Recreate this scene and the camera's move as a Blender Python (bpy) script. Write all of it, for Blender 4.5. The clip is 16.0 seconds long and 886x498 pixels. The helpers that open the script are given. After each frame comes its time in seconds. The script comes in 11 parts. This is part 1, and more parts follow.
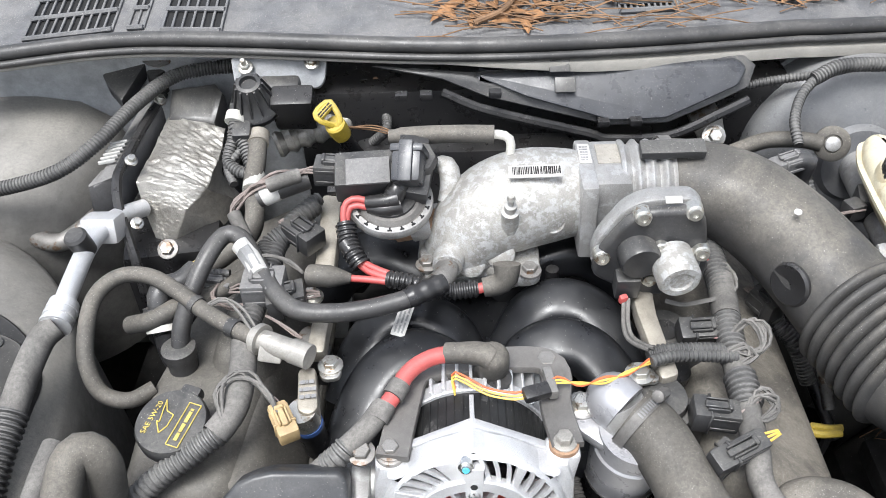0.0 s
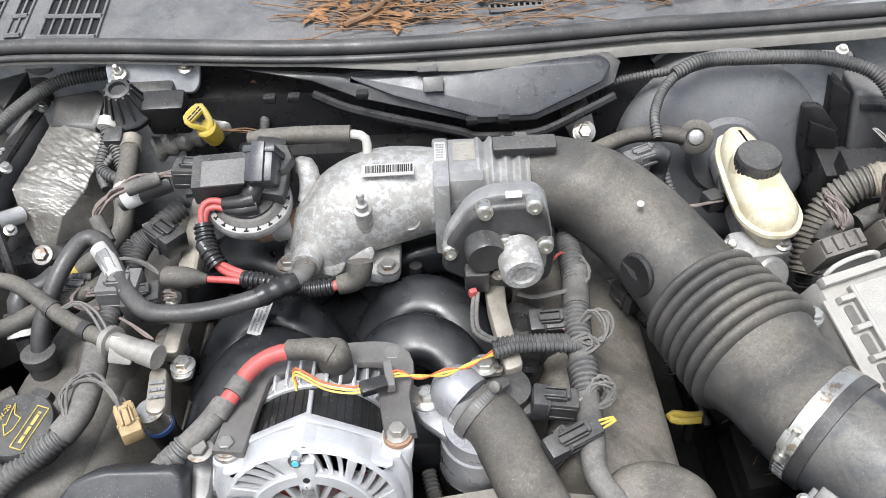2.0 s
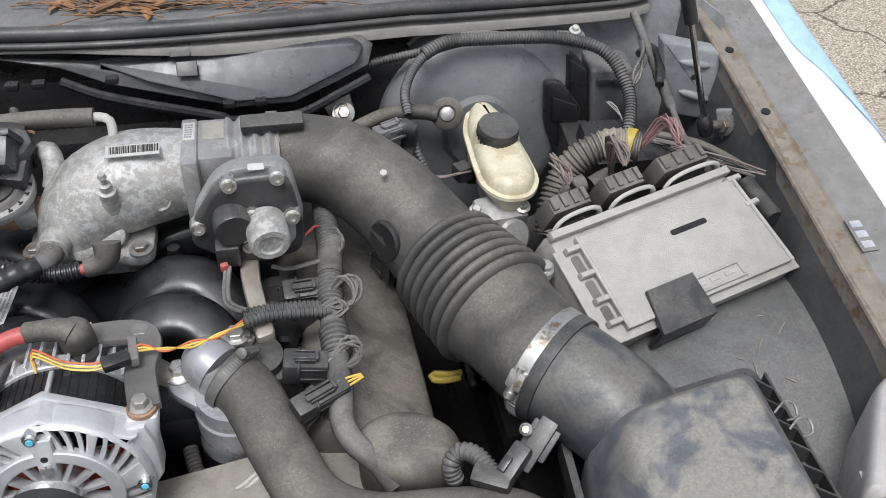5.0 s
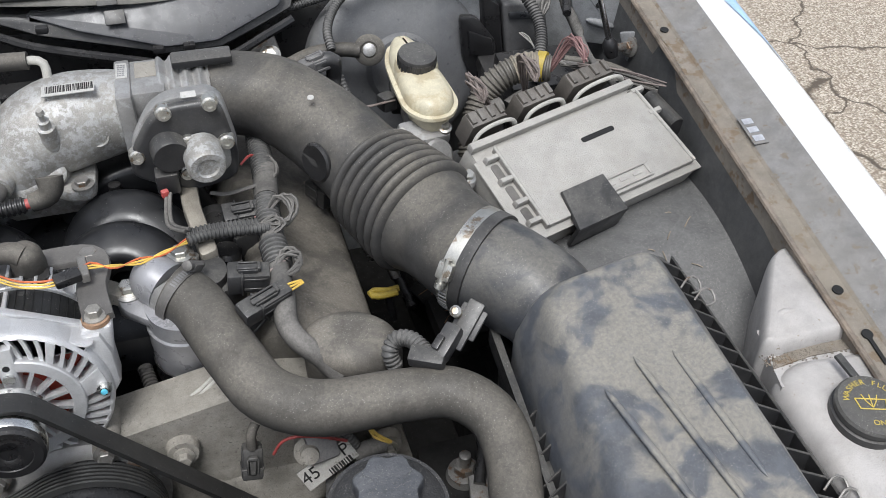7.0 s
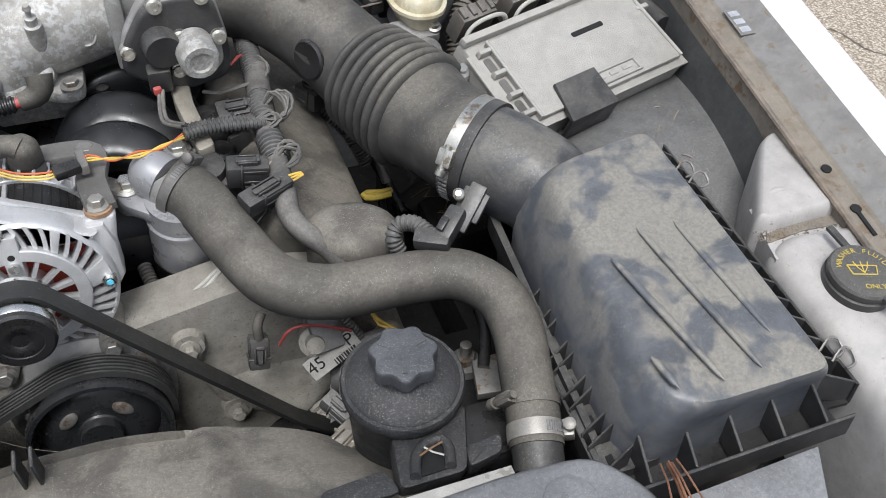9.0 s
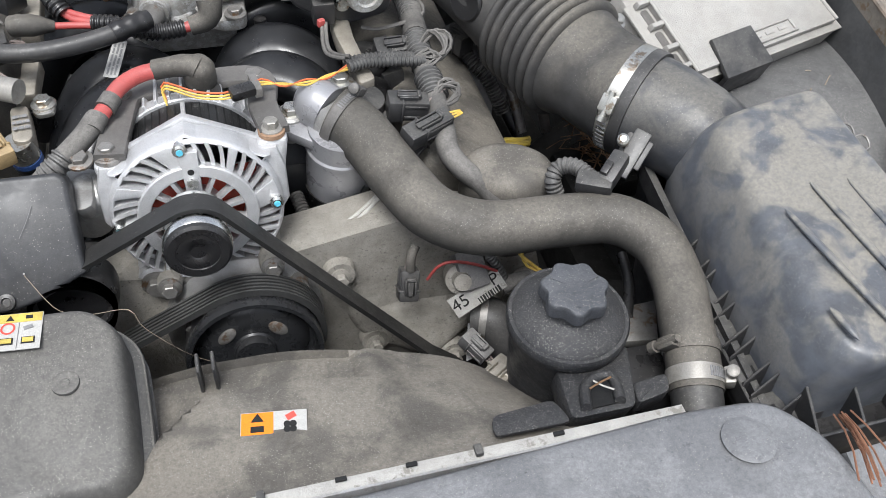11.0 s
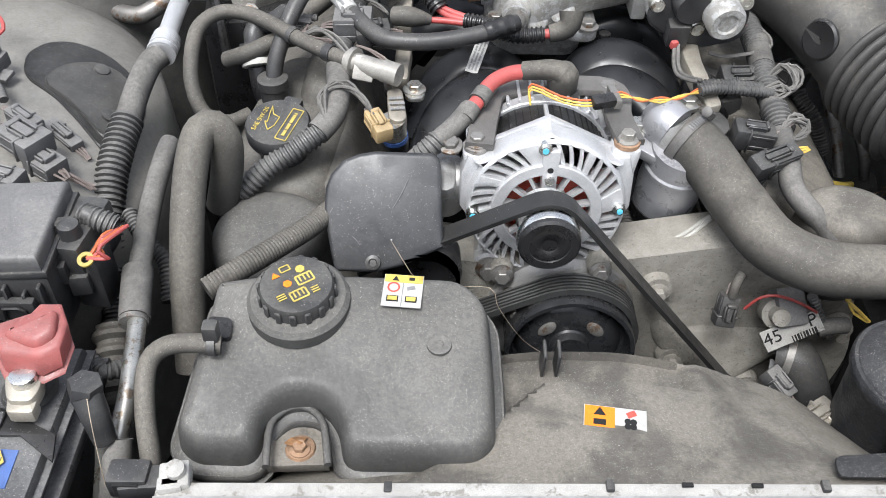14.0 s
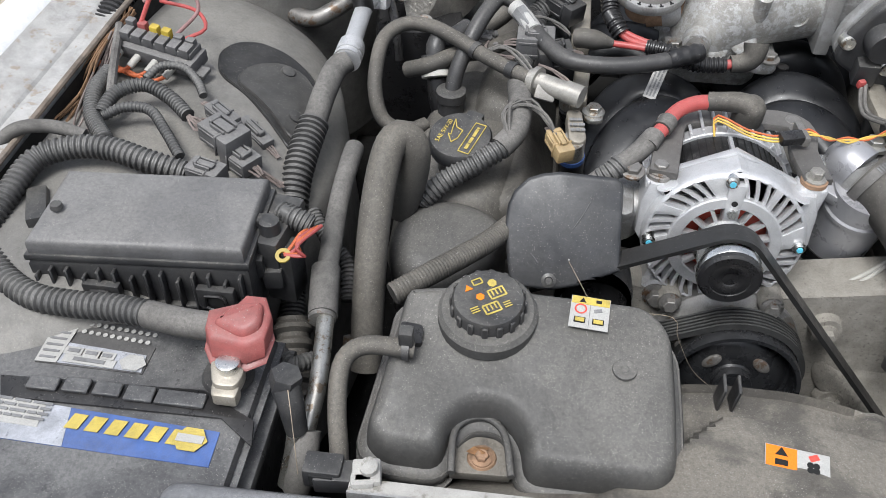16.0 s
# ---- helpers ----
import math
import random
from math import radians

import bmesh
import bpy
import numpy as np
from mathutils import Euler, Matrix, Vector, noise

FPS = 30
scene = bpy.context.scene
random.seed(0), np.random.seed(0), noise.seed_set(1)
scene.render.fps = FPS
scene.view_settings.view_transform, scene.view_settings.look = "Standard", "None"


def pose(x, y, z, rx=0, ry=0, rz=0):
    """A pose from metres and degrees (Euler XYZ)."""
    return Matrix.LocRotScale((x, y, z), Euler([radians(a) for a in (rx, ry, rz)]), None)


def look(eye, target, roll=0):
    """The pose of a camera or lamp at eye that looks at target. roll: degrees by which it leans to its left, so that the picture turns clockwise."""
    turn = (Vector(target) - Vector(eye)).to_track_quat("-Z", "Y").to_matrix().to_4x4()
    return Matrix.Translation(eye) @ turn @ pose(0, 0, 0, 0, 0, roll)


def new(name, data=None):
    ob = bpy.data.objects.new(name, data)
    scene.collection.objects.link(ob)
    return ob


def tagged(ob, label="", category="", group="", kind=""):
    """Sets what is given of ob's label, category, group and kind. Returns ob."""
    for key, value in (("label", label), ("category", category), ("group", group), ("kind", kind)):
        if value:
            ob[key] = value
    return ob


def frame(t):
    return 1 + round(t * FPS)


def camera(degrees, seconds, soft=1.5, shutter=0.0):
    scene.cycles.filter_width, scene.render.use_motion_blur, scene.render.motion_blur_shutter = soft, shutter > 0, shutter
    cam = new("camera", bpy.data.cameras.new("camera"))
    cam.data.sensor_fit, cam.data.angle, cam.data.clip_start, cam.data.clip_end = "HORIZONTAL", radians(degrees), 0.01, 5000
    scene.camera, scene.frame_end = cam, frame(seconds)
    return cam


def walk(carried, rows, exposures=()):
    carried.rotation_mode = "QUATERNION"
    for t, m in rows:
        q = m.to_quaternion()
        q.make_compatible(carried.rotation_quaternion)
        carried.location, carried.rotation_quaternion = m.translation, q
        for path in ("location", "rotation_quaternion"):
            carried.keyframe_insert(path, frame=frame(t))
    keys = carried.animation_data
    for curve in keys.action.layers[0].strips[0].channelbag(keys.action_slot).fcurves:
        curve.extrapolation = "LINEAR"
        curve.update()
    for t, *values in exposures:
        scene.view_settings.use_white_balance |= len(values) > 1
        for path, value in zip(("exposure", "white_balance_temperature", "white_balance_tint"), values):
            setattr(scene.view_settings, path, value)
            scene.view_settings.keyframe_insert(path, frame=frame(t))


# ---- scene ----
cam = camera(53.3, 16.0, soft=0.6)
METRES, EYE, TILT, LEAN, TURN = 0.8, 1.42, -40.0, 2.0, 0.0
ROWS = [
    (0.0, 0.0, 0.0, 0.0, -0.0, 0.0, 0.0),
    (0.5, 0.0368, -0.0055, -0.002, -0.32, 0.06, 0.5),
    (1.0, 0.0735, -0.0084, -0.0031, -0.55, 0.05, 0.74),
    (1.5, 0.1167, -0.0132, -0.0053, -0.86, 0.05, 0.95),
    (2.0, 0.158, -0.0192, -0.0095, -1.13, 0.22, 1.33),
    (2.5, 0.1914, -0.0255, -0.0152, -2.26, 0.29, 1.64),
    (3.0, 0.2183, -0.0291, -0.0214, -3.7, 0.34, 2.03),
    (3.5, 0.2415, -0.0325, -0.0265, -5.0, 0.47, 2.24),
    (4.0, 0.2642, -0.0382, -0.0348, -7.99, 0.53, 2.56),
    (6.5, 0.255, -0.1302, -0.1447, -13.99, 0.25, 8.03),
    (7.0, 0.2522, -0.1473, -0.1714, -15.05, -0.65, 8.63),
    (7.5, 0.2469, -0.1574, -0.198, -16.28, -1.59, 9.57),
    (8.0, 0.2334, -0.163, -0.222, -17.38, -2.49, 10.31),
    (10.5, 0.098, -0.1243, -0.2677, -17.0, -5.23, 8.42),
    (11.0, 0.0607, -0.1208, -0.2682, -14.12, -5.03, 6.37),
    (11.5, 0.0221, -0.1209, -0.2673, -11.64, -4.73, 4.12),
    (12.0, -0.0135, -0.1254, -0.2703, -10.19, -4.52, 2.29),
    (12.5, -0.0362, -0.1281, -0.2719, -8.38, -4.29, 1.09),
    (13.0, -0.066, -0.136, -0.2699, -6.04, -4.06, 0.19),
    (13.5, -0.0974, -0.1414, -0.2729, -3.58, -3.62, -0.92),
    (14.0, -0.1223, -0.1405, -0.2696, -1.66, -3.63, -2.22),
    (14.5, -0.1527, -0.1376, -0.2743, -0.64, -3.62, -3.62),
    (15.0, -0.1807, -0.1444, -0.2718, 0.89, -3.61, -4.64),
    (15.5, -0.2098, -0.1502, -0.2676, 2.77, -3.82, -5.89),
    (16.0, -0.2341, -0.1614, -0.2631, 4.0, -3.75, -6.64),
]
walk(cam, [(t, pose(0, 0, EYE, TILT, LEAN, TURN) @ pose(METRES * x, METRES * y, METRES * z, 90 + pitch, roll, yaw)) for t, x, y, z, yaw, pitch, roll in ROWS],
     exposures=((0.0, 1.42), (1.5, 1.38), (2.5, 1.06), (4.0, 0.74), (6.5, 0.64), (8.0, 0.66), (10.5, 0.86), (12.5, 1.2), (14.5, 1.2), (15.2, 1.02), (16.0, 0.78)))

# ---- light: bright overcast day ----
world = bpy.data.worlds.new("overcast_sky")
scene.world = world
world.use_nodes = True
wn = world.node_tree.nodes
sky = wn.new("ShaderNodeTexSky")
sky.sky_type = 'NISHITA'
sky.sun_disc = False
sky.sun_elevation, sky.sun_rotation = radians(66), radians(200)
sky.dust_density, sky.ozone_density = 2.0, 1.0
soften = wn.new("ShaderNodeHueSaturation")
soften.inputs["Saturation"].default_value = 0.42
world.node_tree.links.new(sky.outputs[0], soften.inputs["Color"])
world.node_tree.links.new(soften.outputs[0], wn["Background"].inputs[0])
wn["Background"].inputs[1].default_value = 0.12
sun_data = bpy.data.lights.new("sun", 'SUN')
sun_data.energy, sun_data.angle, sun_data.color = 1.9, radians(24), (0.97, 0.985, 1.0)
sun = new("sun", sun_data)
sun.matrix_world = look((-0.75, -1.3, 5.0), (0.1, 0.5, 0.8))


# ---- materials ----
def mat(name, base, rough=0.6, metal=0.0, vary=0.25, dust=0.0, dust_col=(0.27, 0.255, 0.235), speck=0.0, bump=0.12,
        grain=900.0, blotch=None, blotch_scale=25.0, blotch_amt=0.5, coat=0.0, patch=14.0, edge=(0.36, 0.62), bare=0.35, fringe=8.0):
    """Procedural surface: mottled base, blotches of wear, settled dust with pale grit, fine relief."""
    m = bpy.data.materials.new(name)
    m.use_nodes = True
    nt = m.node_tree
    n, ln = nt.nodes, nt.links.new
    bsdf = n["Principled BSDF"]
    geo = n.new("ShaderNodeNewGeometry")
    pos = geo.outputs["Position"]

    def noise_tex(scale, detail=4.0, rough_=0.6, dist=0.0):
        t = n.new("ShaderNodeTexNoise")
        t.inputs["Scale"].default_value, t.inputs["Detail"].default_value = scale, detail
        t.inputs["Roughness"].default_value, t.inputs["Distortion"].default_value = rough_, dist
        ln(pos, t.inputs["Vector"])
        return t.outputs["Fac"]

    def ramp(src, a, b, lo=0.0, hi=1.0):
        r = n.new("ShaderNodeMapRange")
        r.interpolation_type = 'SMOOTHSTEP'
        r.inputs["From Min"].default_value, r.inputs["From Max"].default_value = a, b
        r.inputs["To Min"].default_value, r.inputs["To Max"].default_value = lo, hi
        ln(src, r.inputs["Value"])
        return r.outputs["Result"]

    def mul(a, b):
        x = n.new("ShaderNodeMath")
        x.operation = 'MULTIPLY'
        for k, v in enumerate((a, b)):
            if isinstance(v, (int, float)):
                x.inputs[k].default_value = v
            else:
                ln(v, x.inputs[k])
        return x.outputs[0]

    def mix(fac, a, b):
        x = n.new("ShaderNodeMix")
        x.data_type = 'RGBA'
        ln(fac, x.inputs[0])
        for k, v in ((6, a), (7, b)):
            if isinstance(v, tuple):
                x.inputs[k].default_value = (*v, 1.0)
            else:
                ln(v, x.inputs[k])
        return x.outputs[2]

    light = tuple(min(1.0, c * (1 + vary)) for c in base)
    dark = tuple(c * (1 - vary) for c in base)
    col = mix(ramp(noise_tex(38.0, 10.0, 0.72), 0.32, 0.68), dark, light)
    wear = noise_tex(55.0, 6.0, 0.65)
    rough_out = ramp(wear, 0.3, 0.7, max(0.05, rough - 0.10), min(1.0, rough + 0.10))
    if blotch:
        col = mix(ramp(noise_tex(blotch_scale, 6.0, 0.7), 0.62 - blotch_amt * 0.25, 0.66 - blotch_amt * 0.15), col, blotch)
    sep = n.new("ShaderNodeSeparateXYZ")
    ln(geo.outputs["Normal"], sep.inputs[0])
    if dust > 0:
        up = ramp(sep.outputs[2], -0.30, 0.92, 0.10, 1.0)
        settled = mul(mul(up, ramp(noise_tex(patch, fringe, 0.62, 0.4), edge[0], edge[1], bare, 1.0)), mul(ramp(noise_tex(300.0, 8.0, 0.8), 0.32, 0.66, 0.62, 1.26), dust))
        col = mix(settled, col, dust_col)
    if speck > 0:
        for scale, size, share, tone in ((420.0, 0.13, 0.11, (0.37, 0.355, 0.325)), (950.0, 0.24, 0.26, (0.34, 0.325, 0.295))):
            cell = n.new("ShaderNodeTexVoronoi")
            cell.inputs["Scale"].default_value = scale
            ln(pos, cell.inputs["Vector"])
            pick = n.new("ShaderNodeSeparateColor")
            ln(cell.outputs["Color"], pick.inputs[0])
            grit = mul(ramp(cell.outputs["Distance"], size + 0.08, size, 0.0, 1.0), ramp(pick.outputs[0], 1.0 - share * min(1.0, speck), 1.02 - share * min(1.0, speck)))
            grit = mul(mul(grit, ramp(noise_tex(24.0, 5.0), 0.36, 0.60, 0.25, 1.0)), ramp(sep.outputs[2], 0.0, 0.7, 0.15, 0.95))
            col = mix(grit, col, tone)
    fine = n.new("ShaderNodeHueSaturation")
    ln(ramp(noise_tex(1400.0, 3.0, 0.75), 0.36, 0.64, 0.86, 1.15), fine.inputs["Value"])
    ln(col, fine.inputs["Color"])
    ln(fine.outputs["Color"], bsdf.inputs["Base Color"])
    ln(rough_out, bsdf.inputs["Roughness"])
    bsdf.inputs["Metallic"].default_value = metal
    bsdf.inputs["Coat Weight"].default_value = coat
    bsdf.inputs["Specular IOR Level"].default_value = 0.38 if rough >= 0.5 and metal == 0 else 0.5
    if bump > 0:
        b = n.new("ShaderNodeBump")
        b.inputs["Strength"].default_value, b.inputs["Distance"].default_value = bump, 0.001
        ln(noise_tex(grain, 4.0), b.inputs["Height"])
        ln(b.outputs[0], bsdf.inputs["Normal"])
    return m


PALE = mat("chalky_pale_paint", (0.40, 0.39, 0.365), 0.7, vary=0.15, dust=0.35, bump=0.3, speck=0.5, blotch=(0.22, 0.21, 0.185), blotch_scale=60, blotch_amt=0.25)
BLACK = mat("dusty_black_plastic", (0.020, 0.0205, 0.023), 0.40, dust=0.40, speck=0.5, patch=22.0, dust_col=(0.20, 0.19, 0.17))
BLACK_CLEAN = mat("clean_black_plastic", (0.010, 0.010, 0.0112), 0.33, dust=0.10, speck=0.2)
PSBLACK = mat("gritty_black_plastic", (0.014, 0.015, 0.018), 0.5, dust=0.26, speck=1.0, bump=1.0, grain=300, dust_col=(0.14, 0.134, 0.124), blotch=(0.12, 0.115, 0.105), blotch_scale=650, blotch_amt=0.15)
RUNNER = mat("glossy_black_nylon", (0.008, 0.0085, 0.010), 0.36, dust=0.08, speck=0.15, bump=0.02, dust_col=(0.10, 0.10, 0.10))
GREY = mat("dusty_grey_plastic", (0.075, 0.075, 0.078), 0.48, dust=0.60, speck=0.5, dust_col=(0.27, 0.26, 0.245), bare=0.62)
COWL = mat("weathered_cowl_plastic", (0.080, 0.082, 0.088), 0.6, dust=0.5, speck=1.0, bump=0.5, grain=500, dust_col=(0.23, 0.222, 0.21))
PULLEY_BLACK = mat("satin_black_pulley_paint", (0.016, 0.017, 0.019), 0.3, vary=0.1, dust=0.06, bump=0.04)
PANEL = mat("grey_black_moulded_panel", (0.075, 0.077, 0.083), 0.36, dust=0.62, speck=0.6, dust_col=(0.29, 0.292, 0.295), bare=0.55, bump=0.06)
GREY_BLACK = mat("blue_black_moulded_cover", (0.030, 0.0315, 0.036), 0.33, dust=0.22, speck=0.5, dust_col=(0.17, 0.172, 0.175))
RUBBER = mat("black_rubber", (0.022, 0.022, 0.023), 0.45, dust=0.25, speck=0.3, bump=0.05)
HOSE = mat("dusty_rubber_hose", (0.036, 0.035, 0.033), 0.66, dust=0.60, speck=0.6, dust_col=(0.215, 0.194, 0.164), bump=0.04, bare=0.5)
DUCT = mat("dusty_air_duct_plastic", (0.034, 0.034, 0.035), 0.56, dust=0.62, speck=0.4, dust_col=(0.20, 0.181, 0.151), patch=9.0, edge=(0.36, 0.62), bare=0.25, bump=0.05)
LID = mat("airbox_plastic", (0.074, 0.082, 0.098), 0.42, dust=0.82, speck=0.9, dust_col=(0.262, 0.244, 0.208), patch=18.0, edge=(0.40, 0.54), bare=0.14, fringe=3.0, bump=0.05)
SHROUD = mat("dusty_fan_shroud_plastic", (0.060, 0.056, 0.051), 0.7, dust=0.85, speck=1.0, dust_col=(0.215, 0.196, 0.166), patch=16, edge=(0.38, 0.60), bare=0.30, bump=0.45, grain=500)
TANK = mat("dusty_tank_plastic", (0.040, 0.040, 0.040), 0.54, dust=0.62, speck=1.0, dust_col=(0.190, 0.180, 0.163), patch=9.0, bare=0.5, bump=0.05)
LOOM = mat("corrugated_loom", (0.03, 0.03, 0.031), 0.5, dust=0.5, dust_col=(0.27, 0.262, 0.245), bump=0.04)
TAPE = mat("cloth_tape", (0.055, 0.053, 0.05), 0.85, dust=0.6, bump=0.4, grain=900)
ALU = mat("new_cast_aluminium", (0.60, 0.60, 0.605), 0.40, 0.5, vary=0.08, bump=0.6, grain=1000, speck=1.0)
ALU_DULL = mat("dull_cast_aluminium", (0.34, 0.335, 0.325), 0.48, 0.5, vary=0.15, dust=0.3, speck=0.5, bump=0.2, blotch=(0.43, 0.43, 0.43), blotch_scale=40, blotch_amt=0.4)
ALU_OX = mat("oxidised_aluminium", (0.34, 0.33, 0.305), 0.55, 0.4, vary=0.22, dust=0.25, speck=1.0, bump=0.7, grain=700, blotch=(0.47, 0.47, 0.465), blotch_scale=120, blotch_amt=0.6)
ALU_DIRTY = mat("grimy_cast_aluminium", (0.275, 0.258, 0.228), 0.75, 0.10, dust=0.5, vary=0.25, dust_col=(0.28, 0.26, 0.222), bump=1.0, grain=240, speck=1.0, blotch=(0.13, 0.12, 0.105), blotch_scale=260, blotch_amt=0.15)
PCMCASE = mat("cast_control_unit_case", (0.37, 0.358, 0.335), 0.6, 0.1, vary=0.14, dust=0.5, speck=1.0, bump=0.9, grain=700, dust_col=(0.365, 0.345, 0.31))
STEEL = mat("zinc_steel", (0.55, 0.54, 0.50), 0.35, 0.9, vary=0.15, dust=0.1, blotch=(0.30, 0.24, 0.18), blotch_scale=90, blotch_amt=0.3)
DKSTEEL = mat("dusty_dark_steel", (0.11, 0.105, 0.10), 0.6, 0.3, dust=0.35, speck=0.3)
STATOR = mat("laminated_stator_steel", (0.022, 0.022, 0.022), 0.45, 0.3, vary=0.3, speck=0.15, bump=0.2, blotch=(0.09, 0.088, 0.084), blotch_scale=55, blotch_amt=0.3)
STEEL_DARK = mat("dull_steel", (0.26, 0.25, 0.235), 0.5, 0.6, dust=0.3, blotch=(0.16, 0.10, 0.06), blotch_scale=60, blotch_amt=0.3)
BRIGHT = mat("bright_steel", (0.72, 0.72, 0.70), 0.25, 1.0, vary=0.1, bump=0.04)
RUST = mat("rusty_steel", (0.30, 0.19, 0.12), 0.8, 0.2, vary=0.4, bump=0.4)
RAIL_LIP = mat("rust_stained_lip", (0.16, 0.125, 0.095), 0.7, vary=0.5, dust=0.3, bump=0.5)
RAILMET = mat("fuel_rail_steel", (0.36, 0.33, 0.28), 0.5, 0.5, dust=0.4, dust_col=(0.32, 0.29, 0.24))
FOIL = mat("crumpled_foil", (0.40, 0.385, 0.355), 0.40, 0.6, vary=0.25, dust=0.62, dust_col=(0.215, 0.19, 0.158), bump=0.9, grain=260, patch=10, bare=0.2)
WHITE = mat("white_car_paint", (0.80, 0.80, 0.79), 0.3, vary=0.03, coat=0.5, bump=0.0)
BLUE_STRIP = mat("blue_edge_strip", (0.36, 0.53, 0.74), 0.45, vary=0.12)
PRIMER = mat("dusty_bay_paint", (0.185, 0.182, 0.18), 0.5, dust=0.45, speck=0.4, dust_col=(0.205, 0.19, 0.168), blotch=(0.15, 0.12, 0.09), blotch_scale=70, blotch_amt=0.15)
BAYPAINT = mat("grey_bay_paint", (0.245, 0.252, 0.26), 0.42, dust=0.35, dust_col=(0.24, 0.23, 0.215), speck=0.3)
LINER = mat("black_wheelhouse_liner", (0.050, 0.051, 0.053), 0.55, dust=0.58, dust_col=(0.215, 0.211, 0.203), speck=0.9, patch=6)
DOME = mat("dusty_wheelhouse_panel", (0.13, 0.127, 0.12), 0.6, dust=0.75, dust_col=(0.27, 0.255, 0.228), speck=0.4, patch=5)
# near-black base puts the shade of deep gaps into the grimy metal
SHADE_BLACK = mat("grimy_metal_with_gap_shade", (0.007, 0.0068, 0.0065), 0.8, dust=0.06, dust_col=(0.10, 0.09, 0.08), speck=0.1)
RED = mat("red_wire_insulation", (0.42, 0.065, 0.06), 0.45, vary=0.15, dust=0.2)
REDCAP = mat("faded_red_terminal_cover", (0.27, 0.060, 0.056), 0.45, dust=0.4, speck=0.3, dust_col=(0.30, 0.19, 0.17))
ORANGE = mat("orange_wire", (0.52, 0.13, 0.05), 0.5)
FITTING = mat("pale_metal_fitting", (0.33, 0.315, 0.285), 0.45, 0.4, dust=0.3, speck=0.3)
YELLOW = mat("yellow_plastic", (0.45, 0.33, 0.04), 0.5, vary=0.2, dust=0.3)
WIREY = mat("yellow_wire", (0.62, 0.42, 0.09), 0.45)
PLUGBROWN = mat("grey_brown_plug_plastic", (0.085, 0.075, 0.065), 0.6, dust=0.5, speck=0.5)
TAN = mat("tan_connector", (0.42, 0.30, 0.15), 0.6, dust=0.2)
PINKWIRE = mat("pale_wires", (0.20, 0.165, 0.15), 0.6, vary=0.3)
PINK = mat("pink_wires", (0.24, 0.14, 0.135), 0.6, vary=0.25)
WHITEP = mat("off_white_plastic", (0.46, 0.45, 0.41), 0.55, vary=0.15, dust=0.35, speck=0.3)
CREAM = mat("aged_reservoir_plastic", (0.58, 0.53, 0.39), 0.4, vary=0.12, dust=0.1, blotch=(0.50, 0.43, 0.29), blotch_scale=28, blotch_amt=0.4)
WASHER = mat("translucent_tank_plastic", (0.41, 0.395, 0.385), 0.5, vary=0.14, dust=0.35, speck=0.0, dust_col=(0.36, 0.325, 0.285), patch=7, blotch=(0.20, 0.165, 0.12), blotch_scale=230, blotch_amt=-0.06, bump=0.04)
BAT = mat("battery_case_plastic", (0.026, 0.026, 0.029), 0.36, dust=0.6, speck=1.0, dust_col=(0.235, 0.232, 0.225))
LBL_WHITE = mat("white_label", (0.44, 0.435, 0.415), 0.55, vary=0.12, dust=0.35, speck=0.4, dust_col=(0.34, 0.325, 0.30))
LBL_ORANGE = mat("orange_label", (0.80, 0.22, 0.015), 0.5, vary=0.05)
LBL_YELLOW = mat("yellow_print", (0.52, 0.40, 0.08), 0.5, vary=0.25, dust=0.15)
# black for print, and for flat pieces that imitate shade in recesses
PRINT_RECESS_BLACK = mat("black_print_and_recess_shade", (0.012, 0.012, 0.012), 0.7)
LBL_BLUE = mat("blue_label", (0.045, 0.11, 0.33), 0.4, vary=0.25, dust=0.2)
LBL_SILVER = mat("silver_label", (0.46, 0.47, 0.50), 0.35, 0.3, speck=0.3)
LBL_DARK = mat("dark_clear_label", (0.05, 0.05, 0.052), 0.4, dust=0.25, speck=0.3)
LBL_GREY = mat("grey_print", (0.20, 0.20, 0.20), 0.6)
LBL_RED = mat("red_print", (0.70, 0.08, 0.06), 0.5)
TWIG = mat("pale_debris", (0.30, 0.25, 0.19), 0.8, vary=0.4)
COPPER = mat("red_copper_winding", (0.34, 0.038, 0.020), 0.4, 0.2)
NEEDLE = mat("dry_pine_needle", (0.18, 0.105, 0.058), 0.8, vary=0.4)
LEAFM = mat("dry_leaf", (0.25, 0.13, 0.06), 0.9, vary=0.4)
BELT = mat("ribbed_belt_rubber", (0.016, 0.016, 0.016), 0.42, dust=0.08, speck=0.2)
# pale tint on upward rib tops imitates their grey highlights
BELT_RIB = mat("ribbed_belt_with_rib_highlights", (0.022, 0.022, 0.022), 0.4, dust=0.5, dust_col=(0.12, 0.12, 0.115))
CAN = mat("smooth_silver_paint", (0.34, 0.34, 0.355), 0.34, 0.35, vary=0.08, dust=0.15, speck=0.5, bump=0.03)
LEDGE = mat("rust_dusted_ledge", (0.19, 0.168, 0.142), 0.7, vary=0.25, dust=0.6, speck=0.7, dust_col=(0.235, 0.205, 0.162), blotch=(0.13, 0.085, 0.05), blotch_scale=45, blotch_amt=0.35, bump=0.3)
COVER = mat("dusty_brown_black_cover", (0.050, 0.047, 0.043), 0.6, dust=0.62, speck=0.7, dust_col=(0.185, 0.172, 0.150), patch=16.0, bare=0.4)
BELTCOVER = mat("scuffed_black_plastic", (0.026, 0.027, 0.030), 0.40, dust=0.24, speck=0.4, dust_col=(0.14, 0.137, 0.13), patch=24.0, edge=(0.40, 0.56), bare=0.2, bump=0.04)
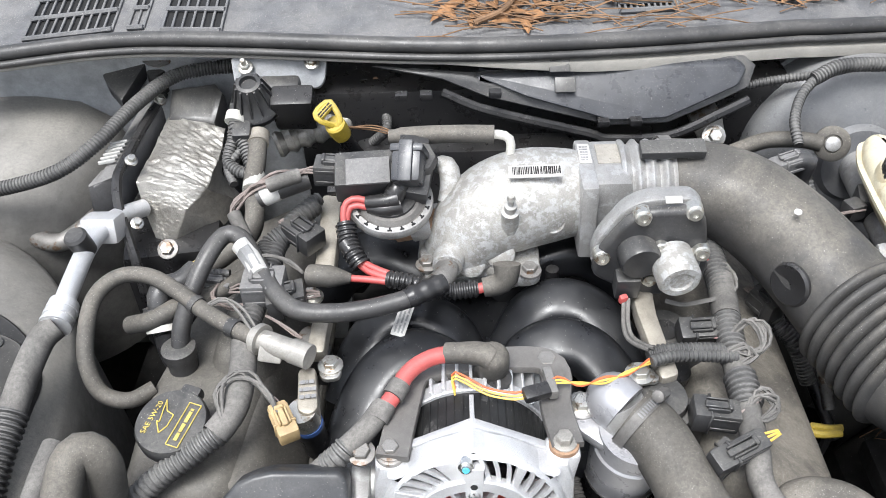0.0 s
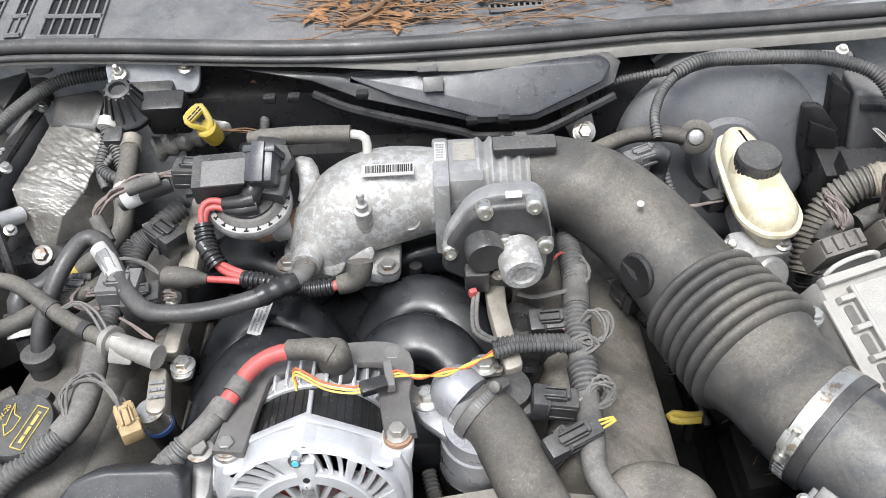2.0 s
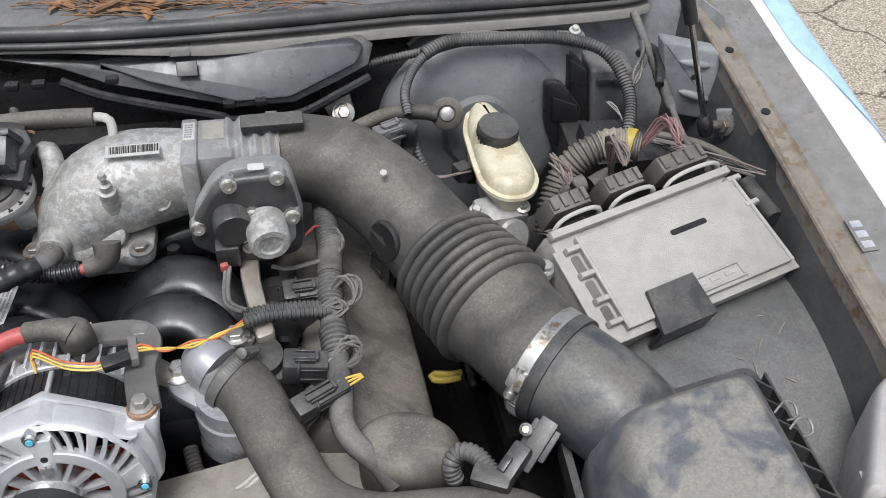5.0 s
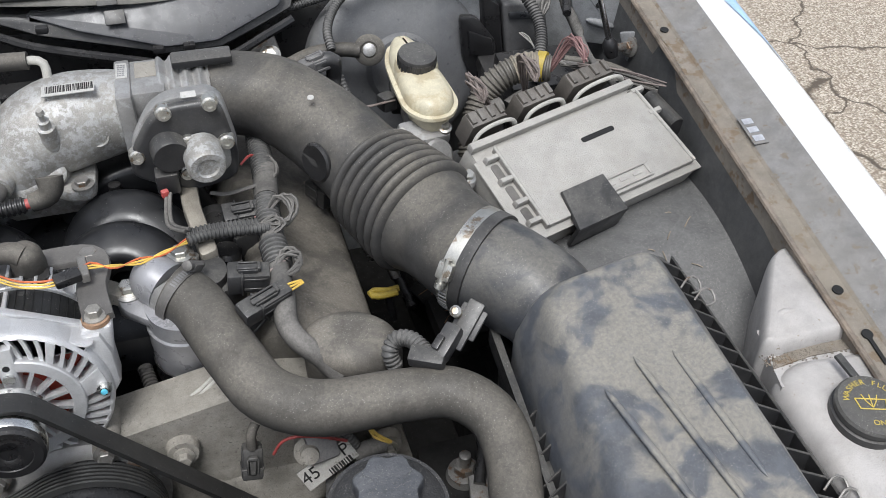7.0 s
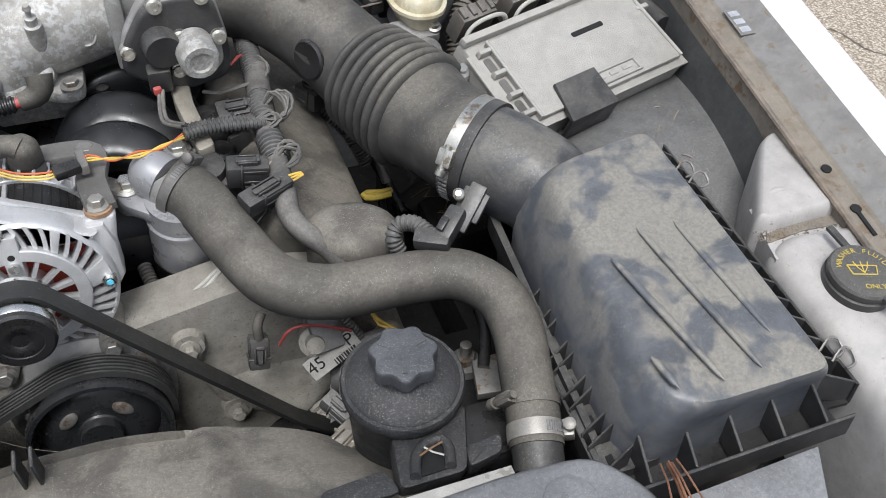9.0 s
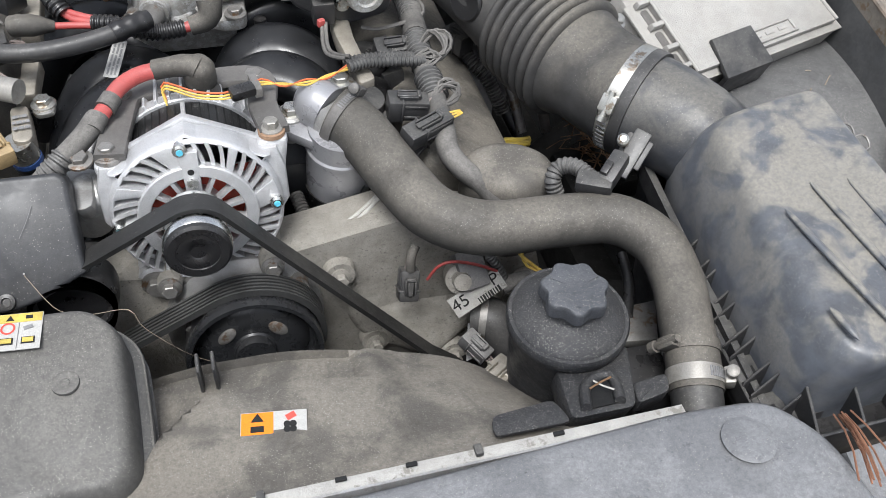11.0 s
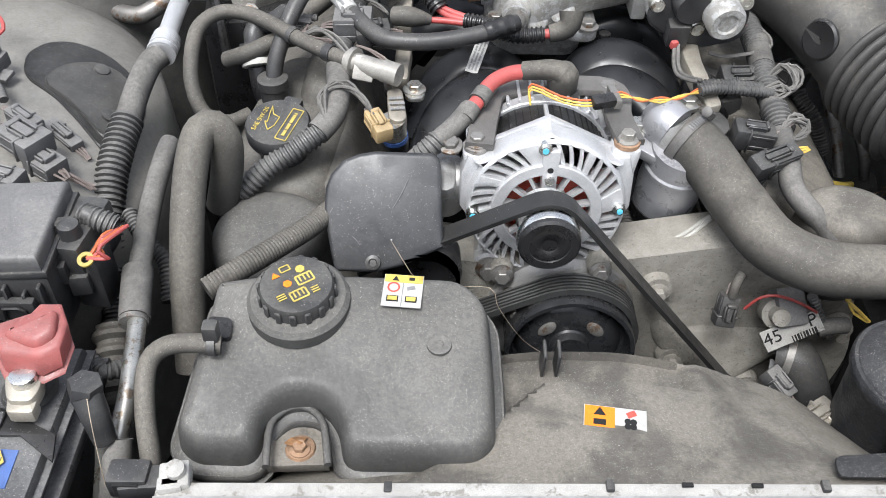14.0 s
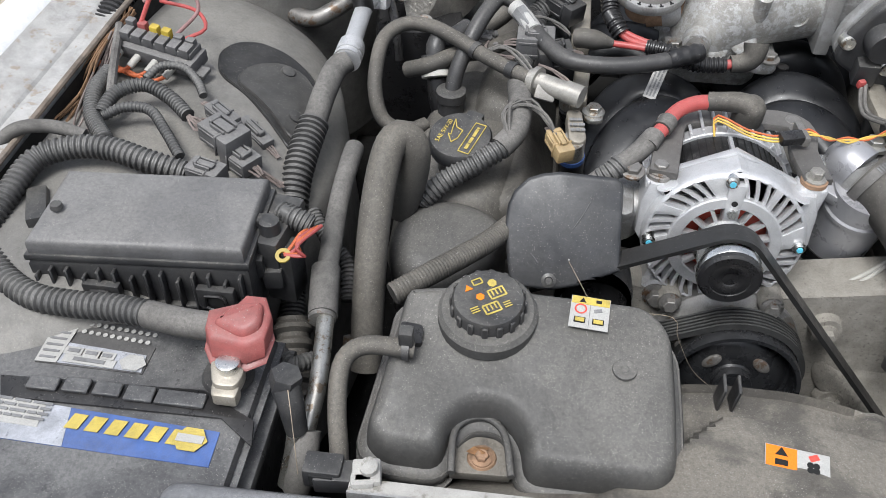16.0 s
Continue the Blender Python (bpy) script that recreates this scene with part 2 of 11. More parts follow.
FLANGE = mat("tan_dusted_flange", (0.20, 0.192, 0.175), 0.7, vary=0.15, dust=0.5, speck=0.6, dust_col=(0.255, 0.24, 0.21))
HATCH = mat("dusty_hatch_plastic", (0.040, 0.039, 0.038), 0.5, dust=0.35, speck=0.4, dust_col=(0.17, 0.162, 0.148), patch=8.0)
RAIL_PALE = mat("pale_grey_bay_paint", (0.40, 0.395, 0.385), 0.5, dust=0.4, speck=0.5, dust_col=(0.30, 0.285, 0.26), blotch=(0.30, 0.25, 0.20), blotch_scale=60, blotch_amt=0.2)
WHEEL_COVER = mat("black_wheelhouse_cover", (0.016, 0.016, 0.017), 0.5, dust=0.26, speck=0.4, dust_col=(0.14, 0.133, 0.12), patch=9.0)
NEEDLE_RED = mat("reddish_pine_needle", (0.24, 0.115, 0.070), 0.6, vary=0.3)
BOOSTER = mat("satin_grey_booster_paint", (0.10, 0.103, 0.11), 0.36, vary=0.12, dust=0.45, speck=0.4, dust_col=(0.31, 0.305, 0.29), bump=0.03)
TUBE = mat("blue_black_tube_plastic", (0.034, 0.037, 0.044), 0.46, dust=0.58, speck=0.5, dust_col=(0.20, 0.186, 0.160), patch=16.0, edge=(0.38, 0.56), bare=0.14, bump=0.05)
STARCAP = mat("blue_grey_cap_plastic", (0.036, 0.039, 0.046), 0.5, dust=0.42, speck=0.9, dust_col=(0.16, 0.163, 0.17), bump=0.5, grain=500)
CONDUIT = mat("tan_worn_conduit", (0.075, 0.070, 0.062), 0.55, dust=0.6, speck=0.5, dust_col=(0.30, 0.275, 0.235), bump=0.06)
OLDTAPE = mat("worn_tan_tape", (0.26, 0.225, 0.17), 0.7, vary=0.3, dust=0.4, bump=0.4, blotch=(0.13, 0.115, 0.09), blotch_scale=120, blotch_amt=0.3)
CYAN = mat("blue_paint_mark", (0.10, 0.45, 0.60), 0.5)
CHROME_ROD = mat("strut_rod", (0.30, 0.30, 0.31), 0.15, 1.0, bump=0.0)


def ground_mat():
    """Pale exposed-aggregate paving with cracks."""
    m = bpy.data.materials.new("aggregate_paving")
    m.use_nodes = True
    n, ln = m.node_tree.nodes, m.node_tree.links.new
    bsdf = n["Principled BSDF"]
    pos = n.new("ShaderNodeNewGeometry").outputs["Position"]
    v = n.new("ShaderNodeTexVoronoi")
    v.inputs["Scale"].default_value = 150
    ln(pos, v.inputs["Vector"])
    tone = n.new("ShaderNodeSeparateColor")
    ln(v.outputs["Color"], tone.inputs[0])
    stone = n.new("ShaderNodeValToRGB")
    stone.color_ramp.elements[0].color, stone.color_ramp.elements[1].color = (0.33, 0.275, 0.21, 1), (0.66, 0.60, 0.51, 1)
    ln(tone.outputs[0], stone.inputs[0])
    gap = n.new("ShaderNodeMapRange")
    gap.inputs["From Min"].default_value, gap.inputs["From Max"].default_value = 0.35, 0.75
    ln(v.outputs["Distance"], gap.inputs["Value"])
    r = n.new("ShaderNodeMix")
    r.data_type = 'RGBA'
    r.inputs[7].default_value = (0.23, 0.185, 0.14, 1)
    ln(gap.outputs[0], r.inputs[0])
    ln(stone.outputs[0], r.inputs[6])
    warp = n.new("ShaderNodeTexNoise")
    warp.inputs["Scale"].default_value, warp.inputs["Detail"].default_value = 9, 6
    ln(pos, warp.inputs["Vector"])
    add = n.new("ShaderNodeVectorMath")
    add.operation = 'MULTIPLY_ADD'
    add.inputs[1].default_value = (0.16, 0.16, 0.0)
    ln(warp.outputs["Color"], add.inputs[0])
    ln(pos, add.inputs[2])
    c = n.new("ShaderNodeTexVoronoi")
    c.feature = 'DISTANCE_TO_EDGE'
    c.inputs["Scale"].default_value = 1.7
    ln(add.outputs[0], c.inputs["Vector"])
    k = n.new("ShaderNodeMapRange")
    k.inputs["From Min"].default_value, k.inputs["From Max"].default_value = 0.004, 0.014
    ln(c.outputs["Distance"], k.inputs["Value"])
    x = n.new("ShaderNodeMix")
    x.data_type = 'RGBA'
    x.inputs[6].default_value = (0.10, 0.08, 0.06, 1)
    ln(k.outputs[0], x.inputs[0])
    ln(r.outputs[2], x.inputs[7])
    ln(x.outputs[2], bsdf.inputs["Base Color"])
    bsdf.inputs["Roughness"].default_value = 0.9
    b = n.new("ShaderNodeBump")
    b.inputs["Strength"].default_value, b.inputs["Distance"].default_value = 0.6, 0.006
    ln(v.outputs["Distance"], b.inputs["Height"])
    b.invert = True
    ln(b.outputs[0], bsdf.inputs["Normal"])
    return m


GROUND = ground_mat()


# ---- geometry helpers ----
def V(p):
    return Vector(p)


def axes(p, z, x=(1, 0, 0)):
    """A frame at p whose z axis is z and whose x axis is as near as can be to x."""
    z = V(z).normalized()
    x = V(x)
    if abs(z.dot(x.normalized())) > 0.98:
        x = V((0, 1, 0)) if abs(z.y) < 0.9 else V((0, 0, 1))
    y = z.cross(x).normalized()
    x = y.cross(z)
    return Matrix.Translation(V(p)) @ Matrix((x, y, z)).transposed().to_4x4()


def smooth_path(pts, step=0.006):
    """Catmull-Rom through the control points, evenly spaced."""
    p = [V(q) for q in pts]
    p = [p[0] * 2 - p[1]] + p + [p[-1] * 2 - p[-2]]
    raw = []
    for a, b, c, d in zip(p, p[1:], p[2:], p[3:]):
        k = max(4, int((c - b).length / 0.004))
        for i in range(k):
            t = i / k
            raw.append(0.5 * ((2 * b) + (c - a) * t + (2 * a - 5 * b + 4 * c - d) * t * t + (3 * b - a - 3 * c + d) * t ** 3))
    raw.append(p[-2])
    acc = [0.0]
    for a, b in zip(raw, raw[1:]):
        acc.append(acc[-1] + (b - a).length)
    count = max(2, int(acc[-1] / step))
    out, j = [], 0
    for i in range(count + 1):
        s = acc[-1] * i / count
        while j < len(acc) - 2 and acc[j + 1] < s:
            j += 1
        f = (s - acc[j]) / max(1e-9, acc[j + 1] - acc[j])
        out.append(raw[j].lerp(raw[j + 1], min(1.0, f)))
    return out, acc[-1]


class G:
    """Gathers vertices and faces of one mesh."""

    def __init__(self):
        self.v, self.f = [], []

    def add(self, verts, faces):
        k = len(self.v)
        self.v += [tuple(q) for q in verts]
        self.f += [tuple(i + k for i in q) for q in faces]
        return self

    def bm(self, b, m=None):
        b.verts.index_update()
        vs = [(m @ q.co) if m else q.co.copy() for q in b.verts]
        self.add(vs, [[q.index for q in fc.verts] for fc in b.faces])
        b.free()
        return self

    def rings(self, rings, cap0=True, cap1=True, closed=True):
        """Faces between rings of equal count."""
        n = len(rings[0])
        k = len(self.v)
        for r in rings:
            self.v += [tuple(q) for q in r]
        m = n if closed else n - 1
        for i in range(len(rings) - 1):
            for j in range(m):
                a, b = k + i * n + j, k + i * n + (j + 1) % n
                self.f.append((a, b, b + n, a + n))
        if cap0:
            self.f.append(tuple(k + j for j in reversed(range(n))))
        if cap1:
            self.f.append(tuple(k + (len(rings) - 1) * n + j for j in range(n)))
        return self

    def tube(self, pts, r, seg=12, step=0.006, ridge=0.0, pitch=0.004, caps=True, flat=1.0, straight=False, hollow=False, square=1.0):
        """A hose along control points. r: number or function of 0..1. ridge: depth of corrugation."""
        if ridge:
            step = pitch / 4
        if straight:
            path = [V(q) for q in pts]
            total = 1
        else:
            path, total = smooth_path(pts, step)
        tang = [(path[min(i + 1, len(path) - 1)] - path[max(i - 1, 0)]).normalized() for i in range(len(path))]
        side = tang[0].orthogonal().normalized()
        if abs(tang[0].z) < 0.9:
            side = tang[0].cross(V((0, 0, 1))).normalized()
        rings = []
        for i, (q, t) in enumerate(zip(path, tang)):
            side = (side - t * side.dot(t)).normalized()
            up = t.cross(side)
            rr = r(i / max(1, len(path) - 1)) if callable(r) else r
            if ridge and i % 4 < 2:
                rr -= ridge
            ring = [(math.cos(2 * math.pi * j / seg), math.sin(2 * math.pi * j / seg)) for j in range(seg)]
            if square != 1.0:
                ring = [(math.copysign(abs(c) ** square, c), math.copysign(abs(d) ** square, d)) for c, d in ring]
            rings.append([q + side * (rr * c) + up * (rr * flat * d) for c, d in ring])
        if hollow:
            back = [[rings[-1][j].lerp(path[-1], 0.22) for j in range(seg)], [rings[-1][j].lerp(path[-1], 0.25) - tang[-1] * 0.03 for j in range(seg)]]
            rings += back
        return self.rings(rings, caps, caps)

    def lathe(self, prof, m, seg=24, cap0=True, cap1=True):
        """A turned form: (radius, height) along the frame's z."""
        return self.rings([[m @ V((r * math.cos(2 * math.pi * j / seg), r * math.sin(2 * math.pi * j / seg), z)) for j in range(seg)] for r, z in prof], cap0, cap1)

    def box(self, size, m, bevel=0.003, seg=2):
        """A bevelled block centred on the frame m."""
        b = bmesh.new()
        bmesh.ops.create_cube(b, size=1.0)
        for q in b.verts:
            q.co = V((q.co.x * size[0], q.co.y * size[1], q.co.z * size[2]))
        w = min(bevel, 0.45 * min(size))
        if w > 0:
            bmesh.ops.bevel(b, geom=b.edges[:], offset=w, segments=seg, profile=0.6, affect='EDGES')
        return self.bm(b, m)

    def prism(self, outline, z0, z1, m=None, bevel=0.003, seg=2, taper=1.0):
        """An outline in the frame's xy plane raised from z0 to z1, with a rounded upper edge."""
        a = sum(p[0] * q[1] - q[0] * p[1] for p, q in zip(outline, outline[1:] + outline[:1]))
        o = list(outline) if a > 0 else list(reversed(outline))
        cx, cy = sum(p[0] for p in o) / len(o), sum(p[1] for p in o) / len(o)
        b = bmesh.new()
        lo = [b.verts.new((*p, z0)) for p in o]
        hi = [b.verts.new((cx + (p[0] - cx) * taper, cy + (p[1] - cy) * taper, z1)) for p in o]
        b.faces.new(list(reversed(lo)))
        top = b.faces.new(hi)
        k = len(o)
        for i in range(k):
            b.faces.new((lo[i], lo[(i + 1) % k], hi[(i + 1) % k], hi[i]))
        if bevel > 0:
            bmesh.ops.bevel(b, geom=list(top.edges), offset=bevel, segments=seg, profile=0.55, affect='EDGES')
        return self.bm(b, m)

    def hexbolt(self, p, axis=(0, 0, 1), r=0.0065, h=0.006, flange=1.5, stud=0.0):
        m = axes(p, axis)
        self.lathe([(r * flange, -0.001), (r * flange, 0.0015), (r * 1.1, 0.0025)], m, 16)
        b = [(r * math.cos(math.pi / 3 * i), r * math.sin(math.pi / 3 * i)) for i in range(6)]
        self.prism(b, 0.002, 0.002 + h, m, 0.0008, 1)
        if stud:
            self.lathe([(r * 0.55, 0.002), (r * 0.55, 0.002 + h + stud), (r * 0.4, 0.003 + h + stud)], m, 10)
        return self


def round_poly(pts, r, seg=4):
    """A 2D outline with its corners rounded; r is one number or one per corner."""
    out = []
    k = len(pts)
    for i in range(k):
        rr = r[i] if isinstance(r, (list, tuple)) else r
        p, a, b = V((*pts[i], 0)), V((*pts[i - 1], 0)), V((*pts[(i + 1) % k], 0))
        u, w = (a - p), (b - p)
        d = min(rr, 0.45 * u.length, 0.45 * w.length)
        s, e = p + u.normalized() * d, p + w.normalized() * d
        for j in range(seg + 1):
            t = j / seg
            q = s * (1 - t) ** 2 + p * 2 * t * (1 - t) + e * t * t
            out.append((q.x, q.y))
    return out


def circle(r, seg=24, cx=0.0, cy=0.0):
    return [(cx + r * math.cos(2 * math.pi * i / seg), cy + r * math.sin(2 * math.pi * i / seg)) for i in range(seg)]


def link_mesh(name, g, material, angle=38):
    me = bpy.data.meshes.new(name)
    me.from_pydata(g.v, [], g.f)
    me.validate()
    me.materials.append(material)
    me.shade_smooth()
    me.set_sharp_from_angle(angle=radians(angle))
    return new(name, me)


def thing(name, label, category, base=(0, 0, 0), group=""):
    """A thing whose parts are children: an empty at its base."""
    ob = new(name)
    ob.empty_display_size = 0.02
    ob.location = base
    return tagged(ob, label, category, group)


def single(name, g, material, label, category, group="", kind="", angle=38):
    """A thing that is one mesh."""
    return tagged(link_mesh(name, g, material, angle), label, category, group, kind)


def part(name, g, material, parent, label="", angle=38):
    ob = link_mesh(name, g, material, angle)
    ob.parent = parent
    if parent.parent is None:
        ob.matrix_parent_inverse = Matrix.Translation(-parent.location)
    return tagged(ob, label)


def letters(text, size, m, material, parent, name="lettering", flip=False, stretch=1.0):
    """Raised print in the built-in font, centred on the frame m."""
    cu = bpy.data.curves.new("print", 'FONT')
    cu.body, cu.size, cu.extrude = text, size, 0.0002
    cu.align_x, cu.align_y = 'CENTER', 'CENTER'
    tmp = bpy.data.objects.new("print", cu)
    me = bpy.data.meshes.new_from_object(tmp)
    bpy.data.objects.remove(tmp)
    me.transform(m @ Matrix.Diagonal((stretch, 1, 1, 1)))
    me.materials.clear()
    me.materials.append(material)
    ob = new(name, me)
    ob.parent = parent
    if parent.parent is None:
        ob.matrix_parent_inverse = Matrix.Translation(-parent.location)
    return ob


def bars(parent, m, w, h, rows, material, seed=1, name="print_lines"):
    """Unreadable print: plain bars in rows on the frame's xy plane."""
    rnd = random.Random(seed)
    g = G()
    for i in range(rows):
        y = h / 2 - (i + 0.5) * h / rows
        x = -w / 2
        while x < w / 2 - 0.002:
            l = min(w / 2 - x, rnd.uniform(0.15, 0.4) * w)
            g.box((l * 0.85, h / rows * 0.5, 0.0004), m @ Matrix.Translation((x + l / 2, y, 0)), 0)
            x += l
    return part(name, g, material, parent)


def hose(name, pts, r, material, label, category="hose", parent=None, **kw):
    g = G().tube(pts, r, **kw)
    if parent is not None:
        return part(name, g, material, parent, label)
    return single(name, g, material, label, category)


def loom(pts, r, label="black corrugated wire loom", parent=None, pitch=0.0042, material=None):
    r *= 0.8
    g = G().tube(pts, r, seg=12, ridge=r * 0.16, pitch=pitch)
    if parent is not None:
        return part("loom", g, material or LOOM, parent)
    return single("wire_loom", g, material or LOOM, label, "wire loom")


def wires(pts, n, spread, material, parent=None, r=0.0011, seed=3, label="bundle of thin wires"):
    rnd = random.Random(seed)
    if parent is None:
        parent = thing("wire_bundle", label, "wires", pts[len(pts) // 2])
    for i in range(n):
        q = [V(p) + V((rnd.uniform(-1, 1), rnd.uniform(-1, 1), rnd.uniform(-1, 1))) * spread * (0.4 if k in (0, len(pts) - 1) else 1) for k, p in enumerate(pts)]
        part("wire", G().tube(q, r, seg=6, step=0.008), material, parent)
    return parent


def plug(p, d, size, label="black electrical connector", material=None, up=(0, 0, 1), wire=None):
    """An electrical connector: body, collar, ribs, latch and boot. d: the way its wires leave."""
    material = material or BLACK
    l, w, h = (0.76 * c for c in size)
    d = V(d).normalized()
    u = (V(up) - d * V(up).dot(d)).normalized()
    m = Matrix.Translation(V(p)) @ Matrix((d, u.cross(d), u)).transposed().to_4x4()
    t = thing("connector", label, "connector", p)
    g = G().box((l * 0.62, w, h), m @ Matrix.Translation((l * 0.1, 0, 0)), 0.0022)
    part("body", g, material, t)
    for s in (-1, 1):
        for k in (-1, 1):
            part("rib", G().box((l * 0.5, 0.0016, 0.003), m @ Matrix.Translation((l * 0.1, s * w * 0.5, k * h * 0.28)), 0.0005, 1), material, t)
    g = G().box((l * 0.34, w * 1.12, h * 1.1), m @ Matrix.Translation((-l * 0.33, 0, 0)), 0.003)
    g.box((l * 0.05, w * 1.22, h * 1.2), m @ Matrix.Translation((-l * 0.18, 0, 0)), 0.001, 1)
    part("collar", g, material, t)
    g = G().box((l * 0.5, w * 0.34, 0.003), m @ Matrix.Translation((-l * 0.05, 0, h * 0.5 + 0.003)), 0.001, 1)
    g.box((0.004, w * 0.5, 0.006), m @ Matrix.Translation((l * 0.18, 0, h * 0.5 + 0.003)), 0.001, 1)
    for s in (-1, 1):
        g.box((l * 0.42, 0.002, 0.005), m @ Matrix.Translation((-l * 0.05, s * w * 0.27, h * 0.5 + 0.002)), 0.0006, 1)
    part("latch", g, material, t)
    for k in (-1, 0, 1):
        g = G().tube([m @ V((l * 0.36, k * w * 0.22, 0)), m @ V((l * 0.5, k * w * 0.2, 0)), m @ V((l * 0.72, k * w * 0.1, -0.003))], 0.0012, seg=6)
        part("wire", g, wire or PINKWIRE, t)
    return t


def bolts(parent, items, material=None, r=0.0065, **kw):
    for p, ax in items:
        part("bolt", G().hexbolt(p, ax, r, **kw), material or STEEL, parent)


def clamp(parent, p, d, r, width=0.011, screw_side=(0, 0, 1), material=None, name="hose_clamp"):
    """A worm-drive hose clamp: band, slots, screw housing and screw."""
    d = V(d).normalized()
    m = axes(p, d, screw_side)
    c = part(name, G().rings([[m @ V((rr * math.cos(a), rr * math.sin(a), z)) for a in [2 * math.pi * j / 40 for j in range(40)]]
                                      for rr, z in ((r, -width / 2), (r + 0.001, -width / 2), (r + 0.0013, 0), (r + 0.001, width / 2), (r, width / 2))], False, False), material or FITTING, parent, "worm-drive steel band")
    g = G().box((0.009, 0.018, width * 1.05), m @ Matrix.Translation((r + 0.0045, 0, 0)), 0.002)
    part("screw_housing", g, material or FITTING, c)
    g = G().lathe([(0.0035, -0.013), (0.0035, 0.012), (0.0055, 0.012), (0.0055, 0.018), (0.004, 0.019)], axes(m @ V((r + 0.006, 0, 0)), m.to_3x3() @ V((0, 1, 0))), 10)
    part("screw", g, material or FITTING, c)
    g = G()
    for k in range(9):
        a = 0.28 + k * 0.10
        g.box((0.0012, 0.0016, width * 0.62), m @ Matrix.Rotation(a, 4, 'Z') @ Matrix.Translation((r + 0.0012, 0, 0)), 0)
    part("band_slots", g, LBL_GREY, c)
    return c


def slab(pts, off, bevel=0.003, seg=2, g=None):
    """A plate: a flat outline in space, thickened by the vector off, with rounded edges."""
    g = g or G()
    o = V(off)
    p = [V(q) for q in pts]
    k = len(p)
    nrm = V((0, 0, 0))
    for a, b in zip(p, p[1:] + p[:1]):
        nrm += a.cross(b)
    nrm.normalize()
    if nrm.dot(o) < 0:
        p.reverse()
        nrm = -nrm
    inward = []
    for i in range(k):
        e1, e2 = (p[i] - p[i - 1]).normalized(), (p[(i + 1) % k] - p[i]).normalized()
        n1, n2 = nrm.cross(e1), nrm.cross(e2)
        d = (n1 + n2) / max(0.35, 1 + n1.dot(n2))
        inward.append(d)
    length = o.length
    b = min(bevel, 0.48 * length)
    if b <= 0:
        prof = [(0.0, 0.0), (0.0, 1.0)]
    else:
        prof = [(b - b * math.sin(math.pi / 2 * t / seg), (b - b * math.cos(math.pi / 2 * t / seg)) / length) for t in range(seg + 1)]
        prof = prof + [(x, 1 - y) for x, y in reversed(prof)]
    return g.rings([[q + d * ins + o * f for q, d in zip(p, inward)] for ins, f in prof])


def sheet(fn, nu, nv, g=None):
    """A surface grid from fn(u, v), both 0..1."""
    g = g or G()
    rows = [[fn(i / nu, j / nv) for j in range(nv + 1)] for i in range(nu + 1)]
    return g.rings(rows, False, False, closed=False)


def round3(pts, r, seg=4):
    """A 3D outline with its corners rounded."""
    out = []
    k = len(pts)
    for i in range(k):
        rr = r[i] if isinstance(r, (list, tuple)) else r
        p, a, b = V(pts[i]), V(pts[i - 1]), V(pts[(i + 1) % k])
        u, w = a - p, b - p
        d = min(rr, 0.45 * u.length, 0.45 * w.length)
        s, e = p + u.normalized() * d, p + w.normalized() * d
        for j in range(seg + 1):
            t = j / seg
            out.append(s * (1 - t) ** 2 + p * 2 * t * (1 - t) + e * t * t)
    return out


# ---- setting: ground, body shell ----
g = G().add([(-150, -150, 0), (150, -150, 0), (150, 150, 0), (-150, 150, 0)], [(0, 1, 2, 3)])
single("ground", g, GROUND, "pale exposed-aggregate paving with dark cracks", "ground", kind="structure")


def fender(side):
    """Upper fender rail: inner lip, stained flange, channel and painted outer skin."""
    ledge = [(-0.002, -0.10), (0.0, -0.004), (0.004, 0.0), (0.024, 0.001), (0.027, 0.004)]
    prof = [(0.027, 0.004), (0.030, 0.006), (0.040, 0.007), (0.058, 0.010), (0.066, 0.014), (0.072, 0.016)]
    outer = [(0.072, 0.016), (0.078, 0.024), (0.092, 0.030), (0.112, 0.026), (0.130, 0.010), (0.142, -0.03), (0.15, -0.25), (0.14, -0.45)]
    ob = thing("fender", "white painted fender with dusty rust-stained inner flange", "fender", (side * 0.82, 0.5, 0.40))
    for name, pr, ma in (("inner_ledge", ledge, LEDGE if side > 0 else RAIL_PALE), ("inner_rail", prof, PRIMER if side > 0 else RAIL_PALE), ("outer_skin", outer, WHITE)):
        rows = []
        for k in range(41):
            y = -0.35 + 1.75 * k / 40
            x0 = (0.733 + 0.055 * y) if side > 0 else (0.717 - 0.06 * y)
            z0 = (0.755 + 0.17 * y) if side > 0 else (0.80 + 0.06 * y)
            dx = 0.004 * math.sin(k * 1.1) if name == "inner_ledge" and k % 7 == 3 else 0
            rows.append([V((side * (x0 + a + (dx if i in (1, 2) else 0)), y, z0 + b)) for i, (a, b) in enumerate(pr)])
        part(name, G().rings(rows, False, False, closed=False), ma, ob)
    return ob


right_fender = fender(1)
left_fender = fender(-1)


def blue_strip_pt(u, v):
    """The blue strip covers the whole painted edge at the rear and tapers to the outer side."""
    y = 0.60 + 0.62 * u
    a = 0.128 + (0.080 + 0.046 * max(0.0, (0.82 - y) / 0.22) - 0.128) * (1 - v)
    b = np.interp(a, (0.078, 0.092, 0.112, 0.130), (0.024, 0.030, 0.026, 0.010))
    return V((0.733 + 0.055 * y + a, y, 0.755 + 0.17 * y + b + 0.0018))


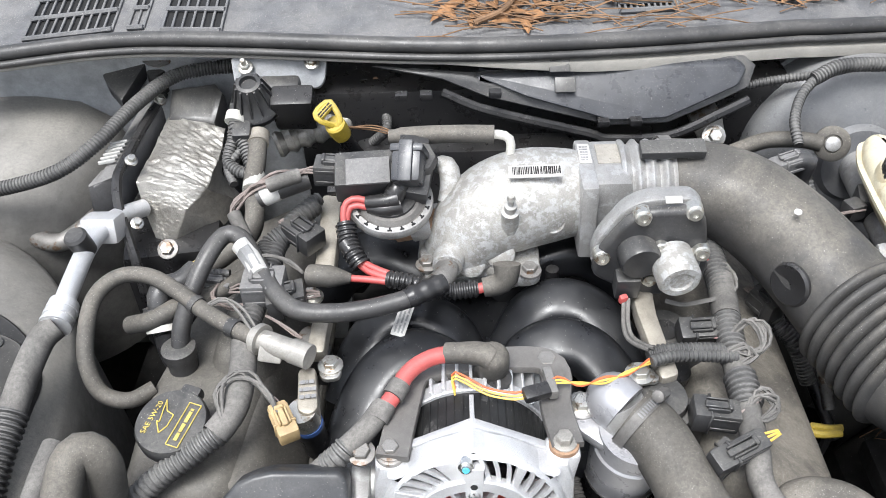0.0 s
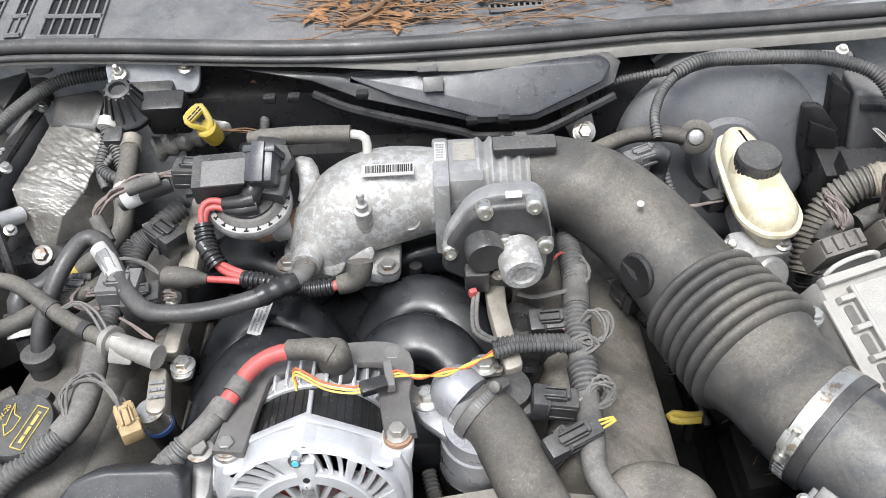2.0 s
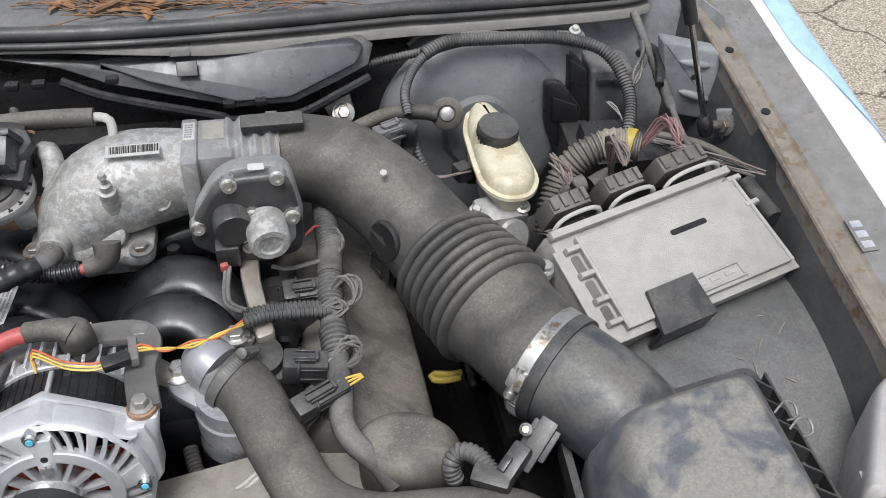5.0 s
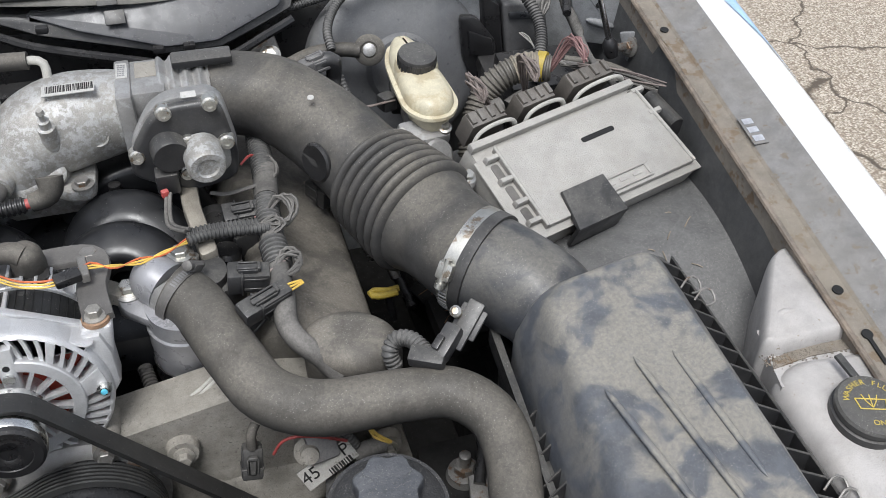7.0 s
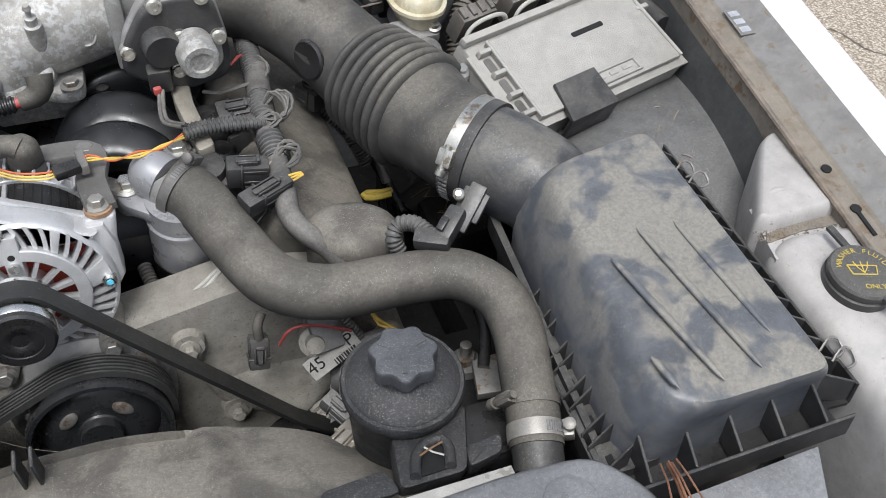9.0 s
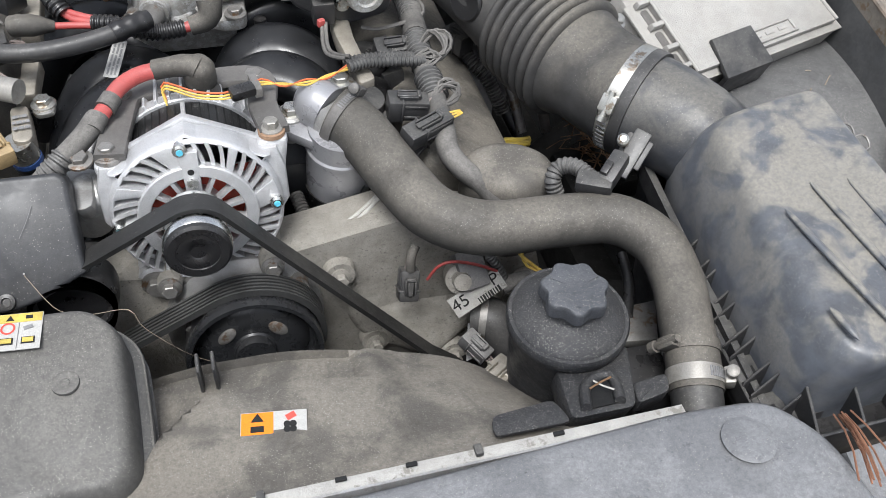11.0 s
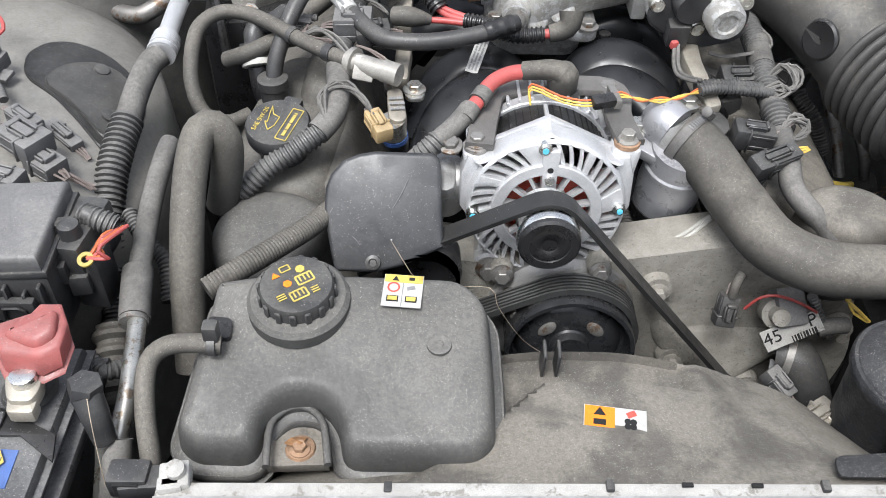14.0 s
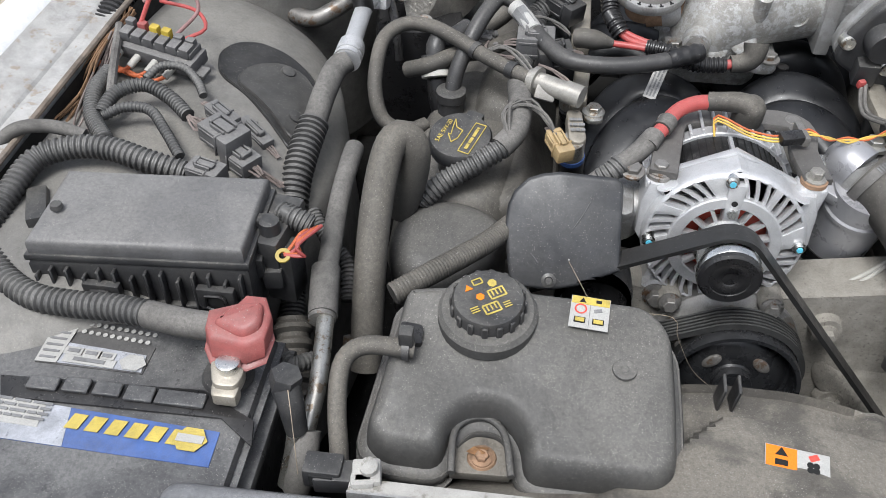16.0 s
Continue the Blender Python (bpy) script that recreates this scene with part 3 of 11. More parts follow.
# tapered pale blue strip laid over the outer skin
tape = sheet(blue_strip_pt, 24, 12)
part("blue_edge_strip", tape, BLUE_STRIP, right_fender, "pale blue strip along the painted edge")
m = axes((0.796, 0.535, 0.8545), (-0.08, -0.17, 1), (-0.055, -1, -0.17))
part("sticker", G().box((0.045, 0.018, 0.001), m, 0), PRIMER, right_fender, "small grey sticker")
for k in range(3):
    part("sticker_print", G().box((0.009, 0.012, 0.001), m @ Matrix.Translation((-0.014 + 0.014 * k, 0, 0.0008)), 0), LBL_SILVER, right_fender)
# flat black discs carry the shade of the holes in their colour
for y in (0.315, 0.262, 0.86, 0.74):
    x = 0.747 + 0.055 * y
    part("rail_hole", G().lathe([(0.0055, 0.0), (0.0055, 0.0012)], axes((x, y, 0.7565 + 0.17 * y), (0, -0.19, 1)), 16), PRINT_RECESS_BLACK, right_fender)

part("rail_slot", G().box((0.004, 0.030, 0.0012), pose(0.7465 + 0.055 * 0.243, 0.243, 0.7573 + 0.17 * 0.243, 9.6, 0, -3), 0), PRINT_RECESS_BLACK, right_fender)
for s_, nm in ((1, right_fender), (-1, left_fender)):
    lip = [V((s_ * ((0.732 + 0.055 * y) if s_ > 0 else (0.716 - 0.06 * y)), y, ((0.7545 + 0.17 * y) if s_ > 0 else (0.7995 + 0.06 * y)) + 0.001)) for y in (-0.34, -0.1, 0.2, 0.5, 0.8, 1.1, 1.38)]
    part("flange_lip", G().tube(lip, 0.0035, seg=8, step=0.05), RAIL_LIP, nm, "brown stained folded lip")

# bay floor, firewall, front wall; floor, rails and front coloured dark for shade
single("bay_floor", G().box((1.5, 1.5, 0.02), pose(0, 0.45, 0.36), 0), SHADE_BLACK, "grimy underside of the engine bay, coloured near-black for shade", "floor", kind="structure")
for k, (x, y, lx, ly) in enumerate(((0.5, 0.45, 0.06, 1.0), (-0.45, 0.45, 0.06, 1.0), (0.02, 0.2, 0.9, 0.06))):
    single("frame_rail", G().box((lx, ly, 0.10), pose(x, y, 0.42), 0.012), SHADE_BLACK, "dirty steel frame rail, coloured near-black for shade", "frame rail", kind="structure")
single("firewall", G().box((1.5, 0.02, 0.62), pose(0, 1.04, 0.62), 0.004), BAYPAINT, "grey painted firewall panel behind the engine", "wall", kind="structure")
single("front_wall", G().box((1.3, 0.02, 0.40), pose(0, -0.16, 0.56), 0.004), SHADE_BLACK, "grille panel closing the bay, coloured near-black for shade", "wall", kind="structure")


def barrel(side, top, x_in, x_out, yc, R, drop):
    def fn(u, v):
        y = yc - 0.44 + 0.88 * v
        zt = top - R + math.sqrt(max(0.0, R * R - (y - yc) ** 2))
        x = x_out + (x_in - x_out) * min(1.0, u / 0.72)
        z = zt
        if u > 0.6:
            w = (u - 0.6) / 0.4
            x = x_out + (x_in - x_out) * min(1.0, 0.6 / 0.72 + 0.32 * math.sin(w * math.pi / 2))
            z = zt - drop * (1 - math.cos(w * math.pi / 2))
        return V((side * x, y, z + 0.004 * math.sin(9 * y + 5 * x)))
    return sheet(fn, 28, 44)


def dome_z(x, y):
    """Height of the domed wheelhouse panel, which falls away steeply past its shoulder."""
    r = math.hypot((x + 0.70) / 0.30, (y - 0.52) / 0.37)
    return 0.803 - 0.05 * (r / 0.95) ** 6 if r < 1.0 else 0.803 - 0.068 - 5.0 * (r - 1.0)


def dome_ring(r):
    return [(max(-0.77, -0.70 + 0.30 * r * math.cos(2 * math.pi * k / 96)), 0.52 + 0.37 * r * math.sin(2 * math.pi * k / 96)) for k in range(96)]


single("wheelhouse_left", G().rings([[V((x, y, dome_z(-0.70 + 0.30 * r, 0.52))) for x, y in dome_ring(r)] for r in (1.06, 1.03, 1.01, 1.0, 0.985, 0.97, 0.95, 0.92, 0.88, 0.83, 0.76, 0.66, 0.5, 0.3, 0.02)], False, True), DOME, "dusty grey wheelhouse panel", "wheelhouse", kind="structure")
single("wheelhouse_right", barrel(1, 0.765, 0.52, 0.80, 0.58, 0.47, 0.30), LINER, "black dusty wheelhouse liner", "wheelhouse", kind="structure")
rnd_l = random.Random(77)
for k in range(34):
    x, y = rnd_l.uniform(0.58, 0.74), rnd_l.uniform(0.36, 0.78)
    z = 0.765 - 0.47 + math.sqrt(0.47 ** 2 - (y - 0.58) ** 2) + 0.004 * math.sin(9 * y + 5 * x) + 0.0012
    a, l = rnd_l.uniform(0, 3.1), rnd_l.uniform(0.006, 0.022)
    d = V((math.cos(a) * l, math.sin(a) * l, -math.sin(a) * l * (y - 0.58) / 0.42))
    debris = debris if k else G()
    debris.tube([V((x, y, z)), V((x, y, z)) + d * 0.5 + V((0, 0, 0.001)), V((x, y, z)) + d], 0.0006, seg=4, step=0.01)
single("liner_debris", debris, TWIG, "bits of dry grass on the wheelhouse liner", "debris", kind="stuff")
single("strut_tower", G().lathe([(0.155, 0.50), (0.155, 0.72), (0.150, 0.77), (0.135, 0.805), (0.10, 0.830), (0.05, 0.84), (0.01, 0.842)], pose(-0.60, 1.0, 0.0), 40), DOME, "dusty grey domed tower beside the firewall", "tower", kind="structure")

# ---- cowl ----
SEAL = [(-0.633, 0.953, 0.925), (-0.551, 0.962, 0.932), (-0.414, 0.972, 0.940), (-0.273, 0.955, 0.945), (-0.017, 0.918, 0.947), (0.187, 0.922, 0.945), (0.388, 0.948, 0.940), (0.429, 0.952, 0.938), (0.576, 0.969, 0.932), (0.692, 0.985, 0.928), (0.735, 1.000, 0.928)]
path, _ = smooth_path(SEAL, 0.02)
def drop(q):
    """The flange hangs lower on the right half of the cowl."""
    return min(1.0, max(0.2, (q.x + 0.05) / 0.2))


rows = []
for q in path:
    rows.append([q + V((0, -0.006, -0.014 - 0.008 * drop(q))), q + V((0, -0.005, -0.014)), q + V((0, 0.004, -0.012)), q + V((0, 0.012, -0.004)), q + V((0, 0.05, 0.004)), q + V((0, 0.14, 0.022)), q + V((0, 0.30, 0.060)), q + V((0, 0.55, 0.10))])
single("cowl_panel", G().rings(rows, False, False, closed=False), COWL, "weathered grey plastic cowl panel with dust and litter", "cowl panel", kind="structure")
seal_t = thing("hood_seal", "black rubber hood seal along the cowl edge", "seal", path[0])
part("seal_bulb", G().tube([V(p) + V((0, 0.002, 0.004)) for p in SEAL], 0.0095, seg=12, step=0.012), RUBBER, seal_t)
part("seal_lip", G().tube([V(p) + V((0, -0.010, -0.005)) for p in SEAL], 0.0045, seg=10, step=0.012), RUBBER, seal_t)
ledge = []
for q in path:
    k = drop(q)
    ledge.append([q + V((0, -0.006, -0.009 - 0.003 * k)), q + V((0, -0.008 - 0.005 * k, -0.009 - 0.005 * k)), q + V((0, -0.009 - 0.006 * k, -0.010 - 0.007 * k)), q + V((0, -0.009 - 0.007 * k, -0.010 - 0.015 * k)), q + V((0, -0.008 - 0.005 * k, -0.011 - 0.016 * k))])
single("cowl_flange", G().rings(ledge, False, False, closed=False), FLANGE, "dusty painted sheet metal flange under the seal", "flange", kind="structure")


# ---- air intake: duct, bellows, air box ----
def ring_at(p, d, r, seg=28):
    m = axes(p, d)
    return [m @ V((r * math.cos(2 * math.pi * j / seg), r * math.sin(2 * math.pi * j / seg), 0)) for j in range(seg)]


duct = thing("air_intake_duct", "dusty black plastic air duct with rubber bellows and steel clamp", "air duct", (0.407, 0.712, 0.720))
DUCT_PTS = [(0.204, 0.761, 0.866), (0.246, 0.752, 0.866), (0.287, 0.732, 0.862), (0.324, 0.694, 0.848), (0.352, 0.657, 0.830), (0.377, 0.613, 0.812)]
part("elbow", G().tube(DUCT_PTS, lambda t: 0.047 + 0.007 * t, seg=30, step=0.008), DUCT, duct)
bel_a, bel_b, bel_c, bel_d = V((0.374, 0.618, 0.814)), V((0.411, 0.536, 0.806)), V((0.443, 0.455, 0.806)), V((0.488, 0.398, 0.800))
g = G()
rr = []
nb = 7
for k in range(nb * 10 + 1):
    f = k / (nb * 10)
    rr.append(ring_at(bel_a.lerp(bel_b, f), bel_b - bel_a, 0.0535 + 0.006 * f + 0.0105 * abs(math.sin(math.pi * f * nb)) ** 0.55, 36))
part("bellows", g.rings(rr), DUCT, duct, "ribbed rubber bellows")
part("outlet_sleeve", G().tube([bel_b, bel_b.lerp(bel_c, 0.25), bel_b.lerp(bel_c, 0.6), bel_c], lambda t: (0.062 - 0.006 * min(1, t * 4)) if t < 0.25 else 0.056 - 0.002 * t, seg=30), DUCT, duct)
dd = bel_d - bel_c
clamp(duct, bel_c - dd.normalized() * 0.006, dd, 0.0557, 0.015, (-0.72, -0.6, 0.42), STEEL)
part("clamp_seat", G().tube([bel_c, bel_c + dd.normalized() * 0.012], 0.0575, seg=30, straight=True), RUBBER, duct)
part("resonator_port", G().lathe([(0.018, -0.03), (0.019, 0.004), (0.0225, 0.006), (0.0225, 0.009), (0.020, 0.011), (0.004, 0.009)], axes(V((0.314, 0.627, 0.838)) + V((0.005, 0.003, 0)), (-0.84, -0.50, 0.15)), 28), BLACK_CLEAN, duct, "dark round blanking disc")
part("throttle_clamp", G().rings([ring_at(V(DUCT_PTS[0]) + V((0.002 + z, 0, 0)), (1, 0, 0), r) for r, z in ((0.047, 0), (0.0495, 0), (0.0495, 0.012), (0.047, 0.012))], False, False), STEEL_DARK, duct, "dull steel band clamp")
part("paint_fleck", G().lathe([(0.004, 0), (0.0035, 0.0006)], axes((0.317, 0.660, 0.9005), (-0.1, -0.35, 1)), 7), LBL_WHITE, duct)

box_t = thing("air_filter_box", "dusty black plastic air filter box with ribbed lid", "air box", (0.660, 0.377, 0.600))
part("sensor_tube", G().tube([bel_c + dd.normalized() * 0.010, bel_c.lerp(bel_d, 0.5), bel_d + V((0, 0, -0.004)), bel_d + dd * 0.45 + V((0, 0, -0.02))], lambda t: 0.054 - 0.004 * t, seg=30), TUBE, box_t)
lid_lo = [V((0.450, 0.392, 0.796)), V((0.628, 0.423, 0.800)), V((0.622, 0.111, 0.775)), V((0.434, 0.104, 0.765))]
lid_hi = [V((0.470, 0.350, 0.856)), V((0.578, 0.368, 0.861)), V((0.589, 0.091, 0.826)), V((0.458, 0.094, 0.820))]
def ring_loop(pts, r):
    return round3(pts, r, 5)
def rect_lerp(a, b, f, out, bulge=0.0):
    """A loop between two; bulge swells its inboard side."""
    c = sum(a, V((0, 0, 0))) / 4
    return [p.lerp(q, f) + (p - c).normalized() * out + V((-bulge if i in (0, 3) else 0, 0, 0)) for i, (p, q) in enumerate(zip(a, b))]
LID_R = [0.035, 0.016, 0.012, 0.040]
rings = [ring_loop([p + V((0, 0, -0.06)) for p in lid_lo], LID_R), ring_loop(lid_lo, LID_R), ring_loop(rect_lerp(lid_lo, lid_hi, 0.45, 0.003, 0.001), LID_R), ring_loop(rect_lerp(lid_lo, lid_hi, 0.75, 0.003, 0.003), LID_R),
         ring_loop(rect_lerp(lid_lo, lid_hi, 0.92, 0.002, 0.002), LID_R), ring_loop(rect_lerp(lid_lo, lid_hi, 0.985, 0.0005, -0.001), LID_R), ring_loop(rect_lerp(lid_lo, lid_hi, 1.0, -0.003, -0.006), LID_R), ring_loop(rect_lerp(lid_lo, lid_hi, 1.01, -0.010, -0.012), LID_R)]
part("lid", G().rings(rings, True, True), LID, box_t)
# lower half with its ribbed ledge
led = rect_lerp(lid_lo, lid_hi, -0.45, 0.006)
led_dn = [p + V((0, 0, -0.022)) for p in led]
bas = [p.lerp(sum(led, V((0, 0, 0))) / 4, 0.12) + V((0, 0, -0.20)) for p in led]
g = G().rings([ring_loop(rect_lerp(led, led, 0, -0.012), 0.02), ring_loop(rect_lerp(led, led, 0, -0.012), 0.02)[:], ring_loop(led, 0.02), ring_loop(led_dn, 0.02), ring_loop(rect_lerp(led_dn, led_dn, 0, -0.012), 0.02), ring_loop(bas, 0.03)], False, True)
part("lower_box", g, BLACK, box_t)
lid_c = sum(lid_lo, V((0, 0, 0))) / 4
for a, b, n, w0, w1 in ((1, 2, 14, 0.020, 0.030), (2, 3, 5, 0.030, 0.022)):
    run = (lid_lo[b] - lid_lo[a]).normalized()
    out = V((run.y, -run.x, 0)).normalized()
    if out.dot((lid_lo[a] + lid_lo[b]) / 2 - lid_c) < 0:
        out = -out
    pa, pb = lid_lo[a] - run * 0.006, lid_lo[b] + run * 0.006
    ra, rb = pa + out * w0 + V((0, 0, -0.012)), pb + out * w1 + V((0, 0, -0.012))
    part("rim", slab([ra, rb, rb + V((0, 0, -0.026)), ra + V((0, 0, -0.026))], out * 0.003, 0.001, 1), BLACK, box_t)
    part("ledge", slab([pa - out * 0.014 + V((0, 0, -0.034)), pb - out * 0.014 + V((0, 0, -0.034)), rb + V((0, 0, -0.024)), ra + V((0, 0, -0.024))], (0, 0, -0.004), 0), BLACK_CLEAN, box_t)
    for k in range(n):
        f = (k + 0.5) / n
        p, q = pa.lerp(pb, f), ra.lerp(rb, min(1.0, f + 0.02))
        part("rib", slab([p - out * 0.010 + V((0, 0, 0.006)), q, q + V((0, 0, -0.024)), p - out * 0.012 + V((0, 0, -0.030))], run * 0.0026, 0.0006, 1), BLACK, box_t)
# inboard shelf: a rim, raised hollow blocks and thin webs up to the lid
def shelf_pt(y, out, z):
    return V((0.4335 + (y - 0.104) * 0.0556 - out, y, z))
part("shelf", slab([shelf_pt(0.095, -0.01, 0.722), shelf_pt(0.300, -0.01, 0.728), shelf_pt(0.300, 0.020, 0.728), shelf_pt(0.095, 0.020, 0.722)], (0, 0, -0.010), 0.002), BLACK_CLEAN, box_t)
part("rim", slab([shelf_pt(0.095, 0.020, 0.738), shelf_pt(0.300, 0.020, 0.744), shelf_pt(0.300, 0.020, 0.716), shelf_pt(0.095, 0.020, 0.712)], (0.003, 0, 0), 0.0008, 1), BLACK, box_t)
for k in range(5):
    y = 0.108 + 0.0395 * k
    part("block", slab([shelf_pt(y, -0.006, 0.742), shelf_pt(y + 0.026, -0.006, 0.743), shelf_pt(y + 0.025, 0.0185, 0.741), shelf_pt(y + 0.001, 0.0185, 0.740)], (0, 0, -0.018), 0.0018, 2), BLACK, box_t)
    # slot is a flat black patch, its shade only coloured in
    part("block_slot", slab([shelf_pt(y + 0.005, 0.003, 0.7424), shelf_pt(y + 0.014, 0.003, 0.7424), shelf_pt(y + 0.013, 0.009, 0.7420), shelf_pt(y + 0.005, 0.009, 0.7420)], (0, 0, -0.0012), 0), PRINT_RECESS_BLACK, box_t, "flat black patch coloured as a shaded slot")
    for dy in (0.027, 0.0005):
        part("web", slab([shelf_pt(y + dy, -0.006, 0.768), shelf_pt(y + dy - 0.004, 0.019, 0.744), shelf_pt(y + dy - 0.004, 0.019, 0.724), shelf_pt(y + dy, -0.006, 0.724)], (0, 0.0024, 0), 0.0006, 1), BLACK, box_t)
# pressed ridges on the lid
def on_lid(x, y, dz=0.0):
    """A point on the sloping top of the lid."""
    return V((x, y, 0.8265 + (y - 0.092) * 0.128 + dz))
for x0, y0, x1, y1 in ((0.474, 0.236, 0.503, 0.104), (0.511, 0.260, 0.537, 0.106), (0.546, 0.258, 0.562, 0.132), (0.459, 0.140, 0.466, 0.108)):
    part("ridge", G().tube([on_lid(x0, y0, -0.0010), on_lid((x0 + x1) / 2, (y0 + y1) / 2, -0.0005), on_lid(x1, y1, -0.0010)], lambda t: 0.0004 + 0.0030 * math.sin(math.pi * t) ** 0.25, seg=12, flat=0.8), LID, box_t)
for a, b in (((0.638, 0.377, 0.790), (0.646, 0.341, 0.790)), ((0.648, 0.143, 0.765), (0.653, 0.119, 0.765))):
    a, b = V(a), V(b)
    c = (b - a)
    for s in (0.0, 0.55):
        q = a + c * s
        part("wire_clip", G().tube([q + V((-0.007, 0, 0.002)), q + V((0.003, 0.005, 0.010)), q + V((0.012, 0.003, 0.008)), q + V((0.011, -0.008, 0.002)), q + V((0.0, -0.010, 0.002))], 0.0012, seg=6), STEEL_DARK, box_t, "bent steel spring clip")

# ---- engine control unit ----
pcm = thing("engine_control_unit", "dusty cast aluminium engine control unit on the wheelhouse", "control unit", (0.625, 0.667, 0.720))
def pcm_pt(u, v, h=0.0):
    """u along the front edge, v towards the rear, h above the top."""
    a, b, c, d = V(PCM[0]), V(PCM[1]), V(PCM[2]), V(PCM[3])
    n = (b - a).cross(d - a).normalized()
    return a.lerp(b, u).lerp(d.lerp(c, u), v) + n * h
PCM = [(0.510, 0.479, 0.800), (0.753, 0.558, 0.800), (0.702, 0.665, 0.862), (0.473, 0.588, 0.856)]
pn = (V(PCM[1]) - V(PCM[0])).cross(V(PCM[3]) - V(PCM[0])).normalized()
part("case", slab([pcm_pt(0, 0, -0.004), pcm_pt(1, 0, -0.004), pcm_pt(1, 1, -0.004), pcm_pt(0, 1, -0.004)], pn * -0.055, 0.006), PCMCASE, pcm)
part("top_cover", slab([pcm_pt(0.10, 0.05, 0.004), pcm_pt(0.98, 0.05, 0.004), pcm_pt(0.98, 0.88, 0.004), pcm_pt(0.10, 0.88, 0.004)], pn * -0.010, 0.002), PCMCASE, pcm)
part("edge_flange", slab([pcm_pt(-0.01, -0.012, -0.006), pcm_pt(1.03, -0.012, -0.006), pcm_pt(1.03, 0.85, -0.006), pcm_pt(-0.01, 0.85, -0.006)], pn * -0.004, 0.001), PCMCASE, pcm)
part("rear_rim", slab([pcm_pt(0.0, 0.93, 0.006), pcm_pt(1.0, 0.93, 0.006), pcm_pt(1.0, 1.0, 0.006), pcm_pt(0.0, 1.0, 0.006)], pn * -0.012, 0.002), PCMCASE, pcm)
# slot shade is a flat black inlay
part("slot", slab(round3([pcm_pt(0.52, 0.60, 0.0048), pcm_pt(0.72, 0.60, 0.0048), pcm_pt(0.72, 0.65, 0.0048), pcm_pt(0.52, 0.65, 0.0048)], 0.003, 3), pn * -0.003, 0), PRINT_RECESS_BLACK, pcm)
part("plate_recess", slab([pcm_pt(0.42, 0.10, 0.0048), pcm_pt(0.72, 0.10, 0.0048), pcm_pt(0.72, 0.20, 0.0048), pcm_pt(0.42, 0.20, 0.0048)], pn * -0.003, 0.001), PCMCASE, pcm)
for u, v in ((0.06, 0.78), (0.06, 0.55), (0.06, 0.32), (0.06, 0.12), (0.985, 0.6), (0.985, 0.85)):
    part("lug", slab([pcm_pt(u - 0.03, v, 0.006), pcm_pt(u + 0.05, v, 0.006), pcm_pt(u + 0.05, v + 0.05, 0.006), pcm_pt(u - 0.03, v + 0.05, 0.006)], pn * -0.012, 0.003), PCMCASE, pcm)
part("retaining_tab", slab([pcm_pt(0.22, -0.10, 0.004), pcm_pt(0.50, -0.10, 0.004), pcm_pt(0.48, 0.26, 0.012), pcm_pt(0.24, 0.26, 0.012)], pn * -0.007, 0.002), BLACK, pcm, "black plastic retaining tab")
part("retaining_tab", slab([pcm_pt(0.22, -0.10, 0.003), pcm_pt(0.50, -0.10, 0.003), pcm_pt(0.50, -0.12, -0.03), pcm_pt(0.22, -0.12, -0.03)], V((0, 0.008, 0)), 0.002), BLACK, pcm)
for u0, v0, u1, v1 in ((0.41, 0.08, 0.73, 0.10), (0.41, 0.20, 0.73, 0.22), (0.41, 0.10, 0.425, 0.20), (0.715, 0.10, 0.73, 0.20)):
    part("recess_rim", slab([pcm_pt(u0, v0, 0.0075), pcm_pt(u1, v0, 0.0075), pcm_pt(u1, v1, 0.0075), pcm_pt(u0, v1, 0.0075)], pn * -0.004, 0.0008, 1), PCMCASE, pcm)
for k in range(3):
    part("stamped_mark", slab([pcm_pt(0.47 + 0.08 * k, 0.135, 0.0062), pcm_pt(0.52 + 0.08 * k, 0.135, 0.0062), pcm_pt(0.52 + 0.08 * k, 0.17, 0.0062), pcm_pt(0.47 + 0.08 * k, 0.17, 0.0062)], pn * -0.002, 0.0004, 1), PCMCASE, pcm)
# added flat dark patches, trough shade put into their colour
for v0, v1 in ((0.16, 0.30), (0.37, 0.53), (0.60, 0.76)):
    part("trough_shade_patch", slab(round3([pcm_pt(0.045, v0, -0.0032), pcm_pt(0.085, v0, -0.0032), pcm_pt(0.085, v1, -0.0032), pcm_pt(0.045, v1, -0.0032)], 0.003, 2), pn * -0.001, 0), DKSTEEL, pcm, "flat dark patch coloured as a shaded trough")
part("border_rib", G().tube([pcm_pt(0.10, 0.05, 0.005), pcm_pt(0.10, 0.45, 0.005), pcm_pt(0.10, 0.88, 0.005)], 0.0022, seg=8), PCMCASE, pcm)
part("border_rib", G().tube([pcm_pt(0.98, 0.05, 0.005), pcm_pt(0.98, 0.45, 0.005), pcm_pt(0.98, 0.88, 0.005)], 0.0022, seg=8), PCMCASE, pcm)
bolts(pcm, [(pcm_pt(-0.06, 0.78, -0.012), pn)])
part("mounting_ear", G().lathe([(0.012, -0.05), (0.012, -0.016), (0.010, -0.012)], axes(pcm_pt(-0.06, 0.78, 0), pn), 14), PCMCASE, pcm)
part("tray", slab([pcm_pt(0.03, 0.05, -0.055), pcm_pt(1.0, 0.05, -0.055), pcm_pt(1.0, 0.95, -0.055), pcm_pt(0.03, 0.95, -0.055)], V((0, 0, -0.06)), 0.01), BLACK, pcm, "black plastic mounting tray")
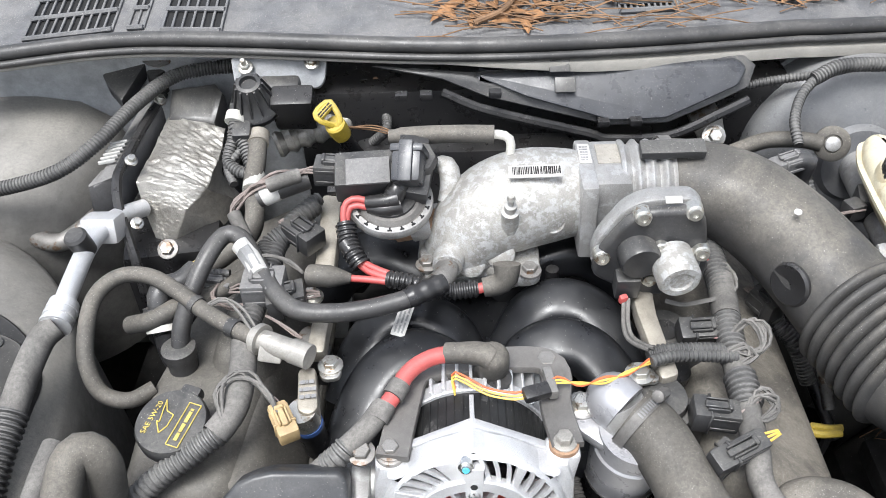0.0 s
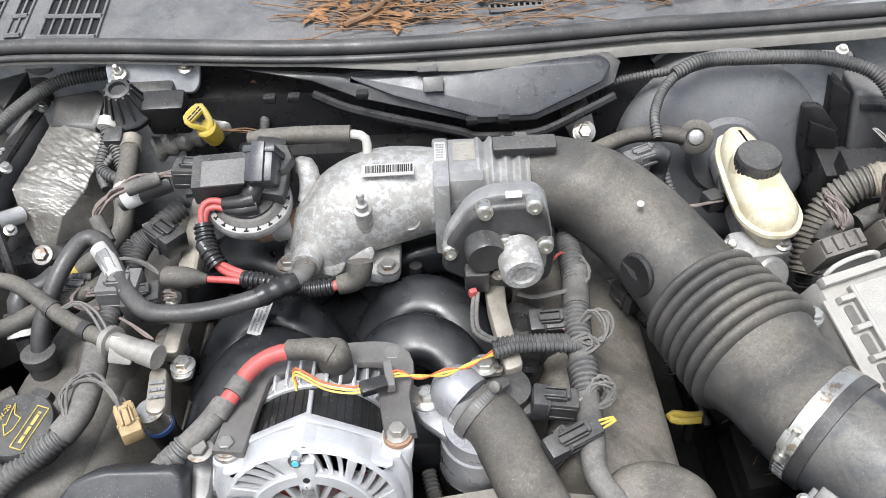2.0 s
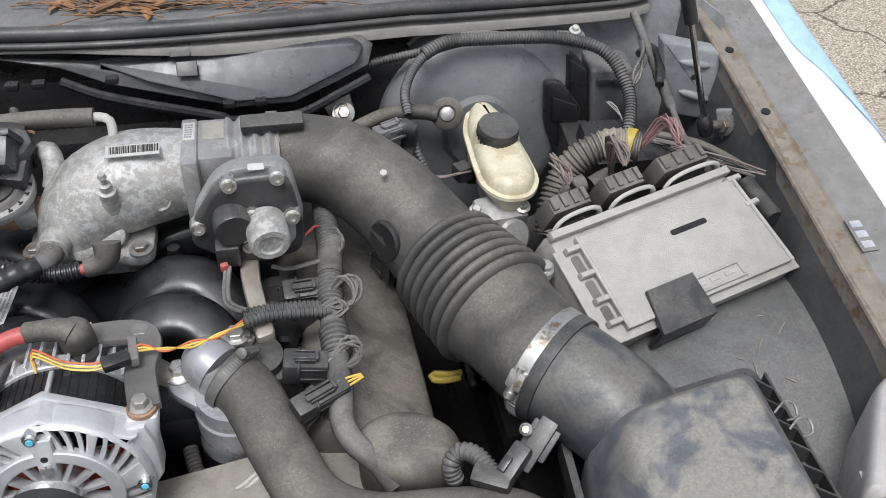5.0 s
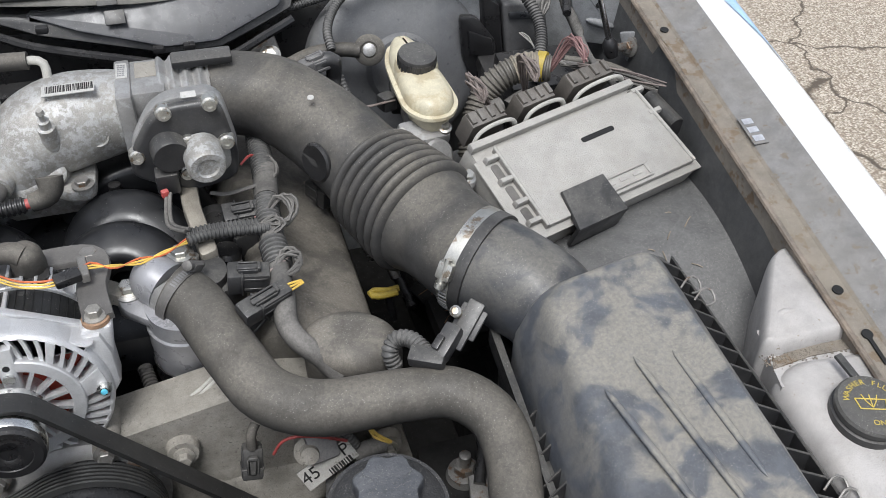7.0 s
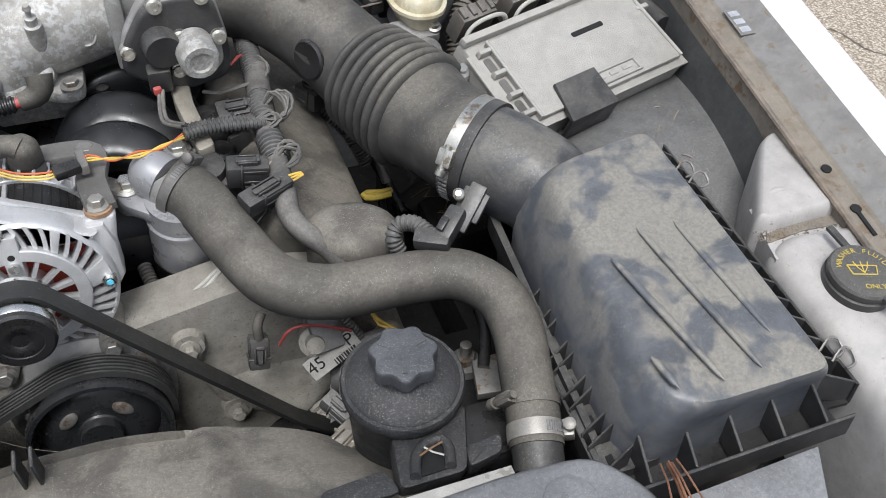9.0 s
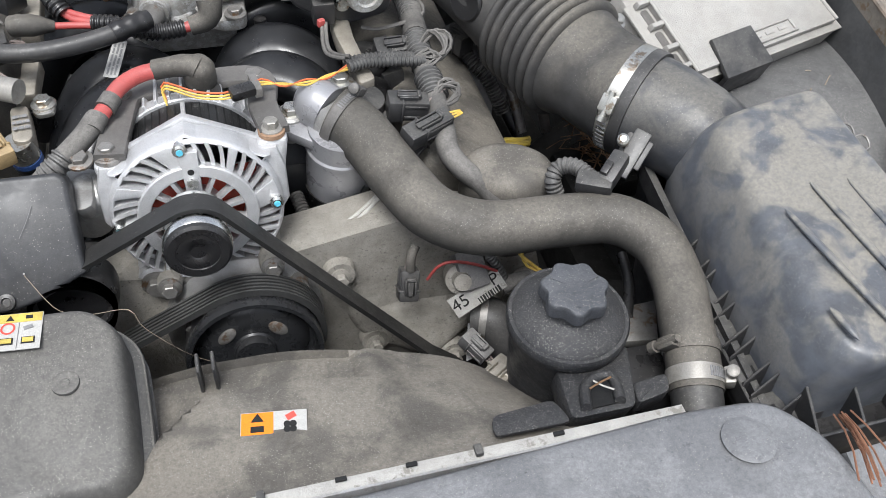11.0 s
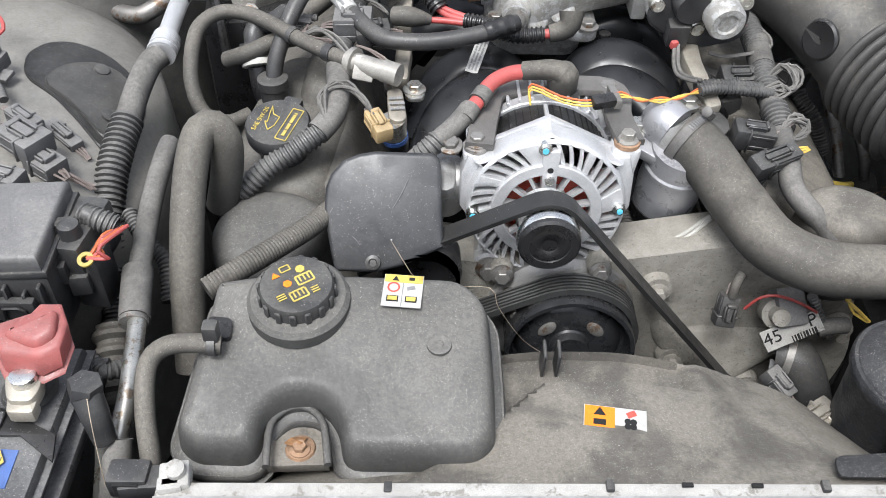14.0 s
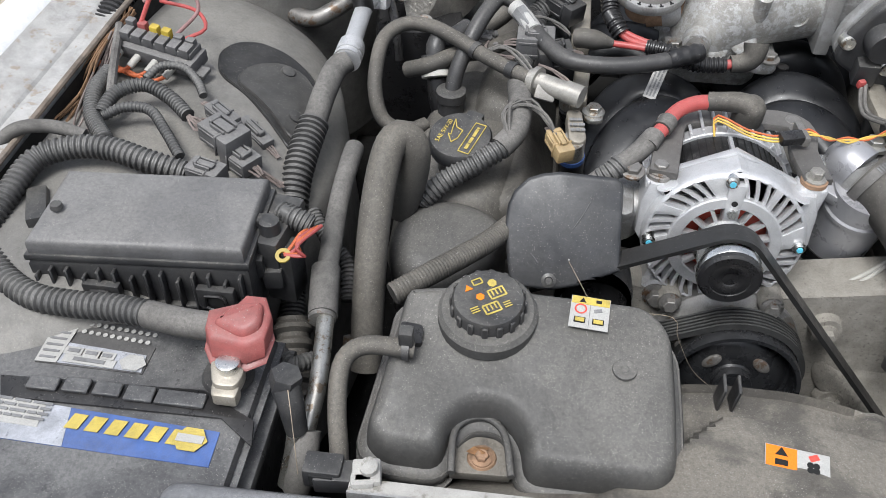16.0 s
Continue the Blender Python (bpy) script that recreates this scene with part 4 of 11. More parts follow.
for u in (0.17, 0.47, 0.82):
    w = 0.12 if u < 0.7 else 0.16
    part("socket", G().tube([pcm_pt(u - w, 1.02, -0.004), pcm_pt(u - w * 0.85, 1.04, 0.006), pcm_pt(u - w * 0.4, 1.05, 0.012), pcm_pt(u + w * 0.4, 1.05, 0.012), pcm_pt(u + w * 0.85, 1.04, 0.006), pcm_pt(u + w, 1.02, -0.004)], 0.0030, seg=10, flat=0.8), WHITEP, pcm, "off-white plastic connector lever")
    part("plug_body", slab([pcm_pt(u - w * 0.85, 1.12, 0.004), pcm_pt(u + w * 0.85, 1.12, 0.004), pcm_pt(u + w * 0.8, 1.28, 0.004), pcm_pt(u - w * 0.8, 1.28, 0.004)], pn * -0.04, 0.003), PLUGBROWN, pcm, "grey-brown multi-pin plug")
    for k in range(4):
        uu = u + w * (k - 1.5) * 0.45
        part("plug_rib", slab([pcm_pt(uu - 0.012, 1.15, 0.007), pcm_pt(uu + 0.012, 1.15, 0.007), pcm_pt(uu + 0.012, 1.26, 0.008), pcm_pt(uu - 0.012, 1.26, 0.008)], pn * -0.006, 0.001), PLUGBROWN, pcm)

# ---- brake booster and master cylinder ----
boost = thing("brake_booster", "round dark brake booster with master cylinder below the cowl", "brake booster", (0.520, 1.055, 0.700))
bc = V((0.476, 0.935, 0.785))
bax = V((0.02, -0.97, 0.22)).normalized()
bm_ = axes(bc, bax)
part("shell", G().lathe([(0.118, -0.09), (0.129, -0.040), (0.132, -0.036), (0.132, -0.020), (0.1275, -0.018), (0.1270, 0.018), (0.1245, 0.029), (0.118, 0.037), (0.105, 0.042), (0.078, 0.047), (0.050, 0.052), (0.044, 0.060), (0.010, 0.060)], bm_, 64), BOOSTER, boost)
m = bm_ @ pose(0, 0, 0, 0, 0, 62) @ Matrix.Translation((0.1278, 0.0, 0.002)) @ pose(0, 0, 0, 0, 90, 0)
part("label", G().box((0.020, 0.046, 0.0008), m, 0), LBL_SILVER, boost, "scuffed pale grey label")
fit_p = V((0.425, 0.851, 0.848))
part("check_valve", G().lathe([(0.012, -0.02), (0.019, -0.006), (0.0205, -0.002), (0.0205, 0.002), (0.018, 0.004), (0.011, 0.0045), (0.010, 0.003), (0.003, 0.003)], axes(fit_p, (-0.15, -0.85, 0.45)), 28), HOSE, boost, "grey rubber check valve disc")
part("valve_stud", G().lathe([(0.0085, 0.002), (0.0085, 0.0065), (0.006, 0.0078), (0.001, 0.008)], axes(fit_p, (-0.15, -0.85, 0.45)), 16), ALU_DULL, boost)
hose("vacuum_hose", [fit_p + V((-0.012, 0, 0.0)), (0.392, 0.858, 0.850), (0.355, 0.866, 0.845), (0.322, 0.862, 0.835), (0.301, 0.866, 0.820)], 0.0095, HOSE, "black rubber vacuum hose", parent=boost)
vp = V((0.458, 0.652, 0.806))
part("master_cylinder", G().tube([bc + bax * 0.05, (bc + bax * 0.05).lerp(vp + V((0, 0.05, 0)), 0.5), vp + V((0, 0.03, 0))], 0.021, seg=20), ALU_DULL, boost, "dull cast aluminium cylinder")
part("valve_body", G().lathe([(0.024, -0.05), (0.024, -0.014), (0.021, -0.012), (0.0195, 0.004), (0.016, 0.007), (0.005, 0.0075)], axes(vp, (0.25, -0.82, 0.5)), 24), ALU_DULL, boost, "dull cast aluminium valve body")
part("valve_block", G().box((0.058, 0.034, 0.03), pose(*(vp + V((-0.008, 0.032, 0.008))), 20, 0, 6), 0.006), ALU_DULL, boost)
part("supply_neck", G().lathe([(0.020, -0.03), (0.019, 0.02)], axes(vp + V((0.0, 0.048, 0.012)), (0, 0, 1)), 20), ALU_DULL, boost)
bolts(boost, [(vp + V((-0.036, 0.028, 0.018)), (0, -0.5, 1)), (vp + V((0.016, 0.022, 0.022)), (0, -0.5, 1))], r=0.0055)


def pillow(pts, prof, g=None):
    """A soft-shouldered form over an outline: rings of (inset, height)."""
    p = [V(q) for q in pts]
    if sum((a.x * b.y - b.x * a.y) for a, b in zip(p, p[1:] + p[:1])) < 0:
        p.reverse()
    k = len(p)
    inward = []
    for i in range(k):
        e1, e2 = (p[i] - p[i - 1]).normalized(), (p[(i + 1) % k] - p[i]).normalized()
        n1, n2 = V((-e1.y, e1.x, 0)), V((-e2.y, e2.x, 0))
        inward.append((n1 + n2) / max(0.5, 1 + n1.dot(n2)))
    return (g or G()).rings([[q + d * ins + V((0, 0, h)) for q, d in zip(p, inward)] for ins, h in prof])


RO = round3([(0.434, 0.800, 0.856), (0.448, 0.836, 0.858), (0.474, 0.836, 0.858), (0.488, 0.800, 0.856), (0.493, 0.740, 0.854), (0.495, 0.690, 0.850), (0.478, 0.664, 0.848), (0.448, 0.664, 0.848), (0.430, 0.690, 0.850), (0.430, 0.740, 0.854)], 0.03, 5)
res = part("reservoir", pillow(RO, [(0.018, -0.034), (0.010, -0.026), (0.004, -0.008), (0.003, 0.004), (0.004, 0.010), (0.008, 0.016), (0.014, 0.019), (0.020, 0.0195)]), CREAM, boost, "yellowed translucent fluid reservoir")
part("seam", pillow(RO, [(0.004, -0.004), (-0.002, -0.003), (-0.002, 0.001), (0.004, 0.002)]), CREAM, res)
part("filler_mound", G().lathe([(0.028, -0.02), (0.027, 0.006), (0.025, 0.012), (0.020, 0.013)], axes((0.462, 0.757, 0.864), (0.03, -0.15, 1)), 32), CREAM, res)
cap_m = axes((0.462, 0.750, 0.8885), (0.04, -0.18, 1))
part("cap", G().lathe([(0.0230, -0.020), (0.0238, -0.003), (0.0226, 0.0), (0.018, 0.0005), (0.004, 0.0)], cap_m, 40), BLACK, res, "round black ribbed screw cap")
for k in range(28):
    a = 2 * math.pi * k / 28
    part("cap_rib", G().box((0.0012, 0.0035, 0.014), cap_m @ Matrix.Rotation(a, 4, 'Z') @ Matrix.Translation((0.0235, 0, -0.011)), 0), BLACK, res)
hose("brake_line", [vp + V((-0.05, 0.02, 0.0)), vp + V((-0.09, 0.05, 0.005)), vp + V((-0.12, 0.09, 0.0))], 0.008, STEEL_DARK, "steel fitting", parent=boost)


# ---- engine block and covers ----
eng = thing("engine_block", "grimy cast aluminium engine block and timing cover", "engine", (0.03, 0.6, 0.39))
# block coloured near-black so the gaps around it look shaded
part("block", G().box((0.36, 0.55, 0.25), pose(0.03, 0.70, 0.52), 0.03), SHADE_BLACK, eng)
tc = round_poly([(-0.17, 0.40), (0.34, 0.40), (0.365, 0.56), (0.33, 0.70), (0.20, 0.73), (0.05, 0.70), (-0.05, 0.70), (-0.17, 0.72), (-0.24, 0.66), (-0.22, 0.50)], 0.03)
part("timing_cover", G().prism(tc, -0.47, -0.415, pose(0, 0, 0, 90, 0, 0), 0.012), ALU_DIRTY, eng, "grimy cast aluminium timing cover")
for p in ((0.127, 0.405, 0.675), (0.33, 0.40, 0.62), (0.25, 0.395, 0.53), (0.16, 0.40, 0.57), (-0.15, 0.40, 0.66), (-0.18, 0.4, 0.60)):
    part("cover_bolt", G().lathe([(0.017, 0), (0.015, 0.012), (0.010, 0.012)], axes((p[0], p[1] + 0.01, p[2]), (0, -1, 0.1)), 14).hexbolt((p[0], p[1] - 0.003, p[2]), (0, -1, 0.1), 0.007, 0.008), ALU_DIRTY, eng)
for side, cx, ma in ((1, 0.266, SHROUD), (-1, -0.235, COVER)):
    vc = thing("valve_cover", "dusty tan-grey moulded valve cover on the engine", "valve cover", (cx, 0.7, 0.62))
    part("cover_shell", G().box((0.135, 0.42, 0.10), pose(cx, 0.67, 0.695, 0, side * 26, 0), 0.022, 3), ma, vc)
    part("cover_lip", G().box((0.155, 0.44, 0.012), pose(cx - side * 0.012, 0.67, 0.655, 0, side * 26, 0), 0.004), ma, vc)
    if side > 0:
        part("front_boss", slab(round3([(0.255, 0.438, 0.785), (0.269, 0.449, 0.788), (0.293, 0.454, 0.790), (0.322, 0.446, 0.790), (0.344, 0.428, 0.786), (0.350, 0.404, 0.780), (0.342, 0.383, 0.775), (0.294, 0.377, 0.775), (0.254, 0.402, 0.780)], 0.02, 4), (0.005, 0.02, -0.12), 0.022, 5), SHROUD, vc, "rounded black plastic end cover")
    else:
        part("front_boss", slab(round3([(-0.316, 0.371, 0.750), (-0.323, 0.412, 0.760), (-0.308, 0.443, 0.768), (-0.272, 0.458, 0.772), (-0.235, 0.450, 0.772), (-0.205, 0.432, 0.768), (-0.202, 0.393, 0.755), (-0.241, 0.367, 0.748), (-0.282, 0.352, 0.745)], 0.02, 4), (0, 0.02, -0.12), 0.024, 5), TANK, vc, "rounded black plastic end cover")
    bolts(vc, [((cx + side * 0.062, 0.5 + 0.15 * k, 0.685), (side * 0.4, 0, 1)) for k in range(3)], STEEL_DARK)

# ---- intake manifold ----
man = thing("intake_manifold", "glossy black nylon intake manifold with curved runners", "intake manifold", (0.02, 0.65, 0.66))
part("valley_plate", G().box((0.20, 0.42, 0.05), pose(0.02, 0.72, 0.715), 0.015), RUNNER, man)
RUN = [[(-0.002, 0.585, 0.745), (-0.022, 0.592, 0.775), (-0.052, 0.594, 0.787), (-0.080, 0.576, 0.780), (-0.100, 0.546, 0.762), (-0.112, 0.515, 0.735), (-0.120, 0.490, 0.700)],
       [(0.000, 0.632, 0.740), (-0.018, 0.640, 0.773), (-0.050, 0.650, 0.785), (-0.082, 0.643, 0.778), (-0.105, 0.617, 0.760), (-0.120, 0.585, 0.725)],
       [(0.050, 0.640, 0.745), (0.068, 0.656, 0.775), (0.095, 0.662, 0.787), (0.128, 0.652, 0.783), (0.150, 0.625, 0.765), (0.162, 0.595, 0.735)],
       [(0.048, 0.585, 0.745), (0.062, 0.598, 0.775), (0.088, 0.604, 0.787), (0.118, 0.597, 0.783), (0.140, 0.575, 0.768), (0.155, 0.548, 0.745), (0.163, 0.520, 0.710)],
       [(-0.022, 0.729, 0.740), (-0.037, 0.733, 0.772), (-0.082, 0.750, 0.785), (-0.131, 0.757, 0.765), (-0.168, 0.761, 0.710)],
       [(0.043, 0.744, 0.740), (0.070, 0.740, 0.772), (0.115, 0.746, 0.785), (0.153, 0.748, 0.765), (0.180, 0.749, 0.710)],
       [(-0.01, 0.80, 0.73), (-0.04, 0.81, 0.77), (-0.09, 0.80, 0.78), (-0.14, 0.79, 0.72)],
       [(0.06, 0.80, 0.73), (0.09, 0.81, 0.77), (0.14, 0.80, 0.78), (0.19, 0.79, 0.72)]]
for k, r in enumerate(RUN):
    part("runner", G().tube(r, 0.0255 if k < 4 else 0.028, seg=32, flat=0.78, square=0.62), RUNNER, man, angle=60)
    q, _ = smooth_path(r, 0.01)
    part("runner_seam", G().tube([V(p) + V((0, -0.0235, 0.006)) for p in q[2:-2:3]], 0.0018, seg=6), RUNNER, man)
    part("runner_seam", G().tube([V(p) + V((0, 0.0225, 0.010)) for p in q[2:-2:3]], 0.0016, seg=6), RUNNER, man)
part("post", G().lathe([(0.008, -0.05), (0.007, 0.0), (0.004, 0.001)], axes((0.094, 0.702, 0.800), (0, 0, 1)), 12), BLACK_CLEAN, man)
m = axes(V((-0.059, 0.620, 0.817)), (0.0, -0.45, 1), (0.35, 1, 0.4))
part("part_label", G().box((0.045, 0.014, 0.0006), m, 0), LBL_WHITE, man, "white label with bars of print")
bars(man, m @ Matrix.Translation((0, 0, 0.0006)), 0.04, 0.011, 3, LBL_GREY, 4)

# ---- plenum elbow ----
ple = thing("intake_elbow", "oxidised cast aluminium intake elbow on the manifold", "intake elbow", (0.003, 0.736, 0.800))
PE = [(0.129, 0.746, 0.868), (0.093, 0.742, 0.868), (0.060, 0.736, 0.867), (0.030, 0.728, 0.858), (0.010, 0.720, 0.840), (0.002, 0.718, 0.815)]
part("elbow_body", G().tube(PE, lambda t: 0.043 + 0.009 * math.sin(math.pi * min(1, t * 1.1)), seg=32, step=0.008), ALU_OX, ple)
part("base_flange", slab(round3([(-0.048, 0.728, 0.822), (-0.001, 0.737, 0.822), (0.080, 0.726, 0.822), (0.079, 0.667, 0.822), (0.054, 0.663, 0.822), (0.031, 0.682, 0.822), (-0.010, 0.678, 0.822), (-0.041, 0.671, 0.822)], 0.012, 3), (0, 0, -0.014), 0.004), ALU_OX, ple)
part("base_flange", G().box((0.12, 0.10, 0.06), pose(*V((0.011, 0.757, 0.790))), 0.02), ALU_OX, ple)
part("nipple", G().tube([(0.002, 0.708, 0.835), (-0.013, 0.683, 0.838), (-0.016, 0.665, 0.838)], lambda t: 0.019 - 0.004 * t, seg=18), ALU_OX, ple)
part("nipple_pipe", G().tube([(-0.016, 0.672, 0.838), (-0.018, 0.650, 0.840), (-0.027, 0.636, 0.842)], 0.0115, seg=16), STEEL_DARK, ple)
part("boss", G().lathe([(0.016, -0.03), (0.015, 0.0), (0.012, 0.002)], axes(V((0.008, 0.680, 0.830)), (0, -0.7, 0.5)), 16), ALU_OX, ple)
part("boss", G().lathe([(0.016, -0.04), (0.015, 0.0), (0.012, 0.002)], axes(V((0.038, 0.684, 0.838)), (0, -0.7, 0.5)), 16), ALU_OX, ple)
vp_ = V((0.047, 0.679, 0.895))
part("vacuum_stub", G().lathe([(0.009, -0.03), (0.009, 0.002), (0.006, 0.003), (0.006, 0.012), (0.003, 0.013), (0.003, 0.022), (0.0045, 0.023), (0.003, 0.028)], axes(vp_, (0, -0.35, 1)), 14), ALU_OX, ple)
part("casting_mark", G().lathe([(0.011, -0.006), (0.011, 0.0), (0.009, 0.0), (0.009, -0.002), (0.004, -0.002)], axes(V((0.092, 0.698, 0.868)) + V((0, -0.004, 0.0)), (0, -0.95, 0.35)), 18), ALU_OX, ple)
m = axes(V((0.073, 0.712, 0.919)), (0.0, -0.22, 0.97), (1, 0, 0.03))
part("barcode_label", G().box((0.052, 0.016, 0.0010), m, 0), LBL_WHITE, ple, "white barcode label")
g = G()
rnd = random.Random(8)
x = -0.022
while x < 0.026:
    w = rnd.choice((0.0006, 0.001, 0.0015))
    g.box((w, 0.010, 0.0006), m @ Matrix.Translation((x, 0.001, 0.0006)), 0)
    x += w + rnd.choice((0.0006, 0.0009))
part("barcode", g, PRINT_RECESS_BLACK, ple)
bolts(ple, [(V((0.067, 0.670, 0.826)), (0, 0, 1)), (V((-0.037, 0.684, 0.826)), (0, 0, 1))], STEEL_DARK, r=0.008)
fl_c = V((0.126, 0.734, 0.868))
part("outlet_flange", G().box((0.017, 0.088, 0.088), pose(*fl_c), 0.004), ALU_DULL, ple)
part("flange_label", G().box((0.012, 0.034, 0.0008), pose(*(fl_c + V((0, 0.016, 0.0446)))), 0), LBL_WHITE, ple)
bars(ple, pose(*(fl_c + V((0, 0.016, 0.0451)))), 0.009, 0.028, 6, LBL_GREY, 6)
# ---- throttle body ----
thr = thing("throttle_body", "cast aluminium electronic throttle body with black motor cover", "throttle body", (0.165, 0.818, 0.800))
part("body", G().box((0.042, 0.080, 0.080), pose(*V((0.149, 0.743, 0.868))), 0.008), ALU_DULL, thr)
part("window_recess", G().box((0.024, 0.034, 0.0016), pose(*(V((0.149, 0.743, 0.868)) + V((0.002, 0.012, 0.0403)))), 0.0004, 1), ALU_DIRTY, thr)
c0 = V((0.162, 0.752, 0.868))
g = G()
rings = []
for k in range(33):
    f = k / 32
    rings.append(ring_at(c0 + V((0.055 * f, 0, 0)), (1, 0, 0), 0.047 + 0.003 * math.sin(2 * math.pi * f * 4)))
part("neck", g.rings(rings), ALU_DULL, thr)
part("clamp_bridge", G().box((0.065, 0.02, 0.010), pose(*(c0 + V((0.05, -0.012, 0.054))), 12, 0, 0), 0.003), BLACK, thr)
TC = [(0.121, 0.648, 0.854), (0.127, 0.648, 0.882), (0.149, 0.648, 0.917), (0.169, 0.648, 0.928), (0.211, 0.648, 0.929), (0.223, 0.648, 0.918), (0.233, 0.648, 0.861), (0.228, 0.648, 0.833), (0.185, 0.648, 0.823), (0.144, 0.648, 0.839)]
part("gear_housing", slab(round3(TC, 0.010, 3), (0.002, 0.022, 0.0), 0.003), ALU_DULL, thr)
part("motor_cover", slab([p + V((0, -0.004, 0)) for p in round3(TC, 0.010, 3)], (0, -0.012, -0.002), 0.005, 3), BLACK, thr, "black moulded motor cover")
ax_f = V((0.12, -0.95, -0.12))
part("sensor_cap", G().lathe([(0.0195, -0.01), (0.0195, 0.010), (0.018, 0.013), (0.005, 0.0132)], axes(V((0.164, 0.628, 0.880)), ax_f), 30), BLACK, thr, "round black sensor cap")
part("motor_plate", slab(round3([(0.182, 0.630, 0.887), (0.224, 0.630, 0.882), (0.224, 0.630, 0.849), (0.200, 0.630, 0.834), (0.184, 0.630, 0.851)], 0.008, 3), (0, 0.012, 0), 0.002), ALU_DULL, thr)
part("motor_can", G().lathe([(0.0205, -0.030), (0.0205, 0.0), (0.018, 0.004), (0.012, 0.004), (0.010, 0.002), (0.003, 0.002)], axes(V((0.198, 0.602, 0.871)), V((0.12, -0.97, -0.12))), 30), ALU_OX, thr, "oxidised metal motor can")
for q in ((0.131, 0.632, 0.874), (0.165, 0.632, 0.920), (0.211, 0.632, 0.924), (0.222, 0.626, 0.881), (0.184, 0.626, 0.886), (0.177, 0.628, 0.849)):
    part("screw", G().lathe([(0.009, -0.01), (0.008, 0.0), (0.0062, 0.001), (0.0062, 0.004), (0.003, 0.004), (0.003, 0.002)], axes(q, (0, -1, 0.1)), 14), STEEL, thr)
part("sticker", G().box((0.015, 0.007, 0.001), axes(V((0.192, 0.640, 0.934)), (0, -0.5, 0.85)), 0), LBL_WHITE, thr)
part("throttle_plug", G().box((0.024, 0.020, 0.028), pose(*V((0.156, 0.628, 0.845)), 10, 0, 0), 0.004), BLACK, thr)
for k in range(2):
    part("lead", G().tube([V(p) + V((0.004 * k, 0.001, 0.002 * k)) for p in ((0.152, 0.612, 0.836), (0.149, 0.590, 0.828), (0.150, 0.572, 0.826), (0.158, 0.560, 0.828), (0.166, 0.553, 0.830))], 0.0022, seg=8), TAPE, thr, "grey sleeved lead")
part("red_lock", G().box((0.008, 0.006, 0.009), pose(*V((0.151, 0.612, 0.839)), 10, 0, 20), 0.002), RED, thr, "red plastic connector lock")


# ---- front of the engine: alternator, belt, pumps ----
alt = thing("alternator", "bright cast aluminium alternator with slotted front housing", "alternator", (0.01, 0.46, 0.69))
AC = V((0.004, 0.4240, 0.769))
am = axes(AC, (0, -1, 0.10), (1, 0, 0)) @ Matrix.Scale(1.068, 4)


def slotted_vane(r0, r1, z, a, sweep, half, thick):
    """One vane of the housing, standing between two rims."""
    vs, fs = [], []
    n = 4
    for i in range(n):
        r, b = r0 + (r1 - r0) * i / (n - 1), a + sweep * i / (n - 1)
        c, t = V((r * math.cos(b), r * math.sin(b), z)), V((-math.sin(b), math.cos(b), 0))
        for q in (c - t * half, c + t * half, c + t * half - V((0, 0, thick)), c - t * half - V((0, 0, thick))):
            vs.append(am @ q)
    for i in range(n - 1):
        for j in range(4):
            fs.append((4 * i + j, 4 * i + (j + 1) % 4, 4 * i + 4 + (j + 1) % 4, 4 * i + 4 + j))
    return G().add(vs, fs)


def annulus(r0, r1, z0, z1, seg=56):
    return G().rings([[am @ V((r * math.cos(2 * math.pi * j / seg), r * math.sin(2 * math.pi * j / seg), z)) for j in range(seg)] for r, z in ((r0, z0), (r0, z1 - 0.001), (r0 + 0.001, z1), (r1 - 0.001, z1), (r1, z1 - 0.001), (r1, z0))], False, False)


part("stator", G().lathe([(0.062, -0.072), (0.0670, -0.070), (0.0670, -0.018), (0.062, -0.016)], am, 64), STATOR, alt, "dark laminated stator ring")
for k in range(26):
    rot = am @ Matrix.Rotation(radians(12 + 6 * k), 4, 'Z')
    part("lamination_groove", G().box((0.0012, 0.0008, 0.046), rot @ Matrix.Translation((0.0672, 0, -0.046)), 0), PRINT_RECESS_BLACK, alt)
part("winding", G().lathe([(0.062, -0.06), (0.062, -0.017), (0.050, -0.0105), (0.030, -0.0105), (0.012, -0.012)], am, 36), COPPER, alt, "red lacquered copper winding")


def pulled(pts, z0, z1, bevel=0.003):
    """A plate in the housing's plane, from z1 back to z0."""
    return slab([am @ V((x, y, z1)) for x, y in pts], am.to_3x3() @ V((0, 0, z0 - z1)), bevel)


def arc_pts(r, a0, a1, n):
    return [(r * math.cos(radians(a0 + (a1 - a0) * k / n)), r * math.sin(radians(a0 + (a1 - a0) * k / n))) for k in range(n + 1)]


part("front_rim", G().lathe([(0.0685, -0.022), (0.0685, 0.003), (0.0695, 0.0040), (0.0712, 0.003), (0.0725, 0.0), (0.0730, -0.006), (0.0730, -0.020), (0.0690, -0.022)], am, 72, False, False), ALU, alt)
SOLID = ((84, 106), (174, 192), (-6, 12), (-96, -76), (140, 148), (46, 53))
for k in range(40):
    a = 360 * k / 40 + 4.5
    if any(lo <= a <= hi or lo <= a - 360 <= hi for lo, hi in SOLID):
        continue
    part("vane", slotted_vane(0.0485, 0.0705, 0.004, radians(a), 0.17, 0.0019, 0.010), ALU, alt)
for lo, hi in SOLID:
    part("web", pulled(arc_pts(0.0455, lo, hi, 4) + arc_pts(0.0700, hi + 9, lo + 9, 4), -0.010, 0.0050, 0.001), ALU, alt)
part("mid_rim", annulus(0.0395, 0.0505, -0.010, 0.0085), ALU, alt)
